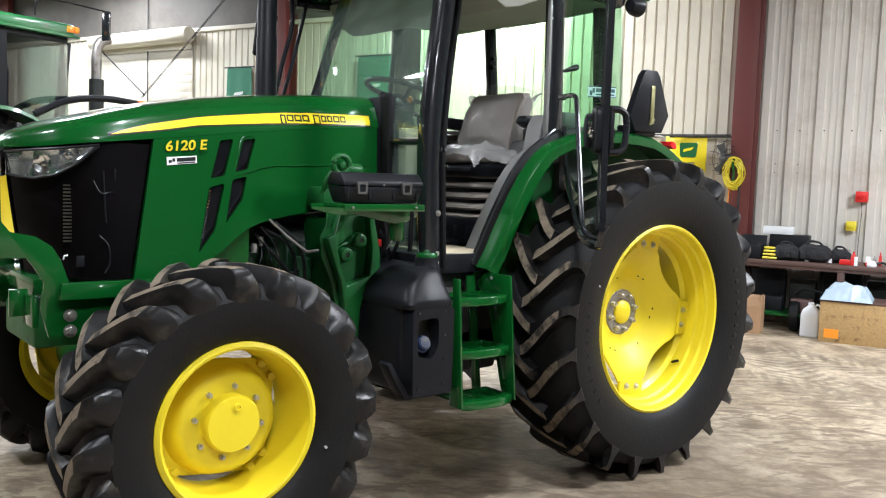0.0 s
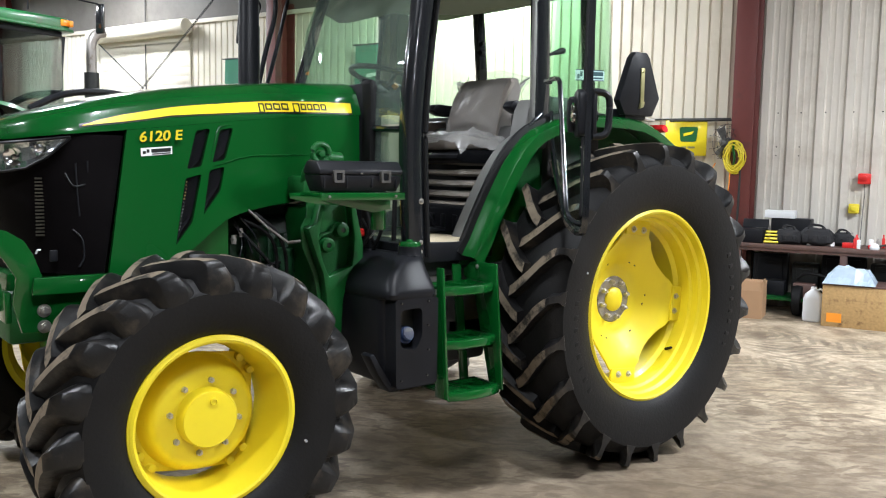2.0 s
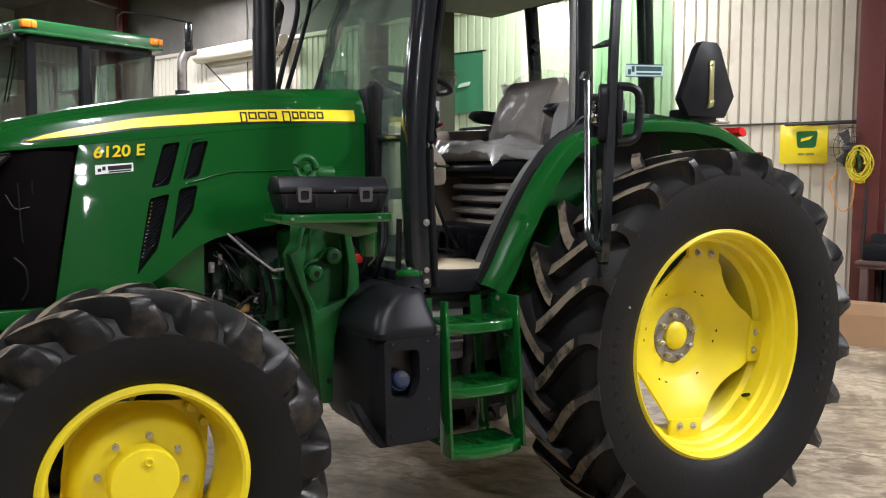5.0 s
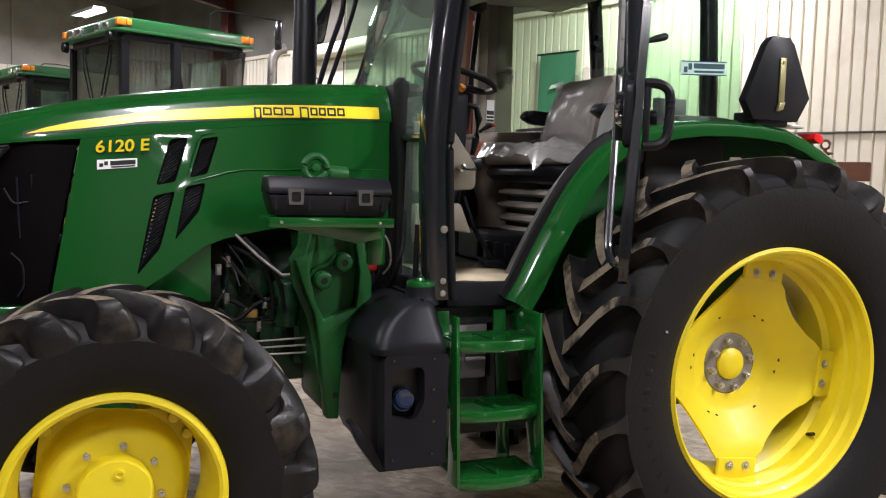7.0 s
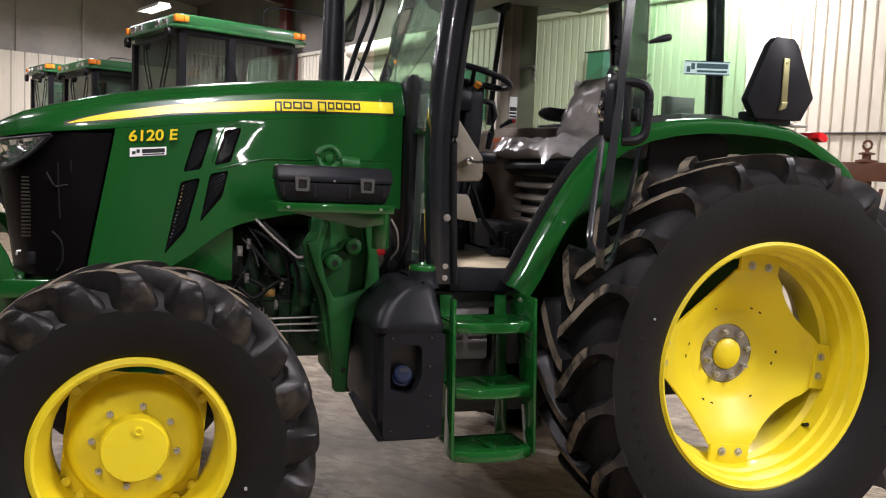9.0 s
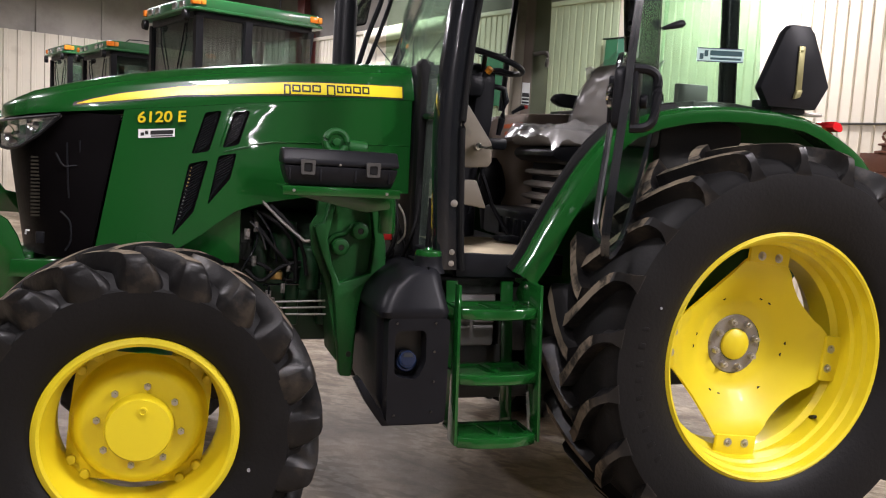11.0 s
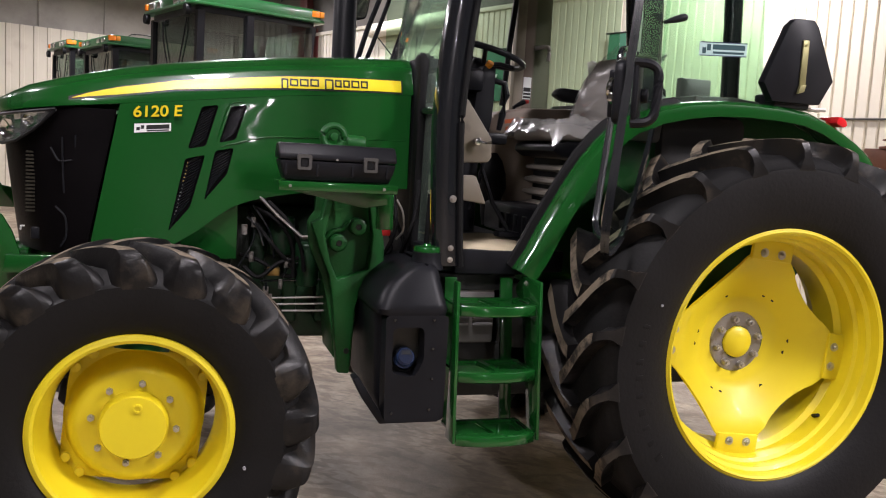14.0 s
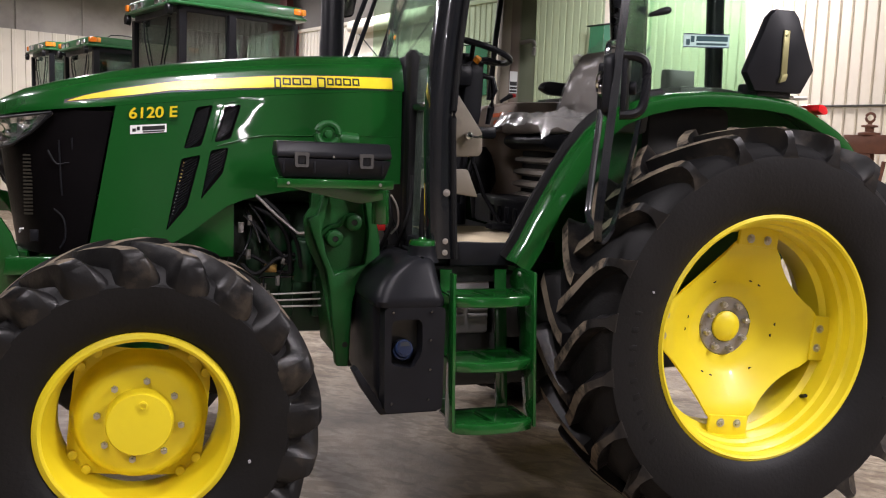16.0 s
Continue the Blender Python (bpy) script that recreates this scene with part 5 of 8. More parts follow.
# local: the door runs from the hinge at the origin to -x
outer = [(-0.01, 2.62), (-0.015, 2.2), (-0.03, 1.90), (-0.09, 1.74), (-0.25, 1.58), (-0.46, 1.43), (-0.70, 1.305), (-0.98, 1.275), (-1.09, 1.30), (-1.108, 1.40), (-1.052, 1.65), (-1.018, 1.82), (-0.972, 2.1), (-0.94, 2.3), (-0.895, 2.60)]


def lean(bm):
    """Tilts a door part so that its head leans out."""
    for v in bm.verts:
        v.co.y += 0.018 - 0.040 * (v.co.z - 1.38)
    return bm


ring = smooth_path([(x, 0, z) for x, z in outer], 4)
mid = Vector((-0.55, 0, 1.95))
fr, rings = B(), []
for p in ring[9:]:
    d = (mid - p).normalized()
    w_ = 0.030 if p.z > 1.5 else 0.022
    h_ = 0.013 if p.x < -0.85 else 0.010
    rings.append([(p.x, -h_, p.z), (p.x + w_ * d.x, -h_ * 0.8, p.z + w_ * d.z), (p.x + w_ * d.x, h_ * 0.8, p.z + w_ * d.z), (p.x, h_, p.z)])
loft(fr, rings)
lean(fr)
door = part("cab_door", fr, BLACK_GLOSS, tractor, "open black-framed glass cab door", at=door_at)
g = B()
prism(g, [(p.x, p.z) for p in ring], -0.0025, 0.0025, "y")
lean(g)
dg = part("door_glass", g, DOOR_GLASS, door, "green-tinted door glass")
dg.visible_shadow = False
t = B()
tube(t, [(x, 0, z) for x, z in [(p.x + 0.012, p.z) for p in ring[9:] if p.z > 1.32 and p.x < -0.9]], 0.006, 6)
for v in t.verts:
    v.co.x += 0.026
    v.co.y += 0.014
part("glass_seal", lean(t), BLACK_RUB, door)
t = B()
tube(t, [(-0.22, 0.03, 1.99), (-0.25, 0.066, 1.99), (-0.45, 0.072, 1.978), (-0.62, 0.072, 1.965), (-0.70, 0.072, 1.945), (-0.73, 0.072, 1.90), (-0.79, 0.072, 1.76), (-0.95, 0.074, 1.43), (-0.985, 0.070, 1.365), (-1.02, 0.05, 1.335), (-1.06, 0.02, 1.325)], 0.0115, 10, per=4)
part("grab_bar", t, BLACK_GLOSS, door, "black tubular grab bar inside the door")
t = B()
prism(t, rounded([(-1.025, 1.875), (-0.94, 1.895), (-0.89, 1.86), (-0.885, 1.74), (-0.93, 1.685), (-1.03, 1.69)], 0.03, 4), 0.010, 0.044, "y", 0.012, 3)
prism(t, rounded([(-0.95, 1.865), (-0.89, 1.84), (-0.885, 1.75), (-0.94, 1.70)], 0.02, 4), 0.03, 0.070, "y", 0.012, 3)
lk = part("latch_plate", t, BLACK, door, "black door latch housing")
part("latch_cup", prism(B(), rounded([(-1.00, 1.83), (-0.915, 1.83), (-0.915, 1.745), (-1.00, 1.745)], 0.02, 4), 0.0445, 0.046, "y"), DECAL_K, lk)
t = B()
tube(t, [(-0.955, 0.046, 1.755), (-0.965, 0.060, 1.765), (-0.985, 0.062, 1.785), (-0.985, 0.060, 1.81), (-0.965, 0.056, 1.825)], 0.009, 8, per=4)
box(t, (-0.995, 0.046, 1.755), (-0.965, 0.062, 1.785), 0.004)
part("latch_lever", t, CHROME, lk)
t = B()
tube(t, [(-1.02, -0.015, 1.875), (-1.01, -0.060, 1.872), (-1.00, -0.086, 1.85), (-1.00, -0.090, 1.79), (-1.005, -0.084, 1.72), (-1.01, -0.060, 1.695), (-1.02, -0.015, 1.69)], 0.015, 8, per=4)
box(t, (-1.03, -0.034, 1.685), (-0.92, -0.014, 1.88), 0.010)
cyl(t, (-0.94, -0.03, 1.78), (-0.94, -0.055, 1.78), 0.022, 14, w=0.004)
part("outer_handle", t, BLACK, door, "black outer door handle")

# ---- seat ----
SY = -0.02
st = part("driver_seat", prism(B(), rounded([(-0.628, SY - 0.185), (-0.38, SY - 0.185), (-0.38, SY + 0.185), (-0.628, SY + 0.185)], 0.05, 4), 1.30, 1.62, "z"), BLACK_RUB, tractor, "driver seat wrapped in clear plastic film", at=Matrix.Translation((0.085, 0, 0)))
for k in range(5):
    z, x0 = 1.315 + k * 0.062, -0.672 + 0.006 * k
    part("bellows_fold", loft(B(), [[(x, y, z + up) for x, y in rounded([(x0 + e, SY - 0.23 + e), (-0.36, SY - 0.23 + e), (-0.36, SY + 0.23 - e), (x0 + e, SY + 0.23 - e)], 0.045, 4)] for up, e in ((0.0, 0.030), (0.013, 0.002), (0.028, 0.004), (0.042, 0.040))]), BELLOWS, st, "tan rubber bellows fold")
t = B()
prism(t, [(-0.71, 1.60), (-0.70, 1.64), (-0.62, 1.655), (-0.32, 1.65), (-0.30, 1.60), (-0.40, 1.575), (-0.66, 1.575)], SY - 0.25, SY + 0.25, "y", 0.02)
part("seat_pan", t, BLACK, st)
t = B()
prism(t, [(-0.71, 1.65), (-0.72, 1.70), (-0.66, 1.735), (-0.55, 1.725), (-0.36, 1.70), (-0.30, 1.66)], SY - 0.25, SY + 0.25, "y", 0.028, 3)
part("cushion", t, SEAT, st, "brown cloth seat cushion")
t = B()
prof = [(-0.40, 1.66), (-0.42, 1.72), (-0.39, 1.86), (-0.34, 2.0), (-0.285, 2.085), (-0.22, 2.09), (-0.20, 2.04), (-0.24, 1.86), (-0.28, 1.66)]
rows = []
for u, sh in ((-1, 0.10), (-0.93, 0.03), (-0.75, 0.0), (0, 0.01), (0.75, 0.0), (0.93, 0.03), (1, 0.10)):
    c = Vector((-0.31, 1.87))
    rows.append([((c + (Vector(p) - c) * (1 - 1.5 * sh)).x, SY + 0.235 * u, (c + (Vector(p) - c) * (1 - 1.5 * sh)).y) for p in prof])
loft(t, rows)
part("backrest", t, SEAT, st, "brown cloth backrest")
# crumpled film on cushion and back
rnd = random.Random(4)
t = B()
rows = []
for a in range(34):
    x = -0.752 + 0.0157 * a
    row = []
    for b in range(36):
        y = SY - 0.335 + 0.0191 * b
        nz = noise.noise(Vector((x * 8, y * 8, 1))) * 0.030 + abs(noise.noise(Vector((x * 17, y * 15, 5)))) * 0.028 + abs(noise.noise(Vector((x * 38, y * 34, 3)))) * 0.008
        hang = 0.055 * max(0, 3 - a) / 3 + (0.085 + 0.05 * noise.noise(Vector((x * 7, 7, 2)))) * max(0.0, max(3 - b, b - 32)) / 3
        row.append((x + 0.010 * noise.noise(Vector((x * 20, y * 20, 9))), y, 1.742 + nz - hang - 0.03 * max(0, x + 0.45)))
    rows.append(row)
sheet(t, rows, 0.001)
part("cushion_film", t, FILM, st, "crumpled clear plastic film", smooth=50)
t = B()
rows = []
for a in range(24):
    f_ = a / 23
    z = 1.74 + 0.40 * f_
    row = []
    for b in range(28):
        u = (b - 13.5) / 13.5
        y = SY + 0.265 * u
        x = lerp(z, [1.72, 1.86, 2.0, 2.09, 2.15], [-0.432, -0.408, -0.356, -0.296, -0.24]) + 0.012 * noise.noise(Vector((y * 15, z * 13, 2))) + 0.008 * abs(noise.noise(Vector((y * 36, z * 32, 6)))) + 0.09 * max(0.0, abs(u) - 0.82) / 0.18
        row.append((x, y, z - 0.06 * abs(u) ** 3 * f_ + (0.03 * noise.noise(Vector((y * 9, 4, 4))) if a == 23 else 0)))
    rows.append(row)
sheet(t, rows, 0.001)
part("backrest_film", t, FILM_BACK, st, "clear plastic film over the backrest", smooth=50)
for cx, cy, tipx, tipy, tipz in ((-0.29, SY + 0.16, -0.32, SY + 0.22, 2.085), (-0.20, SY - 0.16, -0.16, SY - 0.24, 2.09)):
    t, rows = B(), []
    for a in range(7):
        f_ = a / 6
        k = 1 - 0.8 * f_
        rows.append([(cx + (tipx - cx) * f_ + 0.12 * k * (b / 5 - 0.5) + 0.012 * noise.noise(Vector((a * 0.7, b * 0.8, 3.3))), cy + (tipy - cy) * f_ + 0.03 * noise.noise(Vector((a * 0.9, b * 0.7, 1.1))), 2.0 + (tipz - 2.0) * f_ + 0.08 * k * (b / 5 - 0.5)) for b in range(6)])
    sheet(t, rows, 0.001)
    part("film_flap", t, FILM_LOOSE, st, "loose corner of clear film", smooth=60)
for y, x0, x1, z in ((SY + 0.29, -0.49, -0.19, 1.905), (SY - 0.46, -0.54, -0.29, 1.89)):
    t = B()
    prism(t, rounded([(x0, z - 0.005), (x0 + 0.03, z + 0.035), (x1, z + 0.02), (x1, z - 0.045), (x0 + 0.06, z - 0.035)], 0.02, 3), y - 0.035, y + 0.035, "y", 0.014)
    part("armrest", t, BLACK, st, "black padded armrest")

# ---- steering, dash, consoles ----
t = B()
wc, tilt = Vector((-0.87, CY + 0.08, 2.05)), radians(14)
ringp = [wc + Vector((0.20 * math.cos(q) * math.cos(tilt), 0.20 * math.sin(q), -0.20 * math.cos(q) * math.sin(tilt))) for q in [2 * math.pi * s / 40 for s in range(40)]]
tube(t, ringp, 0.015, 8, closed=True)
sw = part("steering_wheel", t, BLACK, tractor, "black steering wheel")
for q in (0.3, 2.4, 4.4):
    t = tube(B(), [wc + Vector((0, 0, -0.05)), wc + Vector((0.10 * math.cos(q), 0.10 * math.sin(q), -0.035)), wc + Vector((0.195 * math.cos(q) * math.cos(tilt), 0.195 * math.sin(q), -0.195 * math.cos(q) * math.sin(tilt)))], 0.012, 8)
    part("spoke", t, BLACK, sw)
part("wheel_hub", cyl(B(), wc + Vector((0, 0, -0.03)), wc + Vector((-0.02, 0, -0.09)), 0.055, 20, 0.045, 0.01), BLACK, sw)
t = B()
tube(t, [wc + Vector((-0.02, 0, -0.08)), wc + Vector((-0.06, 0, -0.25)), wc + Vector((-0.10, 0, -0.55)), wc + Vector((-0.12, 0, -0.85))], [0.05, 0.06, 0.10, 0.12], 14)
box(t, (-1.04, CY - 0.06, 1.86), (-0.90, CY + 0.22, 1.97), 0.03)
part("steering_column", t, BLACK, tractor, "black steering column")
t = loft(B(), [[(x0 + sx, y, z) for sx, y in ((0, -0.03), (w_, -0.02), (w_, 0.15), (0, 0.16))] for x0, w_, z in ((-0.955, 0.10, 1.64), (-0.945, 0.105, 1.74), (-0.935, 0.10, 1.84), (-0.925, 0.09, 1.93), (-0.905, 0.07, 1.99))])
bevel(t, 0.012, 2)
part("column_shroud", t, BLACK, tractor, "black steering column shroud")
t = tube(B(), [(-0.86, 0.03, 1.905), (-0.82, 0.02, 1.925), (-0.775, 0.02, 1.915), (-0.762, 0.02, 1.86), (-0.775, 0.02, 1.77), (-0.79, 0.02, 1.69)], [0.012, 0.014, 0.016, 0.019, 0.018, 0.012], 10)
part("hand_lever", t, BLACK, tractor, "black hand lever beside the column")
t = box(B(), (-0.97, -0.04, 1.62), (-0.76, 0.17, 1.675), 0.015)
tube(t, [(-0.90, -0.03, 1.66), (-0.88, -0.05, 1.60), (-0.90, -0.06, 1.45), (-0.94, -0.05, 1.30)], 0.010, 8, per=3)
part("column_base", t, BLACK, tractor, "black column base with cable")
t = B()
tube(t, [wc + Vector((-0.02, -0.06, -0.09)), wc + Vector((-0.012, -0.085, -0.075)), wc + Vector((0.0, -0.11, -0.045))], [0.012, 0.016, 0.018], 8)
part("shuttle_lever", t, ORANGE, tractor, "orange column lever")
t = B()
box(t, (-1.18, CY - 0.02, 1.20), (-1.02, CY + 0.30, 1.80), 0.04)
prism(t, [(-1.16, 1.80), (-0.99, 1.80), (-0.95, 1.93), (-1.03, 1.99), (-1.17, 1.93)], CY - 0.04, CY + 0.28, "y", 0.02)
part("dashboard", t, GREY_DARK, tractor, "dark grey dashboard")
t = prism(B(), [(-1.28, 1.32), (-1.138, 1.372), (-1.030, 1.357), (-1.082, 1.478), (-1.28, 1.474)], CL + 0.235, CL + 0.29, "y", 0.010)
part("kick_panel", t, TAN_TRIM, tractor, "tan plastic kick panel")
t = prism(B(), [(-1.28, 1.52), (-1.036, 1.535), (-1.024, 1.56), (-1.027, 1.635), (-1.145, 1.795), (-1.28, 1.80)], CL + 0.22, CL + 0.29, "y", 0.012)
sp = part("side_trim", t, TAN_TRIM, tractor, "tan-grey plastic trim beside the dash")
t = cyl(B(), (-1.10, CL + 0.22, 1.62), (-1.10, CL + 0.19, 1.62), 0.016, 14, w=0.003)
tube(t, [(-1.10, CL + 0.19, 1.62), (-1.07, CL + 0.17, 1.615), (-1.05, CL + 0.17, 1.62)], 0.006, 8)
part("key_switch", t, CHROME, sp)
t = B()
prism(t, [(-0.61, 1.20), (-0.605, 1.385), (-0.622, 1.42), (-0.640, 1.475), (-0.668, 1.52), (-0.680, 1.57), (-0.676, 1.633), (-0.62, 1.76), (-0.10, 1.80), (-0.05, 1.20)], CR - 0.38, CR - 0.03, "y", 0.02, 3)
rc = part("console", t, CONSOLE, tractor, "tan plastic side console")
t = B()
prism(t, [(-0.72, 1.66), (-0.64, 1.77), (-0.10, 1.82), (-0.10, 1.84), (-0.66, 1.80), (-0.75, 1.68)], CR - 0.37, CR - 0.05, "y", 0.008)
part("console_top", t, CONSOLE_HEAD, rc)
t = loft(B(), [[(x + r * math.cos(q) * 0.8, 0.31 + r * math.sin(q), z) for q in [2 * math.pi * a / 16 for a in range(16)]] for x, r, z in ((-0.70, 0.05, 1.20), (-0.70, 0.07, 1.34), (-0.695, 0.09, 1.40), (-0.70, 0.088, 1.47), (-0.70, 0.060, 1.54), (-0.705, 0.030, 1.58))])
part("lever_boot", t, BLACK_RUB, rc, "black rubber lever boot")
t = prism(B(), [(-0.70, 1.655), (-0.712, 1.74), (-0.69, 1.785), (-0.52, 1.825), (-0.10, 1.85), (-0.10, 1.67)], CR - 0.40, CR - 0.10, "y", 0.014)
part("console_upper", t, CONSOLE_HEAD, rc, "brown plastic console head")
for x, z in ((-0.612, 1.752), (-0.575, 1.760), (-0.540, 1.766), (-0.605, 1.715), (-0.565, 1.723), (-0.530, 1.730)):
    t = prism(B(), rounded([(x - 0.018, z - 0.015), (x + 0.018, z - 0.009), (x + 0.016, z + 0.013), (x - 0.016, z + 0.007)], 0.004, 2), CR - 0.404, CR - 0.3995, "y")
    part("console_button", t, BUTTON, rc, "orange console button")
for x, y in ((-0.50, CR - 0.24),):
    t = tube(B(), [(x, y, 1.79), (x - 0.02, y, 1.835), (x + 0.03, y, 1.865), (x + 0.05, y, 1.87)], [0.006, 0.010, 0.014, 0.010], 8)
    lv = part("control_lever", t, BLACK, rc)
    part("lever_tip", cyl(B(), (x + 0.045, y, 1.869), (x + 0.066, y, 1.873), 0.011, 10, w=0.003), RED, lv, "red lever tip")
t = prism(B(), [(-1.02, 1.20), (-0.94, 1.20), (-0.86, 1.46), (-0.90, 1.52), (-1.0, 1.5)], CY + 0.10, CY + 0.22, "y", 0.02)
part("pedal_housing", t, BLACK, tractor)
t = tube(B(), [(-1.0, CL + 0.40, 1.50), (-0.95, CL + 0.38, 1.36), (-0.88, CL + 0.35, 1.24)], 0.010, 8)
box(t, (-0.93, CL + 0.32, 1.21), (-0.83, CL + 0.40, 1.235), 0.008)
part("pedal", t, BLACK, tractor, "black floor pedal")
t = B()
box(t, (-0.78, CL + 0.24, 1.20), (-0.34, CL + 0.95, 1.34), 0.02)
for k in range(5):
    box(t, (-0.79, CL + 0.28 + k * 0.1, 1.22), (-0.775, CL + 0.32 + k * 0.1, 1.30), 0.004)
part("seat_base", t, BLACK, tractor, "black seat base")
t = B()
box(t, (-0.30, CL + 0.10, 1.25), (0.14, CR - 0.10, 1.80), 0.05)
part("rear_wall", t, GREY_DARK, tractor, "dark rear cab wall")
t = B()
prism(t, [(-0.20, 1.80), (0.15, 1.80), (0.16, 1.86), (0.0, 1.875), (-0.20, 1.87)], CL + 0.02, CR - 0.02, "y", 0.012)
part("rear_shelf", t, GREY_DARK, tractor, "dark shelf under the rear window")
t = B()
box(t, (-0.10, CL + 0.30, 1.87), (0.06, CL + 0.34, 1.97), 0.006)
part("paper", t, GREY_TRIM, tractor)
# inner pole and mirror by the far door
t = B()
tube(t, [(-0.52, 0.70, 1.85), (-0.50, 0.69, 2.2), (-0.47, 0.68, 2.56)], 0.016, 8)
cyl(t, (-0.47, 0.68, 2.53), (-0.54, 0.61, 2.53), 0.045, 16, w=0.008)
part("grab_pole", t, BLACK, tractor, "black grab pole by the far door")

# ---- fenders ----
FO = [(-0.995, 1.122), (-0.945, 1.20), (-0.905, 1.282), (-0.85, 1.385), (-0.79, 1.489), (-0.735, 1.575), (-0.673, 1.653), (-0.615, 1.708), (-0.55, 1.751), (-0.42, 1.800), (-0.287, 1.829), (-0.15, 1.845), (-0.007, 1.849), (0.15, 1.844), (0.292, 1.829), (0.40, 1.797), (0.485, 1.76), (0.57, 1.715), (0.639, 1.666), (0.672, 1.632)]
for sgn, yo in ((-1, -0.855), (1, 0.855)):
    t = B()
    rows = []
    for k, (x, z) in enumerate(FO):
        a, b = FO[max(0, k - 1)], FO[min(len(FO) - 1, k + 1)]
        nx, nz = -(b[1] - a[1]), b[0] - a[0]
        ln = math.hypot(nx, nz)
        nx, nz = nx / ln, nz / ln
        drop = lerp(k, [0, 6, 9, 14, 19], [0.080, 0.074, 0.066, 0.060, 0.066])
        rows.append([(x - nx * drop, yo, z - nz * drop), (x - nx * 0.5 * drop, yo + sgn * 0.004, z - nz * 0.5 * drop), (x - nx * 0.014, yo, z - nz * 0.014), (x, yo - sgn * 0.02, z), (x + nx * 0.006, yo - sgn * 0.12, z + nz * 0.006), (x + nx * 0.006, yo - sgn * (0.15 if k < 10 else 0.26), z + nz * 0.006)])
    sheet(t, rows, 0.008)
    fd = part("fender", t, GREEN, tractor, "glossy green rear fender")
    t = B()
    rows = [[(x - 0.002, yo - sgn * 0.078, z + 0.002), (x - 0.024, yo - sgn * 0.086, z + 0.020), (x - 0.028, yo - sgn * 0.096, z + 0.024), (x - 0.010, yo - sgn * 0.140, z + 0.010), (x - 0.002, yo - sgn * 0.155, z - 0.02)] for x, z in FO[:11]]
    sheet(t, rows, 0.008)
    part("fender_trim", t, BLACK_RUB, fd, "black plastic fender trim")
    t = B()
    rows = [[(x + 0.032, yo - sgn * 0.145, z - 0.045), (x + 0.028, yo - sgn * 0.165, z - 0.036), (x + 0.024, yo - sgn * 0.270, z - 0.030), (x + 0.036, yo - sgn * 0.300, z - 0.06)] for x, z in FO[:11]]
    sheet(t, rows, 0.008)
    part("fender_inner_trim", t, GREY_TRIM, fd, "light grey inner fender cover")
    t = B()
    ins = [(x + (0.03 if k < 10 else 0.0), z - (0.045 if k < 11 else 0.004)) for k, (x, z) in enumerate(FO)] + [(0.62, 1.25), (0.45, 1.0), (-0.5, 0.9)]
    prism(t, ins, yo - sgn * 0.24, yo - sgn * 0.26, "y")
    part("fender_inner", t, GREEN_CAST, fd, "dark green inner fender wall")
    t = B()
    prism(t, rounded([(0.445, 1.795), (0.485, 1.775), (0.508, 1.784), (0.497, 1.812), (0.46, 1.826)], 0.012, 3), yo - sgn * 0.01, yo - sgn * 0.13, "y", 0.008)
    part("tail_light", t, REDLENS, fd, "red tail light")
t = B()
prism(t, [(-0.50, 1.66), (-0.46, 1.86), (-0.42, 1.93), (-0.28, 1.86), (-0.30, 1.66)], CL + 0.10, CL + 0.22, "y", 0.02)
part("left_console", t, GREY_TRIM, tractor, "light grey side console")
part("assist_bar", tube(B(), [(-0.62, CL + 0.03, 1.72), (-0.60, CL, 1.735), (-0.47, CL - 0.005, 1.835), (-0.455, CL, 1.84)], 0.010, 8), BLACK_GLOSS, tractor)
# marker board on the fender
t = B()
prism(t, [(0.145, 2.180), (0.175, 2.212), (0.268, 2.212), (0.295, 2.185), (0.395, 1.965), (0.335, 1.862), (0.095, 1.862), (0.045, 1.94)], -0.812, -0.857, "y", 0.004)
sm = part("marker_board", t, BLACK, tractor, "black folded slow-vehicle marker board")
t = B()
prism(t, [(0.218, 1.93), (0.248, 1.93), (0.248, 2.125), (0.218, 2.125)], -0.858, -0.864, "y", 0.001)
cyl(t, (0.233, -0.862, 2.105), (0.233, -0.868, 2.105), 0.006, 10)
prism(t, [(0.208, 1.90), (0.238, 1.91), (0.248, 1.94), (0.218, 1.935)], -0.858, -0.872, "y", 0.001)
part("board_strap", t, PLATE_BRONZE, sm, "brass-coloured strap")
t = B()
box(t, (0.12, -0.84, 1.84), (0.30, -0.70, 1.90), 0.01)
part("board_bracket", t, BLACK, sm)
t = B()
box(t, (0.30, -0.83, 1.838), (0.40, -0.77, 1.852), 0.003)
part("lamp_plate", t, STEEL, sm)

# ---- exhaust, far mirror, wiper arms ----
t = B()
tube(t, [(-1.47, 0.57, 1.55), (-1.47, 0.57, 2.32), (-1.47, 0.57, 2.33), (-1.47, 0.57, 2.9)], [0.060, 0.060, 0.056, 0.056], 24)
part("exhaust_pipe", t, BLACK, tractor, "black upright exhaust stack")
t = B()
tube(t, [(-1.40, 0.60, 1.98), (-1.33, 0.64, 2.2), (-1.25, 0.68, 2.42), (-1.24, 0.70, 2.60)], 0.014, 8, per=4)
tube(t, [(-1.36, 0.58, 1.98), (-1.27, 0.62, 2.22), (-1.20, 0.66, 2.42), (-1.16, 0.66, 2.58)], 0.012, 8, per=4)
part("mirror_arm", t, BLACK, tractor, "black mirror arm")
MIRROR = pose(-1.262, 0.85, 2.40) @ Matrix.Rotation(radians(17), 4, "X")
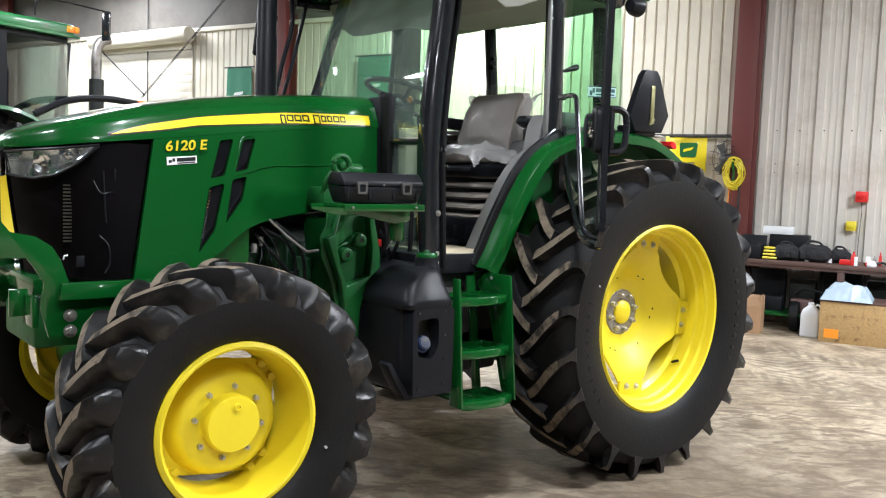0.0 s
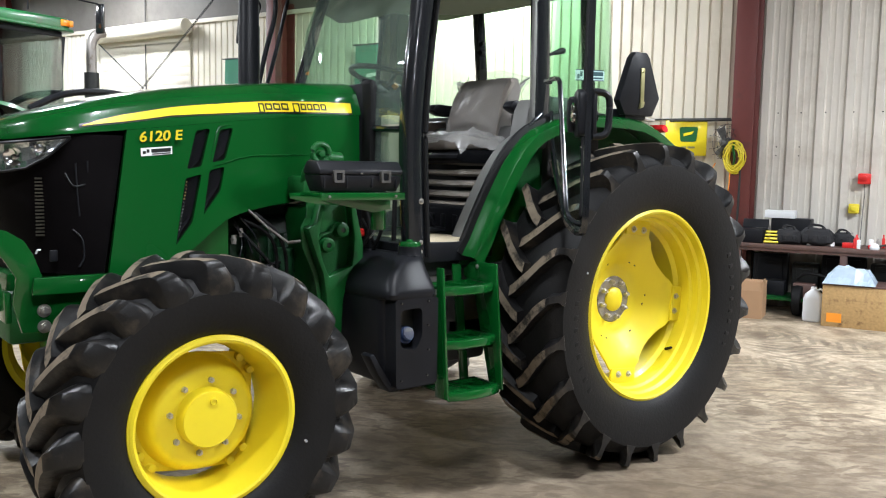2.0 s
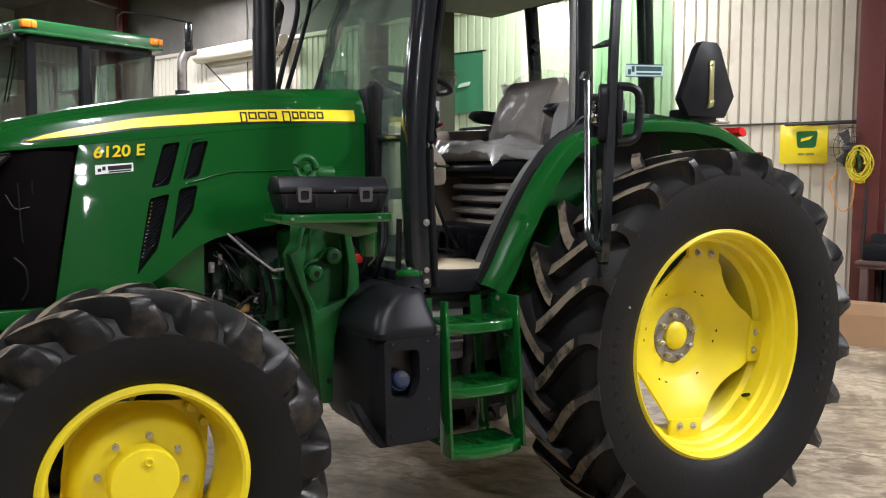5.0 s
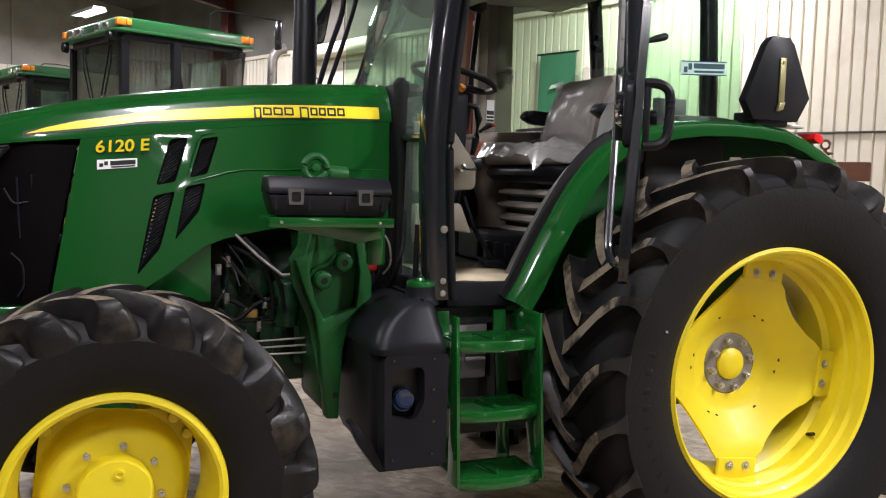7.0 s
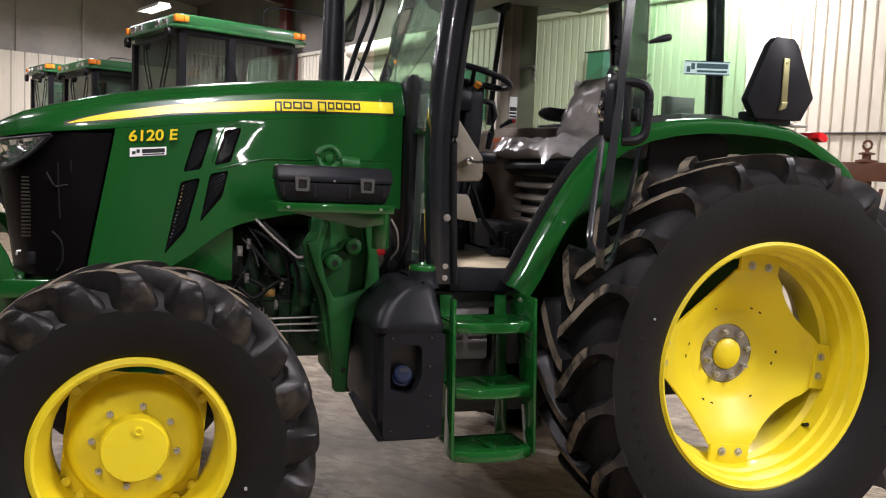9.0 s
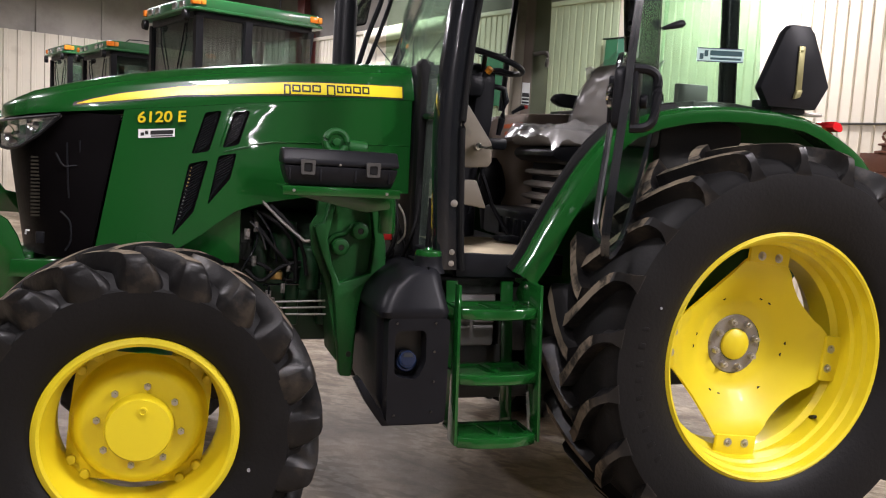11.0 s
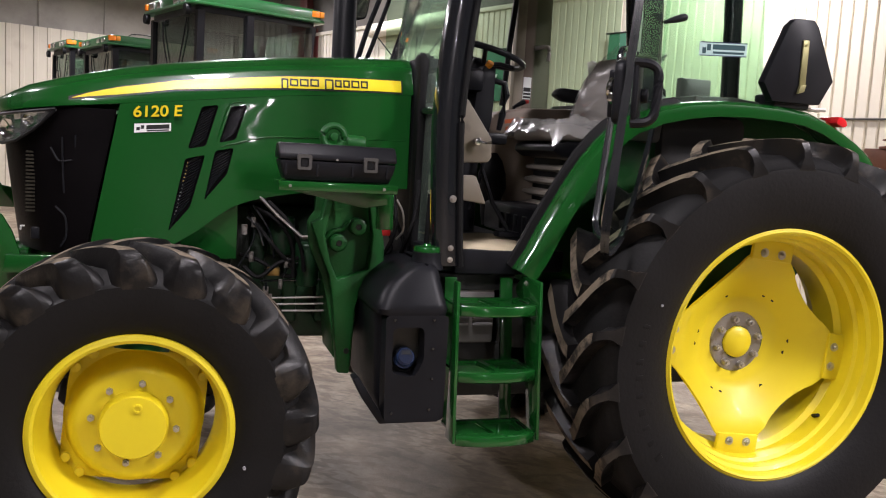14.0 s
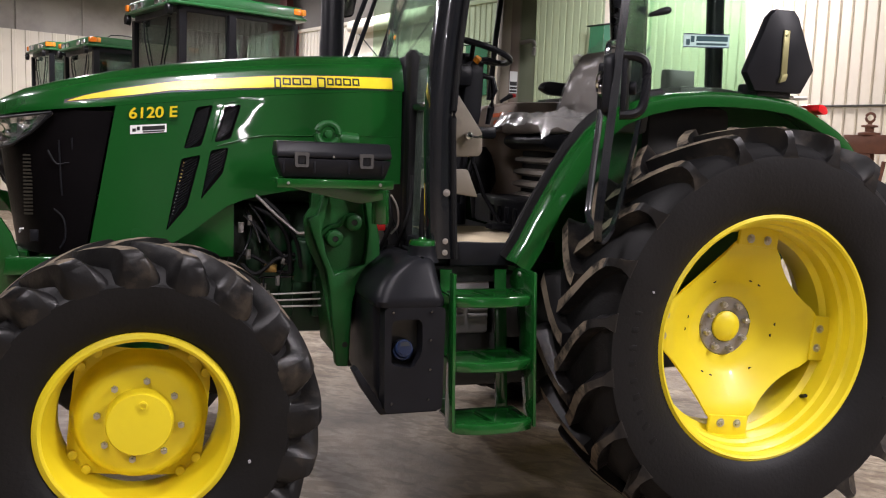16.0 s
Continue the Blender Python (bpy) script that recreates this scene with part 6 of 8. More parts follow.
mr = part("side_mirror", prism(B(), rounded([(-0.125, -0.15), (-0.028, -0.125), (0.0, 0.105), (-0.05, 0.155), (-0.14, 0.20)], 0.02, 4), 0.0, 0.03, "y", 0.008), BLACK, tractor, "black side mirror on the far side of the cab", at=MIRROR)
part("mirror_glass", prism(B(), rounded([(-0.120, -0.135), (-0.034, -0.115), (-0.010, 0.10), (-0.055, 0.145), (-0.13, 0.185)], 0.016, 4), -0.003, -0.0005, "y"), CHROME, mr, "mirror glass", at=Matrix.Identity(4))
t = B()
tube(t, [(-1.30, CL - 0.05, 2.52), (-1.34, CL - 0.22, 2.50), (-1.30, CL - 0.36, 2.50)], 0.012, 8)
part("mirror_arm", t, BLACK, tractor)
t = B()
prism(t, rounded([(CL - 0.40, 2.43), (CL - 0.18, 2.43), (CL - 0.16, 2.75), (CL - 0.40, 2.75)], 0.04, 4), -1.33, -1.26, "x", 0.015)
part("side_mirror", t, BLACK, tractor, "black side mirror")

# wheels
rear_wheel(tractor, pose(0.0, -0.99, 0.842), -1)
rear_wheel(tractor, pose(0.0, 0.99, 0.842, 0, 0, 180), 1)
front_wheel(tractor, pose(-2.407, -0.925, 0.602), -1)
front_wheel(tractor, pose(-2.41, 0.925, 0.602, 0, 0, 180), 1)


# ---- the shed ----
RM = Matrix.Translation((5.85 * 0.94, 5.85 * 0.342, 0)) @ Matrix.Rotation(radians(-70), 4, "Z")   # local x runs along the wall, y into it
XW0, XW1, YB, EAVE, LINER = -19.5, 26.0, -24.0, 5.6, 3.95

CREAM = mat("cream_liner", (0.70, 0.655, 0.54), 0.5, vary=0.08, scale=1.5, bump=0.05, bscale=40, dirt=(0.52, 0.46, 0.36), dscale=1.2, dlow=0.55, dhigh=0.8)
WHITE_LINER = mat("white_liner", (0.60, 0.57, 0.51), 0.5, vary=0.10, scale=1.2, bump=0.05, bscale=40, dirt=(0.42, 0.38, 0.32), dscale=1.5, dlow=0.5, dhigh=0.75)
INSUL = mat("vinyl_insulation", (0.34, 0.32, 0.285), 0.55, vary=0.2, scale=0.8, bump=0.4, bscale=6, dirt=(0.24, 0.22, 0.195), dscale=0.9, dlow=0.45, dhigh=0.7)
MAROON = mat("maroon_steel", (0.12, 0.028, 0.024), 0.45, vary=0.2, scale=3, dirt=(0.07, 0.025, 0.022), dscale=3)
# darker tone of the insulation, for the sheet above the lining
INSUL_DARK = mat("dark_vinyl_insulation", (0.150, 0.138, 0.122), 0.6, vary=0.3, scale=0.8, bump=0.5, bscale=6, dirt=(0.085, 0.076, 0.068), dscale=0.8, dlow=0.45, dhigh=0.7)
ROOF_M = mat("roof_deck", (0.10, 0.095, 0.09), 0.6, vary=0.2, scale=0.6)
RAFTER = mat("rafter_steel", (0.07, 0.028, 0.025), 0.5, vary=0.2)


def concrete():
    """Worn shop floor: mottled concrete, trodden muddy strokes and printed tread marks, a darker brown patch by the
    rear wheel, in places slightly polished.
    """
    m, n, l, p = nodes_of("concrete_floor")
    tc = n.new("ShaderNodeTexCoord")

    def noise_at(scale, detail=6, rough=0.6, vec=None):
        q = n.new("ShaderNodeTexNoise")
        q.inputs["Scale"].default_value, q.inputs["Detail"].default_value, q.inputs["Roughness"].default_value = scale, detail, rough
        l.new(vec or tc.outputs["Object"], q.inputs["Vector"])
        return q.outputs["Fac"]

    def ramp(fac, lo, hi):
        r = n.new("ShaderNodeMapRange")
        r.inputs["From Min"].default_value, r.inputs["From Max"].default_value = lo, hi
        l.new(fac, r.inputs["Value"])
        return r.outputs["Result"]

    def mix(fac, a, b):
        x = n.new("ShaderNodeMix")
        x.data_type = "RGBA"
        l.new(fac, x.inputs[0])
        for s, v in ((6, a), (7, b)):
            if isinstance(v, tuple):
                x.inputs[s].default_value = (*v, 1)
            else:
                l.new(v, x.inputs[s])
        return x.outputs[2]

    def mul(a, b):
        x = n.new("ShaderNodeMath")
        x.operation = "MULTIPLY"
        l.new(a, x.inputs[0])
        l.new(b, x.inputs[1])
        return x.outputs[0]

    def math2(op, a, b):
        x = n.new("ShaderNodeMath")
        x.operation = op
        for s, v in ((0, a), (1, b)):
            if isinstance(v, (int, float)):
                x.inputs[s].default_value = v
            else:
                l.new(v, x.inputs[s])
        return x.outputs[0]

    base = mix(ramp(noise_at(0.9), 0.35, 0.65), (0.40, 0.325, 0.222), (0.63, 0.535, 0.400))
    base = mix(math2("MULTIPLY", ramp(noise_at(5, 7, 0.65), 0.45, 0.68), 0.85), base, (0.160, 0.112, 0.070))
    base = mix(math2("MULTIPLY", ramp(noise_at(2.4, 4, 0.55), 0.50, 0.66), 0.45), base, (0.090, 0.062, 0.038))
    base = mix(math2("MULTIPLY", ramp(noise_at(26, 6, 0.7), 0.42, 0.70), 0.45), base, (0.150, 0.108, 0.068))
    # tread marks: slanted bars on both sides of the centre line of each wheel track
    wob = noise_at(2.2, 4, 0.6)
    fine = noise_at(11, 4, 0.6)
    marks = None
    for ang, seed, track, pitch in ((20, 0.3, 0.62, 0.13), (-14, 5.1, 0.75, 0.15), (62, 9.7, 0.80, 0.14)):
        mp = n.new("ShaderNodeMapping")
        mp.inputs["Rotation"].default_value = (0, 0, radians(ang))
        mp.inputs["Location"].default_value = (seed, seed, 0)
        l.new(tc.outputs["Object"], mp.inputs["Vector"])
        sx = n.new("ShaderNodeSeparateXYZ")
        l.new(mp.outputs[0], sx.inputs[0])
        across = math2("PINGPONG", math2("ADD", sx.outputs[1], math2("MULTIPLY", wob, 0.25)), track)
        along = math2("ADD", math2("ADD", sx.outputs[0], math2("MULTIPLY", across, 0.75)), math2("MULTIPLY", fine, 0.06))
        bars = math2("PINGPONG", along, pitch / 2)
        bar = ramp(bars, pitch * 0.24, pitch * 0.30)
        inside = ramp(across, 0.30, 0.26)
        where = ramp(noise_at(0.45, 3, 0.5, mp.outputs[0]), 0.40, 0.52)
        k = mul(mul(bar, inside), where)
        marks = k if marks is None else math2("MAXIMUM", marks, k)
    place = n.new("ShaderNodeSeparateXYZ")
    l.new(tc.outputs["Object"], place.inputs[0])
    rolled = ramp(place.outputs[1], -6.7, -5.3)
    broken = mul(mul(marks, rolled), ramp(noise_at(4, 6, 0.65), 0.28, 0.52))
    col = mix(math2("MULTIPLY", broken, 0.50), base, (0.115, 0.088, 0.060))
    # short dark strokes left by muddy tyre bars, in three directions
    trodden = mul(ramp(place.outputs[1], -2.8, -4.6), ramp(noise_at(0.55, 3, 0.5), 0.30, 0.48))
    for ang, seed, lo in ((-33, 2.0, 0.545), (-12, 7.3, 0.565), (-58, 4.4, 0.580)):
        mp = n.new("ShaderNodeMapping")
        mp.inputs["Rotation"].default_value = (0, 0, radians(ang))
        mp.inputs["Location"].default_value = (seed, 3 * seed, 0)
        l.new(tc.outputs["Object"], mp.inputs["Vector"])
        st = n.new("ShaderNodeMapping")
        st.inputs["Scale"].default_value = (1.0, 2.7, 1.0)
        l.new(mp.outputs[0], st.inputs["Vector"])
        stroke = mul(ramp(noise_at(5.0, 2, 0.45, st.outputs[0]), lo + 0.015, lo + 0.055), trodden)
        col = mix(math2("MULTIPLY", stroke, 0.66), col, (0.150, 0.110, 0.072))
    col = mix(math2("MULTIPLY", ramp(noise_at(1.3, 8, 0.72), 0.52, 0.64), 0.55), col, (0.118, 0.088, 0.062))
    # broad darker brown patch round the near rear wheel, its edge broken by noise
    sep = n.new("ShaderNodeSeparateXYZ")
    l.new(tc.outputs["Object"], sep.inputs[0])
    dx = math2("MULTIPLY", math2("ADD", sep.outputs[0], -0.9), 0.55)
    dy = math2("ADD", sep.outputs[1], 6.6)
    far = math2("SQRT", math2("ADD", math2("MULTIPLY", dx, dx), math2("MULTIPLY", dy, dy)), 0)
    brown_patch = ramp(math2("ADD", far, math2("MULTIPLY", noise_at(0.9, 7, 0.65), 1.8)), 2.9, 1.7)
    col = mix(math2("MULTIPLY", brown_patch, 0.62), col, (0.105, 0.078, 0.054))
    l.new(col, p.inputs["Base Color"])
    rr = n.new("ShaderNodeMapRange")
    rr.inputs["To Min"].default_value, rr.inputs["To Max"].default_value = 0.32, 0.75
    l.new(noise_at(1.1, 6), rr.inputs["Value"])
    l.new(rr.outputs["Result"], p.inputs["Roughness"])
    b = n.new("ShaderNodeBump")
    b.inputs["Strength"].default_value, b.inputs["Distance"].default_value = 0.5, 0.010
    hgt = math2("ADD", noise_at(10, 9, 0.7), math2("MULTIPLY", broken, -0.5))
    l.new(hgt, b.inputs["Height"])
    l.new(b.outputs["Normal"], p.inputs["Normal"])
    return m


t = B()
box(t, (XW0 - 0.3, YB - 0.3, -0.2), (XW1 + 0.3, 0.4, 0.0))
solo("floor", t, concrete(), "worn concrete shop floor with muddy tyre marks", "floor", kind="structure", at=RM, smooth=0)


def ribbed(x0, x1, pitch, rib, depth, z0, z1):
    """Ribbed metal lining as one bent sheet with thickness, face towards -y."""
    pts, x = [(x0, 0.0)], x0
    while x + pitch < x1:
        pts += [(x + pitch - rib - 0.012, 0.0), (x + pitch - rib, -depth), (x + pitch - 0.012, -depth), (x + pitch, 0.0)]
        x += pitch
    pts.append((x1, 0.0))
    t = B()
    sheet(t, [[(a, b, z) for a, b in pts] for z in (z0, z1)], 0.004)
    return t


wall = B()
box(wall, (XW0, 0.03, 0), (XW1, 0.25, EAVE + 0.6))
solo("wall_east", wall, INSUL, "steel shed wall", "wall", kind="structure", at=RM)
solo("wall_lining", ribbed(XW0 + 0.02, 0.10, 0.138, 0.110, 0.022, 0.0, LINER), CREAM, "cream ribbed metal wall lining", "wall lining", kind="structure", at=RM, smooth=20)
right_lining = solo("wall_lining", ribbed(0.15, XW1, 0.30, 0.085, 0.035, 0.0, EAVE), WHITE_LINER, "whitish ribbed metal wall lining", "wall lining", kind="structure", at=RM, smooth=20)
x = 0.15 + 0.06
while x < 6:
    for dx in (0.0, 0.075):
        part("wall_rib", box(B(), (x + dx - 0.007, -0.012, 0.0), (x + dx + 0.007, 0.0, EAVE)), WHITE_LINER, right_lining)
    x += 0.30
# sagging insulation over the lining
t = B()
rows = []
for k in range(9):
    z = LINER + (EAVE + 0.5 - LINER) * k / 8
    row = []
    x = XW0
    while x <= 0.1:
        q = (x - XW0) % 1.5 / 1.5
        row.append((x, -0.03 - 0.10 * math.sin(math.pi * k / 8) * (0.4 + 0.6 * math.sin(math.pi * q)) - 0.02 * noise.noise(Vector((x * 2, z * 2, 0))), z))
        x += 0.25
    rows.append(row)
sheet(t, rows, 0.01)
solo("insulation_sheet", t, INSUL_DARK, "dark grey sagging vinyl insulation above the lining", "insulation", kind="structure", at=RM)
t = B()
box(t, (XW0, -0.07, LINER - 0.03), (0.1, 0.0, LINER + 0.04), 0.005)
solo("trim", t, CREAM, "cream trim on the lining's top edge", "trim", kind="structure", at=RM)
t = B()
box(t, (-6.8, -0.055, 2.183), (0.02, -0.025, 2.203), 0.004)
solo("wall_rail", t, GREY_DARK, "thin dark rail along the lining", "wall rail", kind="structure", at=RM)
# end wall with the same lining
EM = RM @ Matrix.Translation((XW0, -12, 0)) @ Matrix.Rotation(radians(90), 4, "Z")
t = B()
box(t, (-13, 0.03, 0), (12, 0.25, EAVE + 2.4))
solo("wall_north", t, INSUL, "far end wall of the shed with grey insulation", "wall", kind="structure", at=EM)
solo("wall_lining", ribbed(-12, 12, 0.30, 0.09, 0.03, 0.0, LINER), CREAM, "cream ribbed metal wall lining", "wall lining", kind="structure", at=EM, smooth=20)
for k in range(16):
    t = box(B(), (-12 + k * 1.5, -0.012, LINER), (-12 + k * 1.5 + 0.04, 0.03, EAVE + 2.2), 0.004)
    solo("insulation_seam", t, INSUL, "seam of the grey wall insulation", "insulation", kind="structure", at=EM)
for nm, lo, hi in (("wall_west", (XW0, YB - 0.25, 0), (XW1, YB, EAVE + 0.6)), ("wall_south", (XW1, YB, 0), (XW1 + 0.25, 0.2, EAVE + 2.4))):
    t = B()
    box(t, lo, hi)
    solo(nm, t, INSUL, "plain shed wall with grey insulation", "wall", kind="structure", at=RM)
# gabled roof and rafters
t = B()
prism(t, [(0.25, EAVE), (-12, EAVE + 1.6), (YB - 0.25, EAVE), (YB - 0.25, EAVE + 0.15), (-12, EAVE + 1.75), (0.25, EAVE + 0.15)], XW0 - 0.2, XW1 + 0.2, "x")
solo("ceiling", t, ROOF_M, "dark shed roof underside", "ceiling", kind="structure", at=RM)


def column(x, width=0.32):
    t = B()
    for y in (-0.34, -0.045):
        box(t, (x - width / 2, y, 0), (x + width / 2, y + 0.022, EAVE + 0.02), 0.003)
    box(t, (x - 0.008, -0.32, 0), (x + 0.008, -0.04, EAVE), 0.002)
    box(t, (x - width / 2 - 0.04, -0.38, 0), (x + width / 2 + 0.04, 0.0, 0.02), 0.003)
    solo("steel_column", t, MAROON, "maroon painted steel I-beam column", "column", "shed columns", "structure", at=RM)
    t = B()
    prism(t, [(-0.34, EAVE - 0.6), (-0.34, EAVE - 0.35), (-12, EAVE + 1.25), (YB + 0.3, EAVE - 0.35), (YB + 0.3, EAVE - 0.6), (-12, EAVE + 1.0)], x - 0.09, x + 0.09, "x", 0.01)
    solo("rafter", t, RAFTER, "maroon steel rafter", "rafter", "shed rafters", "structure", at=RM)


for x in (-14.2, -6.97, 0.215, 7.3, 14.4, 21.5):
    column(x, 0.24 if x == 0.215 else 0.32)
for y in range(-22, 0, 2):
    z = EAVE + 1.6 * (1 - abs(y + 12) / 12) - 0.08
    t = box(B(), (XW0, y - 0.03, z - 0.16), (XW1, y + 0.03, z), 0.004)
    solo("purlin", t, RAFTER, "long steel roof purlin", "purlin", kind="structure", at=RM)

# ---- lamps ----
LAMP_GLOW = glow("lamp_glow", (1.0, 0.95, 0.86), 14.0)


def strip_light(x, y, z, power, turn=0.0, long=1.2, wide=0.32):
    """A hanging fluorescent fixture: hood, tubes that glow, two hangers, with the lamp that it stands for."""
    m = RM @ Matrix.Translation((x, y, z)) @ Matrix.Rotation(radians(turn), 4, "Z")
    th = thing("hanging_light", "white hanging fluorescent fixture, switched on", "ceiling light", "shop lights", at=m)
    t = B()
    prism(t, [(-wide / 2, 0.0), (-wide / 2 + 0.05, 0.09), (wide / 2 - 0.05, 0.09), (wide / 2, 0.0), (wide / 2 - 0.008, 0.0), (wide / 2 - 0.055, 0.08), (-wide / 2 + 0.055, 0.08), (-wide / 2 + 0.008, 0.0)], -long / 2, long / 2, "x")
    part("reflector_hood", t, WHITE_D, th)
    for k in range(4):
        yy = -wide / 2 + wide * (k + 0.5) / 4
        part("tube", cyl(B(), (-long / 2 + 0.02, yy * 0.8, 0.035), (long / 2 - 0.02, yy * 0.8, 0.035), 0.016, 10), LAMP_GLOW, th, "glowing tube")
    for xx in (-long / 2 + 0.1, long / 2 - 0.1):
        part("hanger", cyl(B(), (xx, 0, 0.09), (xx, 0, 0.09 + max(0.2, 5.4 - z)), 0.004, 6), STEEL_RAW, th)
    li = bpy.data.lights.new("shop_lamp", "AREA")
    li.shape, li.size, li.size_y, li.energy, li.color = "RECTANGLE", long, wide, power, (1.0, 0.985, 0.995)
    lo = new("shop_lamp", li)
    lo.matrix_basis = m @ Matrix.Translation((0, 0, -0.02))
    return th


for x, y, z, pw in ((-3.2, -0.95, 4.75, 240), (-10.4, -1.2, 4.8, 150), (6.4, -3.2, 4.9, 230), (-15.6, -2.66, 4.72, 360), (-6.5, -5.5, 5.1, 210), (1.42, -8.72, 5.1, 125), (5.0, -4.6, 5.0, 470), (14.6, -11.2, 5.1, 190), (21.5, -11.8, 5.1, 170), (-13, -5.5, 5.1, 210), (-3.5, -11.5, 5.3, 230), (3.5, -11.5, 5.3, 230), (-11.5, -11.5, 5.3, 210)):
    strip_light(x, y, z, pw, long=0.30 if pw < 130 else 1.2, wide=0.22 if pw < 130 else 0.32)

# ---- things along the wall ----
CARD = mat("cardboard", (0.36, 0.22, 0.12), 0.8, vary=0.1, bump=0.1, bscale=80)
OSB = mat("osb_board", (0.42, 0.27, 0.11), 0.7, vary=0.4, scale=38, bump=0.3, bscale=60, dirt=(0.18, 0.10, 0.04), dscale=9, dlow=0.55, dhigh=0.7)
HDPE = mat("white_plastic", (0.72, 0.74, 0.76), 0.4, vary=0.05)
BLUE_BAG = mat("blue_film", (0.42, 0.52, 0.62), 0.25, vary=0.15, scale=12)
RUST = mat("rusty_steel", (0.14, 0.055, 0.03), 0.75, vary=0.4, scale=12, bump=0.4, bscale=50, dirt=(0.06, 0.03, 0.02), dscale=6)
BENCH_M = mat("bench_steel", (0.10, 0.055, 0.045), 0.55, vary=0.3, scale=8, dirt=(0.05, 0.04, 0.035), dscale=5)
BANNER = mat("green_banner", (0.05, 0.20, 0.12), 0.8, vary=0.1, bump=0.2, bscale=40)
CORD_Y = mat("yellow_cord", (0.75, 0.62, 0.03), 0.45, vary=0.1)
BLACK_CLOTH = mat("black_cloth", (0.014, 0.014, 0.016), 0.85, vary=0.3, bump=0.6, bscale=40)

bench = thing("workbench", "rusty brown steel workbench crowded with tools", "workbench", at=RM)
part("bench_top", box(B(), (0.26, -0.82, 0.735), (2.6, -0.12, 0.775), 0.004), BENCH_M, bench)
for x in (0.34, 1.42, 2.5):
    for y in (-0.76, -0.20):
        part("leg", box(B(), (x - 0.035, y - 0.035, 0), (x + 0.035, y + 0.035, 0.74), 0.004), BENCH_M, bench)
part("lower_shelf", box(B(), (0.34, -0.74, 0.16), (2.5, -0.20, 0.19), 0.004), GREEN_CAST, bench, "green lower shelf")
part("skirt", box(B(), (0.28, -0.80, 0.70), (2.58, -0.77, 0.735), 0.003), BENCH_M, bench)


def bag(name, x, y, z, sx, sy, sz, material, label, seed, category="bag"):
    """A slumped bag: an uneven rounded body with a handle loop."""
    t = B()
    bmesh.ops.create_icosphere(t, subdivisions=3, radius=1)
    for v in t.verts:
        k = 1 + 0.22 * noise.noise(v.co * 1.8 + Vector((seed, 0, 0))) + 0.07 * noise.noise(v.co * 5 + Vector((0, seed, 0)))
        c = Vector([math.copysign(abs(q) ** 0.55, q) for q in v.co]) * 0.92
        lean = 1.0 - 0.18 * max(0.0, c.z)
        crumple = 0.05 * noise.noise(v.co * 9 + Vector((seed, seed, 0)))
        v.co = Vector((x + c.x * sx * k * lean, y + c.y * sy * k * lean, z + max(0, (0.5 + (0.55 + crumple) * c.z * k)) * sz))
    for s, up in ((-1, 1.20), (1, 1.12)):
        tube(t, [(x - sx * 0.45, y + s * sy * 0.45, z + sz * 0.85), (x - sx * 0.3, y + s * sy * 0.5, z + sz * up), (x + sx * 0.25, y + s * sy * 0.4, z + sz * up * 0.97), (x + sx * 0.45, y + s * sy * 0.45, z + sz * 0.85)], 0.010, 6, per=3)
    for q in (-0.55, 0.0, 0.5):
        box(t, (x + sx * (q - 0.12), y - sy * 1.02, z + sz * 0.2), (x + sx * (q + 0.16), y - sy * 0.80, z + sz * 0.62), 0.008)
    return solo(name, t, material, label, category, at=RM)


bag("tool_bag", 0.83, -0.55, 0.775, 0.15, 0.13, 0.17, BLACK_CLOTH, "black cloth tool bag on the workbench", 1.0)
bag("tool_bag", 1.11, -0.52, 0.775, 0.19, 0.14, 0.19, BLACK_CLOTH, "black cloth tool bag with open top on the workbench", 5.0)
bag("tool_bag", 1.36, -0.40, 0.775, 0.12, 0.12, 0.15, BLACK_CLOTH, "small black cloth bag on the workbench", 8.0)
case = thing("tool_case", "black plastic tool case standing open on the workbench", "tool case", at=RM)
part("case_tray", box(B(), (0.30, -0.72, 0.777), (0.58, -0.42, 0.93), 0.012), BLACK, case)
part("case_lid", prism(B(), [(-0.42, 0.93), (-0.40, 0.94), (-0.36, 1.02), (-0.39, 1.03)], 0.30, 0.58, "x", 0.006), BLACK, case)
for k in range(4):
    t = tube(B(), [(0.60, -0.74 + 0.03 * k, 0.80 + 0.035 * k), (0.74, -0.68 + 0.03 * k, 0.795 + 0.036 * k)], 0.013, 8)
    solo("wrench", t, CORD_Y, "yellow-handled tool lying in a stack on the workbench", "tool", "yellow tools", at=RM)
solo("paper_box", box(B(), (0.62, -0.50, 0.777), (0.70, -0.44, 0.782)), WHITE_D, "scrap of white paper on the workbench", "paper", at=RM)
solo("white_carton", box(B(), (0.53, -0.40, 1.050), (0.85, -0.22, 1.135), 0.004), HDPE, "plain white carton on a dark case", "box", at=RM)
solo("dark_case", box(B(), (0.60, -0.38, 0.777), (1.02, -0.14, 1.048), 0.012), BLACK, "tall black case standing against the wall on the workbench", "case", at=RM)
rnd = random.Random(11)
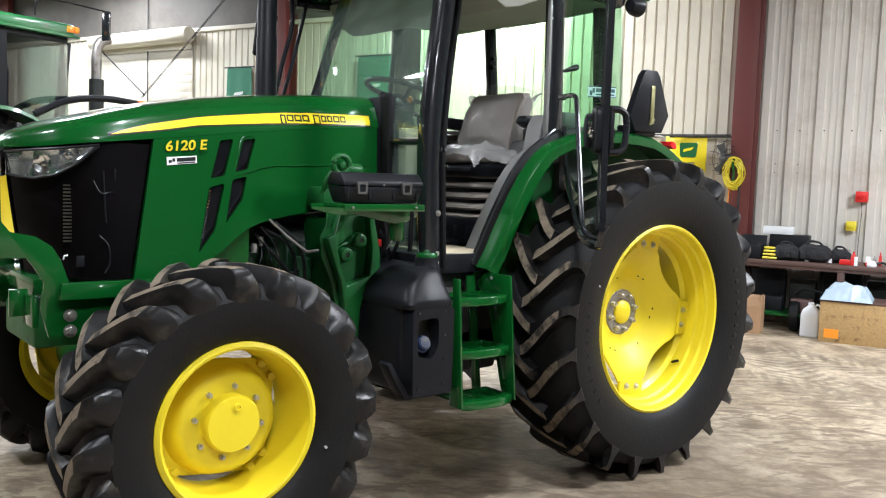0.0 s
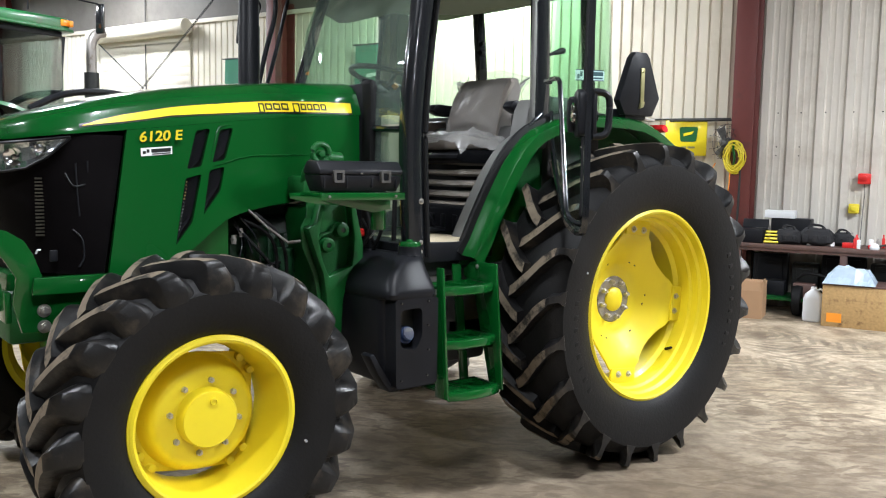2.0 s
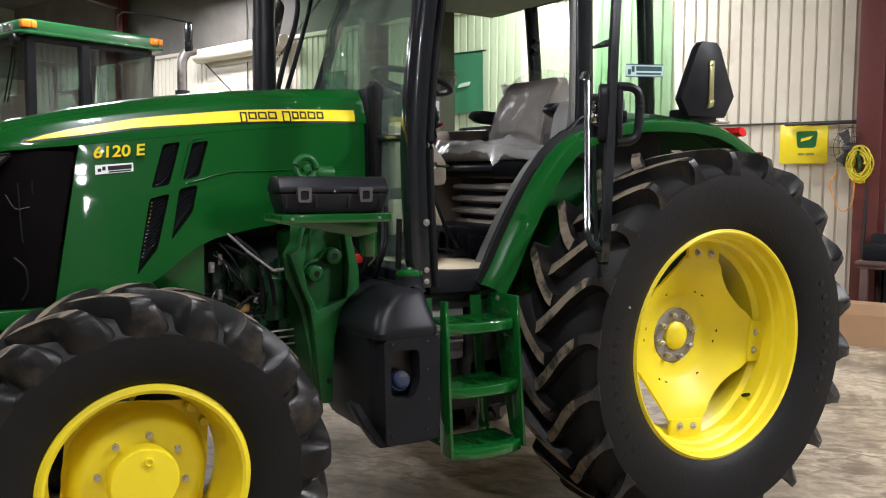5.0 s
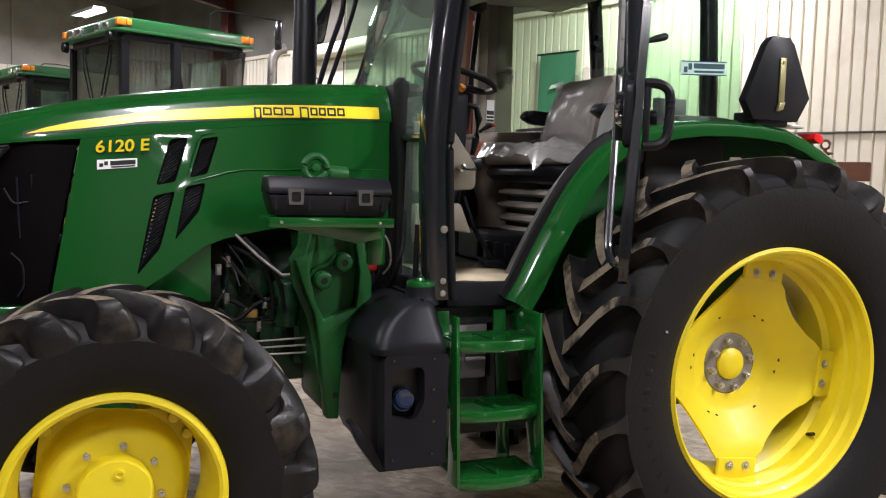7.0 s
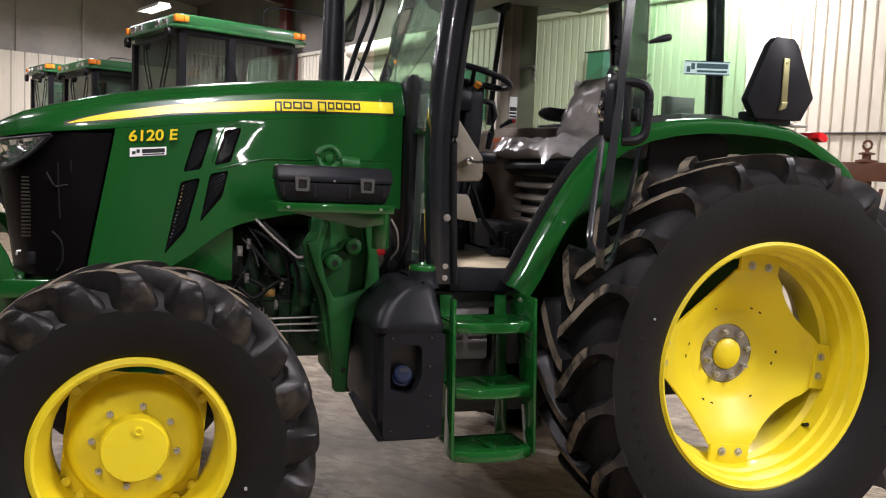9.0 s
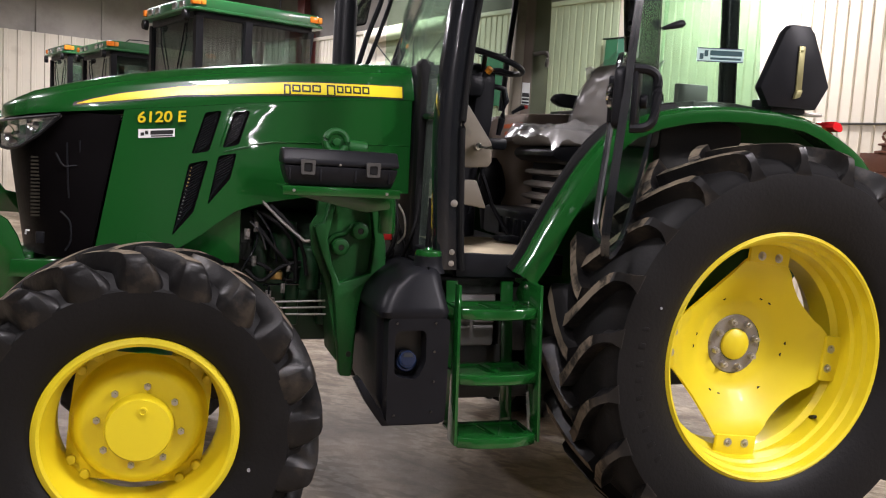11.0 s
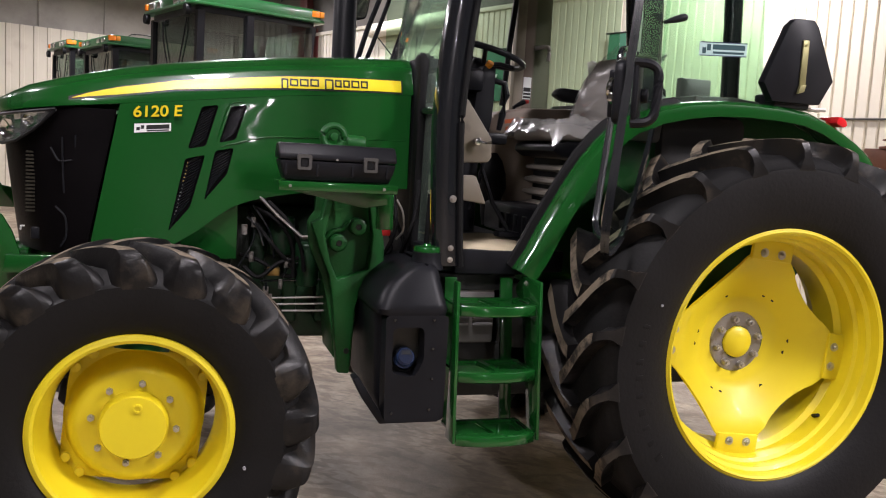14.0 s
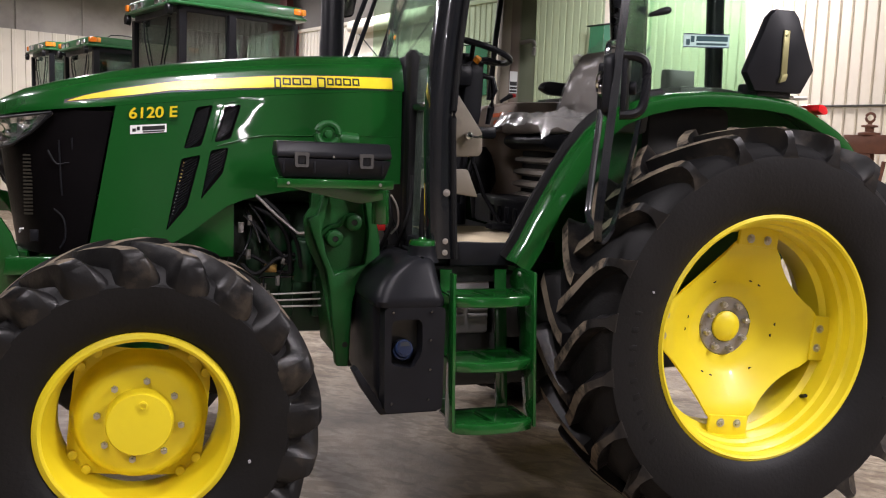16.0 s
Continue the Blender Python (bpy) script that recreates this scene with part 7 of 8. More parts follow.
for k in range(22):
    x, y = rnd.uniform(0.75, 2.3), rnd.uniform(-0.70, -0.22)
    h, r = rnd.uniform(0.05, 0.16), rnd.uniform(0.015, 0.04)
    t = B()
    kind = k % 4
    if kind == 0:
        lathe(t, [(0.0, 0.777), (r, 0.777), (r, 0.777 + h * 0.65), (r * 0.45, 0.777 + h * 0.8), (r * 0.45, 0.777 + h), (0.0, 0.777 + h)], (x, y, 0), 12, "z")
        nm, lb, ct = "bottle", "small plastic bottle on the workbench", "bottle"
    elif kind == 1:
        lathe(t, [(0.0, 0.777), (r, 0.777), (r, 0.777 + h * 0.8), (r * 0.85, 0.777 + h * 0.85), (0.0, 0.777 + h * 0.85)], (x, y, 0), 12, "z")
        nm, lb, ct = "can", "metal can on the workbench", "can"
    elif kind == 2:
        box(t, (x - r * 1.6, y - r, 0.777), (x + r * 1.6, y + r, 0.777 + h * 0.5), 0.006)
        nm, lb, ct = "parts_box", "small parts box on the workbench", "box"
    else:
        tube(t, [(x - 0.06, y, 0.79), (x, y + 0.03, 0.81), (x + 0.07, y + 0.01, 0.79)], 0.012, 8, per=3)
        nm, lb, ct = "hand_tool", "dark hand tool lying on the workbench", "tool"
    solo(nm, t, (RED, HDPE, BLACK, STEEL_RAW, CORD_Y, DARK_IRON, ORANGE, WHITE_D)[rnd.randrange(8)] if kind < 3 else DARK_IRON, lb, ct, at=RM)
t = lathe(B(), [(0.0, 0.777), (0.030, 0.777), (0.030, 0.87), (0.012, 0.90), (0.012, 0.925), (0.0, 0.925)], (1.52, -0.66, 0), 16, "z")
solo("red_bottle", t, RED, "red spray bottle on the workbench", "bottle", at=RM)
t = lathe(B(), [(0.0, 0.777), (0.045, 0.777), (0.05, 0.80), (0.03, 0.84), (0.0, 0.845)], (1.70, -0.70, 0), 16, "z")
solo("white_cup", t, HDPE, "small white cup on the workbench", "cup", at=RM)
# under and in front of the bench
for k in range(9):
    x, y, r = rnd.uniform(0.45, 2.3), rnd.uniform(-0.66, -0.28), rnd.uniform(0.05, 0.09)
    t = B()
    if k % 3:
        box(t, (x - r * 1.5, y - r, 0.192), (x + r * 1.5, y + r, 0.192 + r * 2.2), 0.012)
    else:
        lathe(t, [(0.0, 0.192), (r, 0.192), (r * 1.1, 0.192 + r), (r * 0.6, 0.192 + 2 * r), (0.0, 0.192 + 2.1 * r)], (x, y, 0), 16, "z")
    solo("spare_part", t, (DARK_IRON, BLACK, BENCH_M)[k % 3], "dark spare part stored under the workbench", "spare part", at=RM)
t = tube(B(), [(0.95, -0.62, 0.40), (1.05, -0.66, 0.47), (1.22, -0.66, 0.45), (1.30, -0.62, 0.36), (1.18, -0.6, 0.30)], 0.016, 8, per=5)
solo("hose_coil", t, BLACK_RUB, "black hose lying under the workbench", "hose", at=RM)
t = B()
for k in range(3):
    lathe(t, [(0.05, -0.04), (0.16, -0.04), (0.17, 0.0), (0.16, 0.04), (0.05, 0.04)], (0.98 - 0.02 * k, -0.70 + 0.1 * k, 0.17), 20, "x", closed=True)
solo("small_tyre", t, BLACK_RUB, "small black wheels under the workbench", "wheel", at=RM)
carton = thing("cardboard_box", "open brown cardboard box on the floor", "box", at=RM @ Matrix.Translation((0.45, -1.02, 0)) @ Matrix.Rotation(radians(4), 4, "Z"))
t = B()
for lo, hi in (((-0.24, -0.18, 0), (0.24, -0.174, 0.30)), ((-0.24, 0.174, 0), (0.24, 0.18, 0.30)), ((-0.24, -0.174, 0), (-0.234, 0.174, 0.30)), ((0.234, -0.174, 0), (0.24, 0.174, 0.30)), ((-0.234, -0.174, 0), (0.234, 0.174, 0.006))):
    box(t, lo, hi)
part("box_body", t, CARD, carton)
for pts, ax, a, b in (([(-0.178, 0.30), (-0.174, 0.30), (-0.15, 0.40), (-0.154, 0.40)], "x", -0.235, 0.235), ([(0.178, 0.30), (0.174, 0.30), (0.22, 0.38), (0.224, 0.38)], "x", -0.235, 0.235), ([(0.236, 0.30), (0.24, 0.30), (0.22, 0.40), (0.216, 0.40)], "y", -0.175, 0.175)):
    part("flap", prism(B(), pts, a, b, ax), CARD, carton)
for x0, x1, y0, h, m_ in ((0.42, 0.80, -0.34, 0.44, BLACK), (0.84, 1.12, -0.30, 0.36, DARK_IRON), (1.15, 1.60, -0.32, 0.46, BLACK), (1.64, 1.98, -0.31, 0.40, DARK_IRON), (2.02, 2.42, -0.33, 0.45, BLACK)):
    t = box(B(), (x0, y0, 0.192), (x1, y0 + 0.12, 0.192 + h), 0.015)
    box(t, (x0 + 0.05, y0 - 0.012, 0.25), (x1 - 0.05, y0 + 0.002, 0.16 + h), 0.006)
    box(t, ((x0 + x1) / 2 - 0.05, y0 - 0.022, 0.10 + h), ((x0 + x1) / 2 + 0.05, y0 - 0.008, 0.12 + h), 0.004)
    solo("storage_case", t, m_, "dark flat storage case standing under the workbench", "case", "cases under the bench", at=RM)
# white jug
jug = thing("jug", "white plastic jug with handle on the floor", "jug", at=RM @ Matrix.Translation((1.17, -0.93, 0)))
rings = []
for z, a, b in ((0.0, 0.085, 0.075), (0.012, 0.098, 0.085), (0.24, 0.098, 0.085), (0.29, 0.08, 0.072), (0.325, 0.04, 0.04), (0.34, 0.03, 0.03)):
    rings.append([(a * math.copysign(abs(math.cos(q)) ** 0.5, math.cos(q)), b * math.copysign(abs(math.sin(q)) ** 0.5, math.sin(q)), z) for q in [2 * math.pi * s / 20 for s in range(20)]])
part("jug_body", loft(B(), rings), HDPE, jug)
part("jug_cap", cyl(B(), (0, 0, 0.338), (0, 0, 0.365), 0.032, 16, w=0.004), HDPE, jug)
part("jug_handle", tube(B(), [(0.03, 0, 0.33), (0.07, 0, 0.345), (0.095, 0, 0.31), (0.09, 0, 0.25)], 0.011, 8, per=4), HDPE, jug)
# crate
CM = RM @ Matrix.Translation((1.285, -1.18, 0)) @ Matrix.Diagonal((1, 1, 0.94, 1)) @ Matrix.Rotation(radians(2), 4, "Z")
crate = thing("wooden_crate", "oriented-strand-board crate with an orange label", "crate", at=CM)
for lo, hi in (((0, 0, 0), (0.80, 0.015, 0.45)), ((0, 0.5, 0), (0.80, 0.515, 0.45)), ((0, 0.015, 0), (0.015, 0.5, 0.45)), ((0.785, 0.015, 0), (0.80, 0.5, 0.45)), ((0.015, 0.015, 0), (0.785, 0.5, 0.015))):
    part("panel", box(B(), lo, hi, 0.002), OSB, crate)
part("crate_label", box(B(), (0.05, -0.003, 0.05), (0.19, -0.0005, 0.15)), ORANGE, crate, "orange paper label")
part("crate_top", box(B(), (-0.01, -0.005, 0.452), (0.81, 0.52, 0.47), 0.002), BENCH_M, crate)
t = B()
rows = []
for a in range(14):
    row = []
    for b in range(12):
        x, y = -0.01 + 0.038 * a, -0.03 + 0.042 * b
        e = min(a, 13 - a, b, 11 - b)
        row.append((x, y, 0.476 + min(0.19, 0.085 * e) * (0.7 + 0.6 * noise.noise(Vector((x * 7, y * 7, 2)))) + 0.03 * noise.noise(Vector((x * 22, y * 22, 5))) if e else 0.472))
    rows.append(row)
sheet(t, rows, 0.002)
solo("plastic_sheet", t, BLUE_BAG, "crumpled pale blue plastic sheeting on the crate", "plastic sheet", at=CM, smooth=0)
# on the wall
t = box(B(), (1.44, -0.115, 1.45), (1.57, -0.04, 1.57), 0.012)
cyl(t, (1.505, -0.115, 1.52), (1.505, -0.14, 1.52), 0.03, 16, w=0.004)
solo("alarm_box", t, RED, "red alarm box on the wall", "alarm box", at=RM)
t = box(B(), (1.36, -0.10, 1.12), (1.47, -0.04, 1.23), 0.014)
box(t, (1.385, -0.115, 1.15), (1.445, -0.10, 1.20), 0.005)
solo("outlet_box", t, CORD_Y, "yellow outlet box on the wall", "outlet", at=RM)
t = tube(B(), [(1.505, -0.05, 1.45), (1.51, -0.05, 1.3), (1.50, -0.05, 1.0), (1.5, -0.06, 0.80)], 0.006, 6)
solo("conduit", t, GREY_TRIM, "thin grey cable down the wall", "cable", at=RM)
for x in (0.55, 0.80, 1.06, 1.35, 1.64):
    for z in (1.86, 1.76, 2.25) if x < 1.0 else (2.25,):
        part("screw_head", cyl(B(), (x, -0.034, z), (x, -0.041, z), 0.008, 8), DARK_IRON, right_lining)
sign = thing("wall_sign", "yellow rectangular sign with a green square emblem", "sign", at=RM @ Matrix.Translation((-0.46, -0.11, 1.96)) @ Matrix.Rotation(radians(-6), 4, "Z"))
part("sign_board", box(B(), (-0.30, 0, -0.215), (0.225, 0.02, 0.215), 0.004), DECAL_Y, sign)
for k, wd in enumerate((0.07, 0.09)):
    part("letter_bar", box(B(), (-0.09 + 0.085 * k, -0.003, -0.125), (-0.09 + 0.085 * k + wd, -0.0005, -0.102)), PLATE_BRONZE, sign)
part("emblem", prism(B(), rounded([(-0.10, -0.045), (0.10, -0.045), (0.118, 0.135), (-0.118, 0.135)], 0.03, 4), -0.003, -0.0005, "y"), GREEN_OLD, sign, "plain green square emblem")
part("emblem_bar", prism(B(), [(-0.065, 0.02), (0.04, 0.045), (0.07, 0.085), (0.03, 0.075), (-0.06, 0.055)], -0.006, -0.0032, "y"), DECAL_Y, sign)
fan = thing("wall_fan", "dark round cage fan on a pipe frame by the column", "fan", at=RM @ Matrix.Translation((0.055, -0.36, 1.90)))
t = B()
for r in (0.06, 0.11, 0.16, 0.21):
    tube(t, [(r * math.cos(q), -0.07 + 0.9 * r * r, r * math.sin(q)) for q in [2 * math.pi * s / 28 for s in range(28)]], 0.003, 5, closed=True)
for s in range(16):
    q = 2 * math.pi * s / 16
    tube(t, [(0.03 * math.cos(q), -0.07, 0.03 * math.sin(q)), (0.21 * math.cos(q), -0.03, 0.21 * math.sin(q)), (0.2 * math.cos(q), 0.06, 0.2 * math.sin(q))], 0.003, 5)
FAN_TURN = Matrix.Rotation(radians(48), 4, "Z")
part("cage", t, DARK_IRON, fan, at=FAN_TURN)
part("fan_motor", cyl(B(), (0, -0.06, 0), (0, 0.08, 0), 0.05, 16, w=0.008), GREY_DARK, fan, at=FAN_TURN)
for s in range(3):
    part("blade", prism(B(), [(0.03, -0.02), (0.18, -0.07), (0.19, 0.05), (0.03, 0.03)], 0.0, 0.006, "y"), GREY_DARK, fan, at=FAN_TURN @ Matrix.Rotation(2 * math.pi * s / 3, 4, "Y"))
t = B()
tube(t, [(-0.75, 0.24, 0.27), (0.15, 0.20, 0.27), (0.17, 0.05, 0.25), (0.16, 0.0, -1.2), (0.16, 0.0, -1.92)], 0.014, 8)
part("pipe_frame", t, DARK_IRON, fan)
reel = thing("cord_reel", "coiled yellow extension cord hanging on the column", "cord reel", at=RM @ Matrix.Translation((0.16, -0.42, 1.73)))
coil = []
for a in range(24 * 13):
    q, k = 2 * math.pi * a / 24, a / 24
    rr = 0.078 + 0.078 * ((k * 0.37) % 1.0)
    coil.append((rr * 0.75 * math.cos(q) + 0.01 * math.sin(3 * q + k), -0.05 + 0.011 * k + 0.008 * math.sin(2 * q + k), 1.25 * rr * math.sin(q)))
part("cord", tube(B(), coil, 0.008, 6), CORD_Y, reel)
t = tube(B(), [(0.0, 0.0, 0.17), (0.0, -0.05, 0.1), (0.02, -0.06, 0.0), (0.0, 0.0, -0.1)], 0.014, 8, per=4)
part("reel_hook", t, GREEN, reel)
t = tube(B(), [(-0.05, -0.40, 1.66), (-0.12, -0.38, 1.50), (-0.02, -0.36, 1.25), (0.10, -0.40, 1.32), (0.12, -0.40, 1.55)], 0.006, 6, per=6)
solo("orange_cord", t, ORANGE, "orange cord looped below the fan", "cord", at=RM)
for x0, x1, z0, z1 in ((-8.28, -7.74, 2.45, 3.28), (-5.55, -4.93, 2.50, 3.36)):
    bn = thing("banner", "green cloth banner hanging on the wall from a dark rod", "banner", "wall banners", at=RM)
    t = B()
    rows = [[(x0 + (x1 - x0) * a / 10 + 0.03 * (a - 5) / 5 * (1 - k / 6), -0.09 - 0.012 * math.sin(a * 1.3) * (1 - k / 6), z0 + (z1 - z0) * k / 6) for a in range(11)] for k in range(7)]
    sheet(t, rows, 0.003)
    part("cloth", t, BANNER, bn)
    part("rod", cyl(B(), (x0 - 0.06, -0.09, z1), (x1 + 0.06, -0.09, z1), 0.012, 8), DARK_IRON, bn)
    t = B()
    xm, zm = (x0 + x1) / 2, z0 + 0.42 * (z1 - z0)
    prism(t, [(xm - 0.12, zm), (xm + 0.10, zm + 0.03), (xm + 0.12, zm + 0.08), (xm - 0.08, zm + 0.06)], -0.112, -0.108, "y")
    part("emblem", t, WHITE_D, bn, "plain pale emblem")
# rolled curtain housing with bright door panel under it
roll = thing("roller_door", "closed white roller door with a beige roll housing", "roller door", at=RM)
part("roll_housing", cyl(B(), (-11.6, -0.22, 3.82), (-9.05, -0.22, 3.86), 0.135, 24, w=0.02), CREAM, roll)
t = B()
rows = [[(-11.55 + k * 0.055, -0.10 - 0.008 * (k % 2), z - (0.02 if k % 2 and z < 3.69 else 0)) for k in range(45)] for z in (3.64, 3.70, 3.80)]
sheet(t, rows, 0.004)
part("valance", t, CREAM, roll)
for k in range(24):
    t = box(B(), (-11.5, -0.058, 0.05 + k * 0.15), (-9.15, -0.045, 0.1975 + k * 0.15), 0.001)
    part("door_slat", t, CREAM, roll)
t = tube(B(), [(-11.5, -0.18, 3.75), (-10.13, -0.25, 2.84)], 0.012, 6)
solo("brace_rod", t, DARK_IRON, "thin dark diagonal rod in front of the roller door", "rod", at=RM)
ch = B()
p0, p1 = Vector((-10.15, -0.30, 2.80)), Vector((-7.85, -0.30, 4.60))
nl = 46
for k in range(nl):
    c = p0 + (p1 - p0) * (k + 0.5) / nl
    d = (p1 - p0).normalized()
    s = Vector((0, 1, 0)) if k % 2 else d.cross(Vector((0, 1, 0)))
    tube(ch, [c + d * 0.042 * math.cos(q) + s * 0.018 * math.sin(q) for q in [2 * math.pi * a / 10 for a in range(10)]], 0.006, 5, closed=True)
solo("chain", ch, DARK_IRON, "dark steel hoist chain running diagonally", "chain", at=RM)
solo("conduit", cyl(B(), (-10.25, -0.09, 0.1), (-10.25, -0.09, 5.2), 0.012, 8), GREY_DARK, "thin dark vertical conduit on the wall", "conduit", at=RM)
# rusty jack stand seen behind the fender
stand = thing("jack_stand", "rusty screw-jack on a steel stand", "jack stand", at=RM @ Matrix.Translation((-1.03, -1.05, -0.055)))
part("stand_beam", box(B(), (-0.22, -0.06, 1.72), (0.42, 0.06, 1.90), 0.008), RUST, stand)
part("stand_post", box(B(), (-0.05, -0.05, 0.07), (0.05, 0.05, 1.72), 0.006), RUST, stand)
part("stand_foot", box(B(), (-0.3, -0.25, 0.055), (0.3, 0.25, 0.075), 0.004), RUST, stand)
t = lathe(B(), [(0.0, 1.90), (0.10, 1.90), (0.10, 1.92), (0.04, 1.93), (0.04, 1.97), (0.075, 1.975), (0.075, 1.99), (0.02, 2.0), (0.02, 2.03), (0.0, 2.03)], (0, 0, 0), 20, "z")
tube(t, [(0.042 * math.cos(q), 0, 2.065 + 0.042 * math.sin(q)) for q in [2 * math.pi * a / 18 for a in range(18)]], 0.013, 8, closed=True)
part("jack_screw", t, RUST, stand)
for k in range(4):
    t = tube(B(), [(0.05 + 0.06 * k, -0.10, 1.0), (0.12 + 0.10 * k, -0.12, 1.62 + 0.03 * k)], 0.02, 8)
    part("loose_bar", t, RUST if k % 2 else STEEL_RAW, stand)


# ---- older tractors parked alongside ----
def older_tractor(m, label, scale=1.0):
    """x ahead, rear axle over the origin; cab with wide glass, amber corner lights, fenders, exhaust on the near side."""
    T = thing("parked_tractor", label, "tractor", "parked older tractors", at=m)
    t = B()
    prism(t, rounded([(-0.42, -0.86), (1.35, -0.80), (1.35, 0.80), (-0.42, 0.86)], 0.12, 4), 3.06, 3.22, "z", 0.03, 3)
    part("cab_roof", t, GREEN_OLD, T, "green cab roof")
    t = B()
    prism(t, rounded([(-0.36, -0.80), (1.28, -0.74), (1.28, 0.74), (-0.36, 0.80)], 0.10, 4), 2.98, 3.062, "z", 0.01)
    part("roof_lining", t, BLACK, T)
    for x, y in ((-0.32, -0.78), (0.30, -0.82), (1.22, -0.72), (-0.32, 0.78), (0.30, 0.82), (1.22, 0.72)):
        w = 0.045
        rings = [[(x + dx + (0.10 * (z - 2.98) if x > 1 else 0.0), y + dy, z) for dx, dy in ((-w, -w), (w, -w), (w, w), (-w, w))] for z in (1.70, 2.40, 3.0)]
        part("cab_post", loft(B(), rings), BLACK, T)
    for y in (-0.80, 0.80):
        g = part("side_glass", box(B(), (-0.27, y - 0.004, 1.75), (1.19, y + 0.004, 2.98)), GLASS_DARK, T)
        g.visible_shadow = False
    for x, y0 in ((-0.33, 0.74), (1.27, 0.70)):
        g = part("end_glass", box(B(), (x - 0.004, -y0, 1.75), (x + 0.004, y0, 2.98)), GLASS_DARK, T)
        g.visible_shadow = False
    for x, y in ((-0.40, -0.84), (1.22, -0.78), (-0.40, 0.84), (1.22, 0.78)):
        t = box(B(), (x - 0.04, y - 0.04, 3.12), (x + 0.07, y + 0.04, 3.20), 0.012)
        lm = part("amber_light", t, AMBER, T, "amber corner light")
        part("clear_lens", box(B(), (x + 0.074, y - 0.04, 3.122), (x + 0.135, y + 0.04, 3.198), 0.012), ORANGE, lm, "orange-clear half of the corner light")
    for y in (-0.42, 0.42):
        t = tube(B(), [(-0.345, y, 2.95), (-0.355, y * 0.9, 2.75), (-0.352, y * 0.4, 2.35)], 0.010, 6)
        part("wiper", t, BLACK, T)
    part("roof_edge", prism(B(), rounded([(-0.47, -0.90), (1.40, -0.84), (1.40, 0.84), (-0.47, 0.90)], 0.14, 4), 3.055, 3.09, "z", 0.01, 2), GREEN_OLD, T)
    for y in (-0.55, -0.30, 0.30, 0.55):
        part("roof_lamp", box(B(), (-0.455, y - 0.07, 3.10), (-0.415, y + 0.07, 3.18), 0.012), LAMP_BACK, T)
    for y in (-0.805, 0.805):
        part("grab_rail", tube(B(), [(0.36, y * 1.03, 1.9), (0.36, y * 1.06, 1.95), (0.36, y * 1.06, 2.55), (0.36, y * 1.03, 2.6)], 0.012, 6), BLACK, T)
    for x, y in ((-0.46, -0.72), (-0.46, 0.72)):
        t = B()
        lathe(t, [(0.0, -0.03), (0.06, -0.03), (0.07, 0.03), (0.0, 0.03)], (x, y, 3.0), 16, "x")
        part("work_light", t, BLACK, T)
    t = B()
    box(t, (-0.30, -0.74, 1.30), (0.62, 0.74, 2.16), 0.04)
    box(t, (0.60, -0.74, 1.30), (1.24, 0.74, 1.90), 0.04)
    part("cab_base", t, BLACK, T)
    t = B()
    prism(t, [(0.10, 1.75), (0.08, 1.95), (-0.02, 2.0), (-0.10, 2.45), (-0.22, 2.45), (-0.20, 1.75)], -0.25, 0.25, "y", 0.03)
    prism(t, [(0.10, 1.75), (0.55, 1.78), (0.56, 1.90), (0.10, 1.92)], -0.25, 0.25, "y", 0.03)
    part("seat", t, BLACK, T)
    t = B()
    tube(t, [(0.60 + 0.20 * math.cos(q), 0.20 * math.sin(q), 2.56 + 0.05 * math.cos(q)) for q in [2 * math.pi * a / 24 for a in range(24)]], 0.018, 6, closed=True)
    tube(t, [(0.60, 0, 2.55), (0.72, 0, 2.36), (0.86, 0, 1.7)], [0.05, 0.08, 0.10], 8)
    tube(t, [(0.40, 0, 2.51), (0.60, 0, 2.54), (0.80, 0, 2.61)], 0.014, 6)
    tube(t, [(0.60, -0.20, 2.56), (0.60, 0.20, 2.56)], 0.014, 6)
    part("steering_wheel", t, BLACK, T)
    t = B()
    prism(t, [(1.30, 1.10), (1.30, 1.86), (2.0, 1.82), (2.8, 1.70), (3.1, 1.55), (3.12, 1.05)], -0.40, 0.40, "y", 0.06, 3)
    part("hood", t, GREEN_OLD, T, "green hood")
    t = B()
    box(t, (-0.3, -0.35, 0.6), (2.9, 0.35, 1.2), 0.05)
    part("frame", t, DARK_IRON, T)
    t = B()
    tube(t, [(1.75, -0.62, 1.5), (1.75, -0.62, 2.62)], 0.095, 16)
    part("muffler", t, DARK_IRON, T)
    t = B()
    tube(t, [(1.75, -0.62, 2.6), (1.75, -0.62, 2.88), (1.76, -0.62, 3.01), (1.82, -0.64, 3.11), (1.92, -0.66, 3.15)], 0.065, 14, per=3, up=(0, 1, 0))
    part("exhaust_pipe", t, STEEL_RAW, T, "grey steel exhaust pipe")
    t = B()
    tube(t, [(0.72, -0.84, 3.24), (0.78, -0.88, 3.44), (1.45, -1.03, 3.42), (1.57, -1.05, 3.38), (1.58, -1.05, 3.1)], 0.010, 6, per=3, up=(0, 1, 0))
    part("mirror_arm", t, BLACK, T)
    t = B()
    prism(t, rounded([(-1.11, 3.06), (-0.97, 3.06), (-0.97, 3.42), (-1.11, 3.42)], 0.03, 3), 1.56, 1.595, "x", 0.008)
    part("side_mirror", t, BLACK_GLOSS, T)
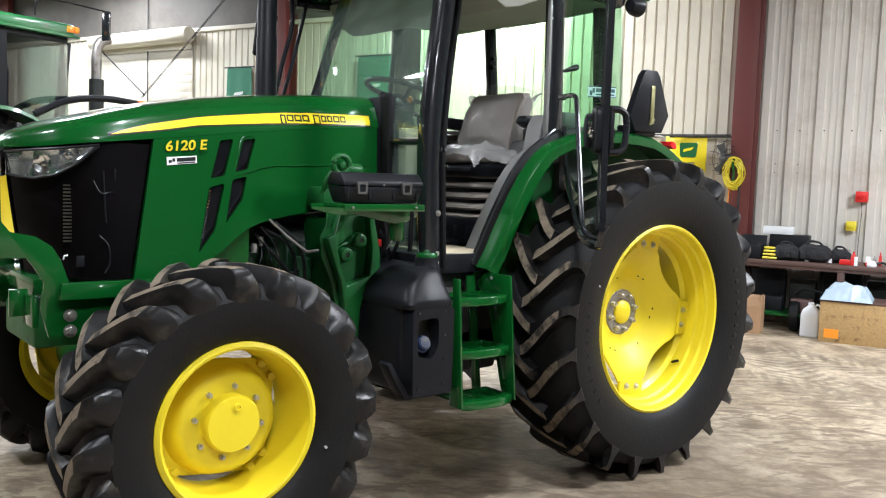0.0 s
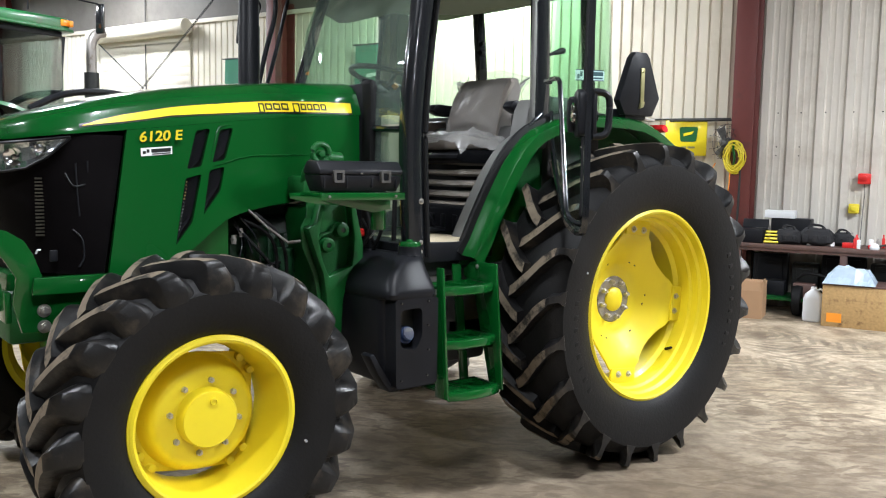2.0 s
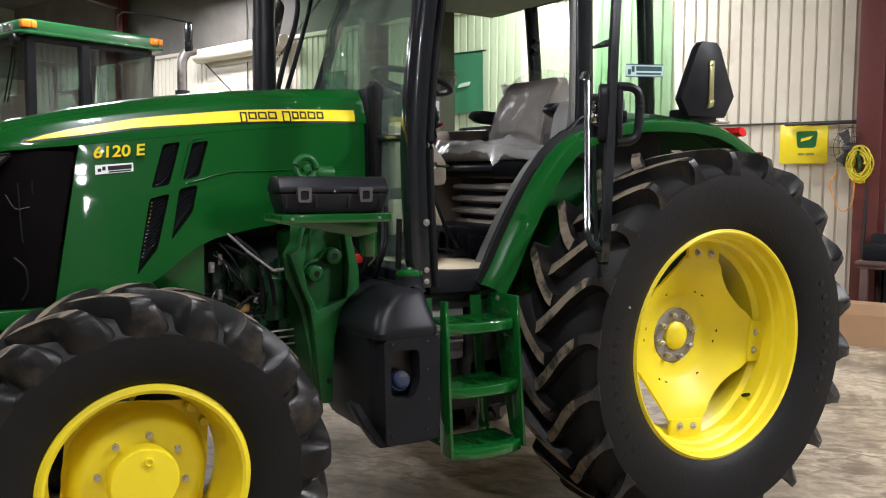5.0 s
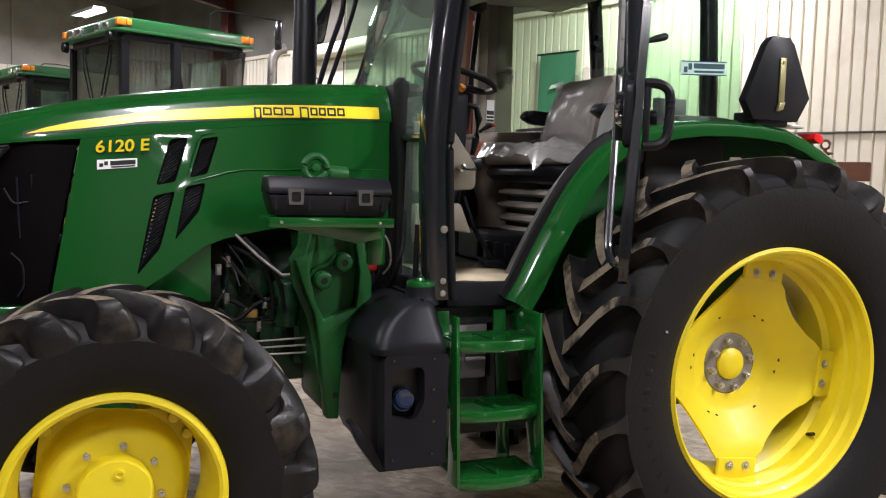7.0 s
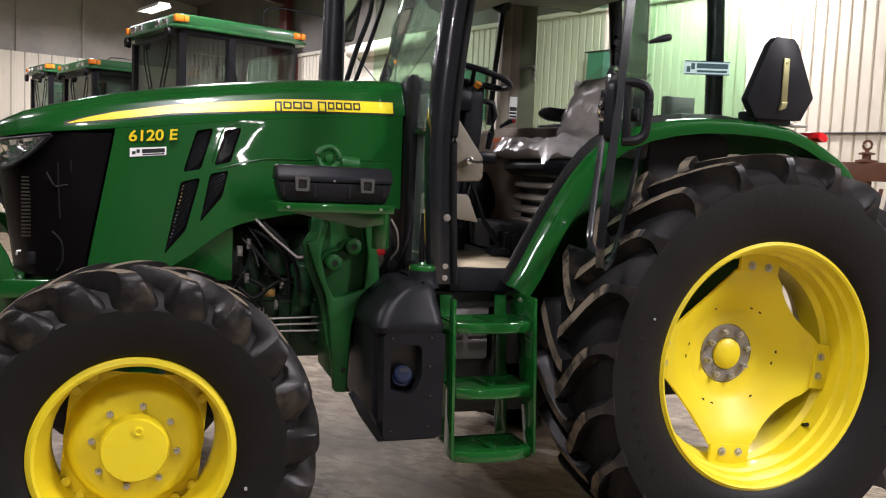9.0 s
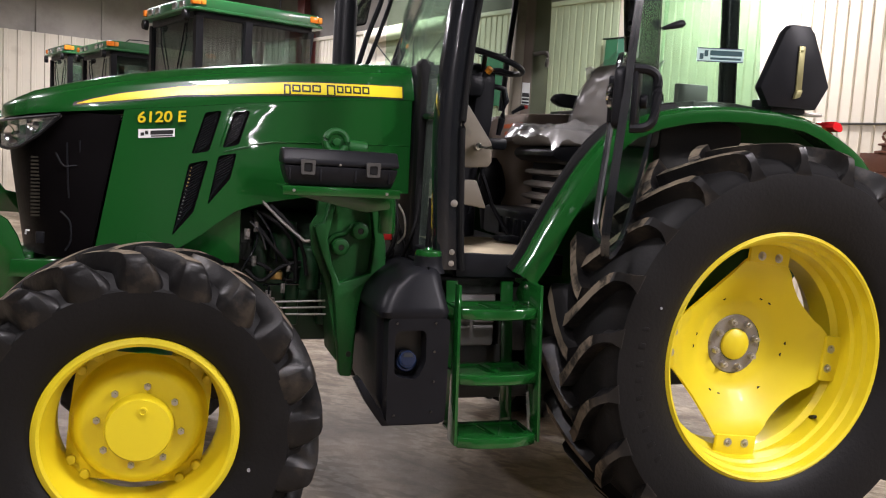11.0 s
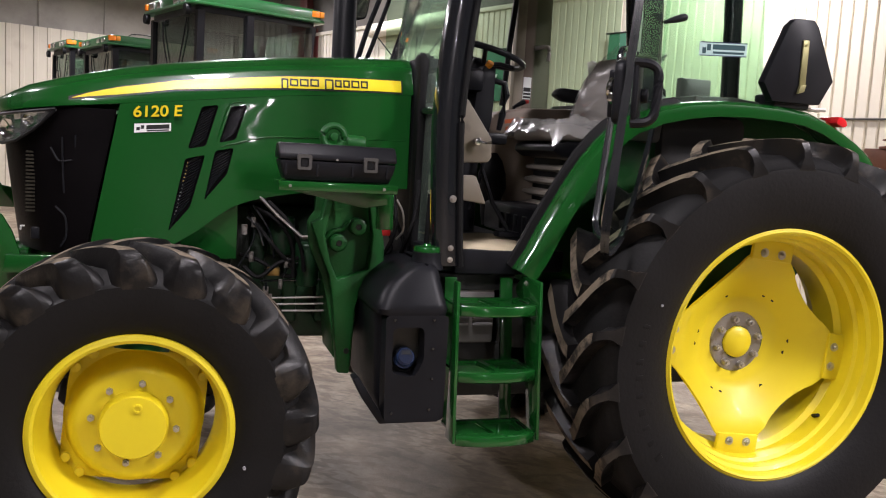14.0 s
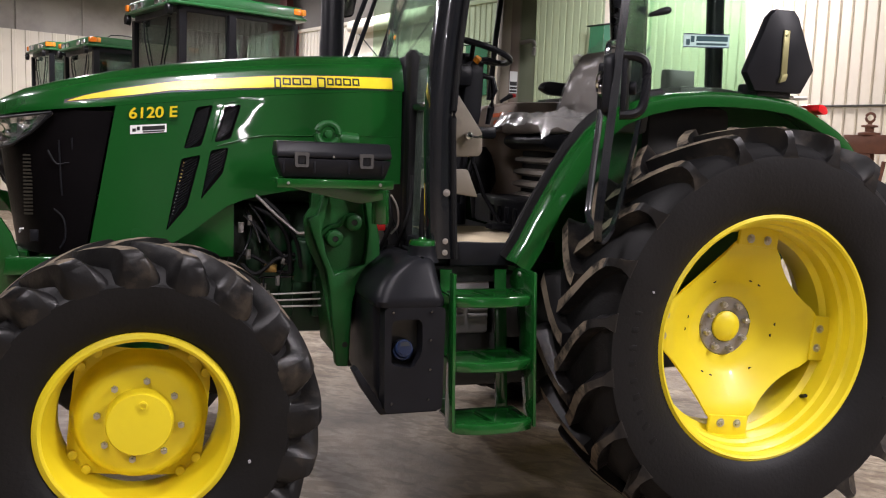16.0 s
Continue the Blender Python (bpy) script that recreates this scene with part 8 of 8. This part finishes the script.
    for y, s in ((-0.98, -1), (0.98, 1)):
        t = B()
        pts = [(1.10 * math.cos(a), 1.02 + 1.12 * math.sin(a)) for a in [radians(q) for q in range(36, 161, 8)]]
        sheet(t, [[(x, y - 0.26, z - 0.04), (x, y - 0.25, z), (x, y + 0.25, z), (x, y + 0.26, z - 0.04)] for x, z in pts], 0.01)
        part("fender", t, GREEN_OLD, T, "green rear fender")
        t = B()
        tube(t, [(0.55, y + s * 0.1, 2.08), (0.95, y + s * 0.16, 2.27), (1.45, y + s * 0.18, 2.34), (1.97, y + s * 0.18, 2.32)], 0.042, 8, per=3)
        part("fender_arm", t, BLACK, T)
        part("amber_light", box(B(), (1.96, y + s * 0.18 - 0.04, 2.28), (2.14, y + s * 0.18 + 0.04, 2.36), 0.01), AMBER, T)
        part("tail_light", box(B(), (-1.08, y - 0.08, 1.55), (-1.03, y + 0.08, 1.66), 0.01), REDLENS, T)
        prof = [(0.48, -0.20), (0.54, -0.235), (0.66, -0.25), (0.78, -0.235), (0.84, -0.16), (0.86, 0.0), (0.84, 0.16), (0.78, 0.235), (0.66, 0.25), (0.54, 0.235), (0.48, 0.20)]
        wh = part("rear_wheel", lathe(B(), prof, n=64, closed=True), RUBBER, T, at=pose(0, y, 1.01) @ Matrix.Diagonal((1.115, 1.0, 1.115, 1)))
        for ss, off in ((-1, 0), (1, 0.5)):
            u = loft(B(), [[(0.02 + dx, ss * yy, r) for dx, r in ((-0.035 - ld, 0.83), (-0.025 - ld, tp), (0.025 - ld, tp), (0.035 - ld, 0.83))] for yy, ld, tp in ((-0.02, -0.2, 0.90), (0.12, -0.06, 0.905), (0.22, 0.02, 0.89), (0.26, 0.03, 0.80))])
            me = finish(u)
            for k in range(22):
                part("tyre_bar", me, [LUG, LUG_TOP], wh, at=Matrix.Rotation(2 * math.pi * (k + off) / 22, 4, "Y"))
        t = lathe(B(), [(0.50, s * 0.18), (0.47, s * 0.20), (0.45, s * 0.12), (0.30, s * 0.04), (0.12, s * 0.02), (0.12, s * 0.08), (0.0, s * 0.08)], n=48)
        part("rim", t, YELLOW, wh, "yellow rim")
        fw = part("front_wheel", lathe(B(), [(0.33, -0.16), (0.42, -0.20), (0.55, -0.18), (0.62, -0.1), (0.63, 0), (0.62, 0.1), (0.55, 0.18), (0.42, 0.20), (0.33, 0.16)], n=48, closed=True), RUBBER, T, at=pose(2.75, y, 0.63))
        part("rim", lathe(B(), [(0.34, s * 0.14), (0.31, s * 0.15), (0.29, s * 0.06), (0.15, s * 0.05), (0.1, s * 0.1), (0.0, s * 0.1)], n=40), YELLOW, fw)
    return T


older_tractor(pose(-1.995, 7.89, 0, 0, 0, 20) @ Matrix.Diagonal((1, 1, 1.03, 1)), "older green tractor with glazed cab and amber roof lights")
older_tractor(pose(-3.17, 11.63, 0, 0, 0, 20) @ Matrix.Diagonal((1, 1, 0.96, 1)), "older green tractor with dark cab glass, parked further off")
older_tractor(pose(-4.13, 15.2, 0, 0, 0, 20) @ Matrix.Diagonal((1, 0.85, 1.03, 1)), "older green tractor with a pale-lit cab, parked at the far end")
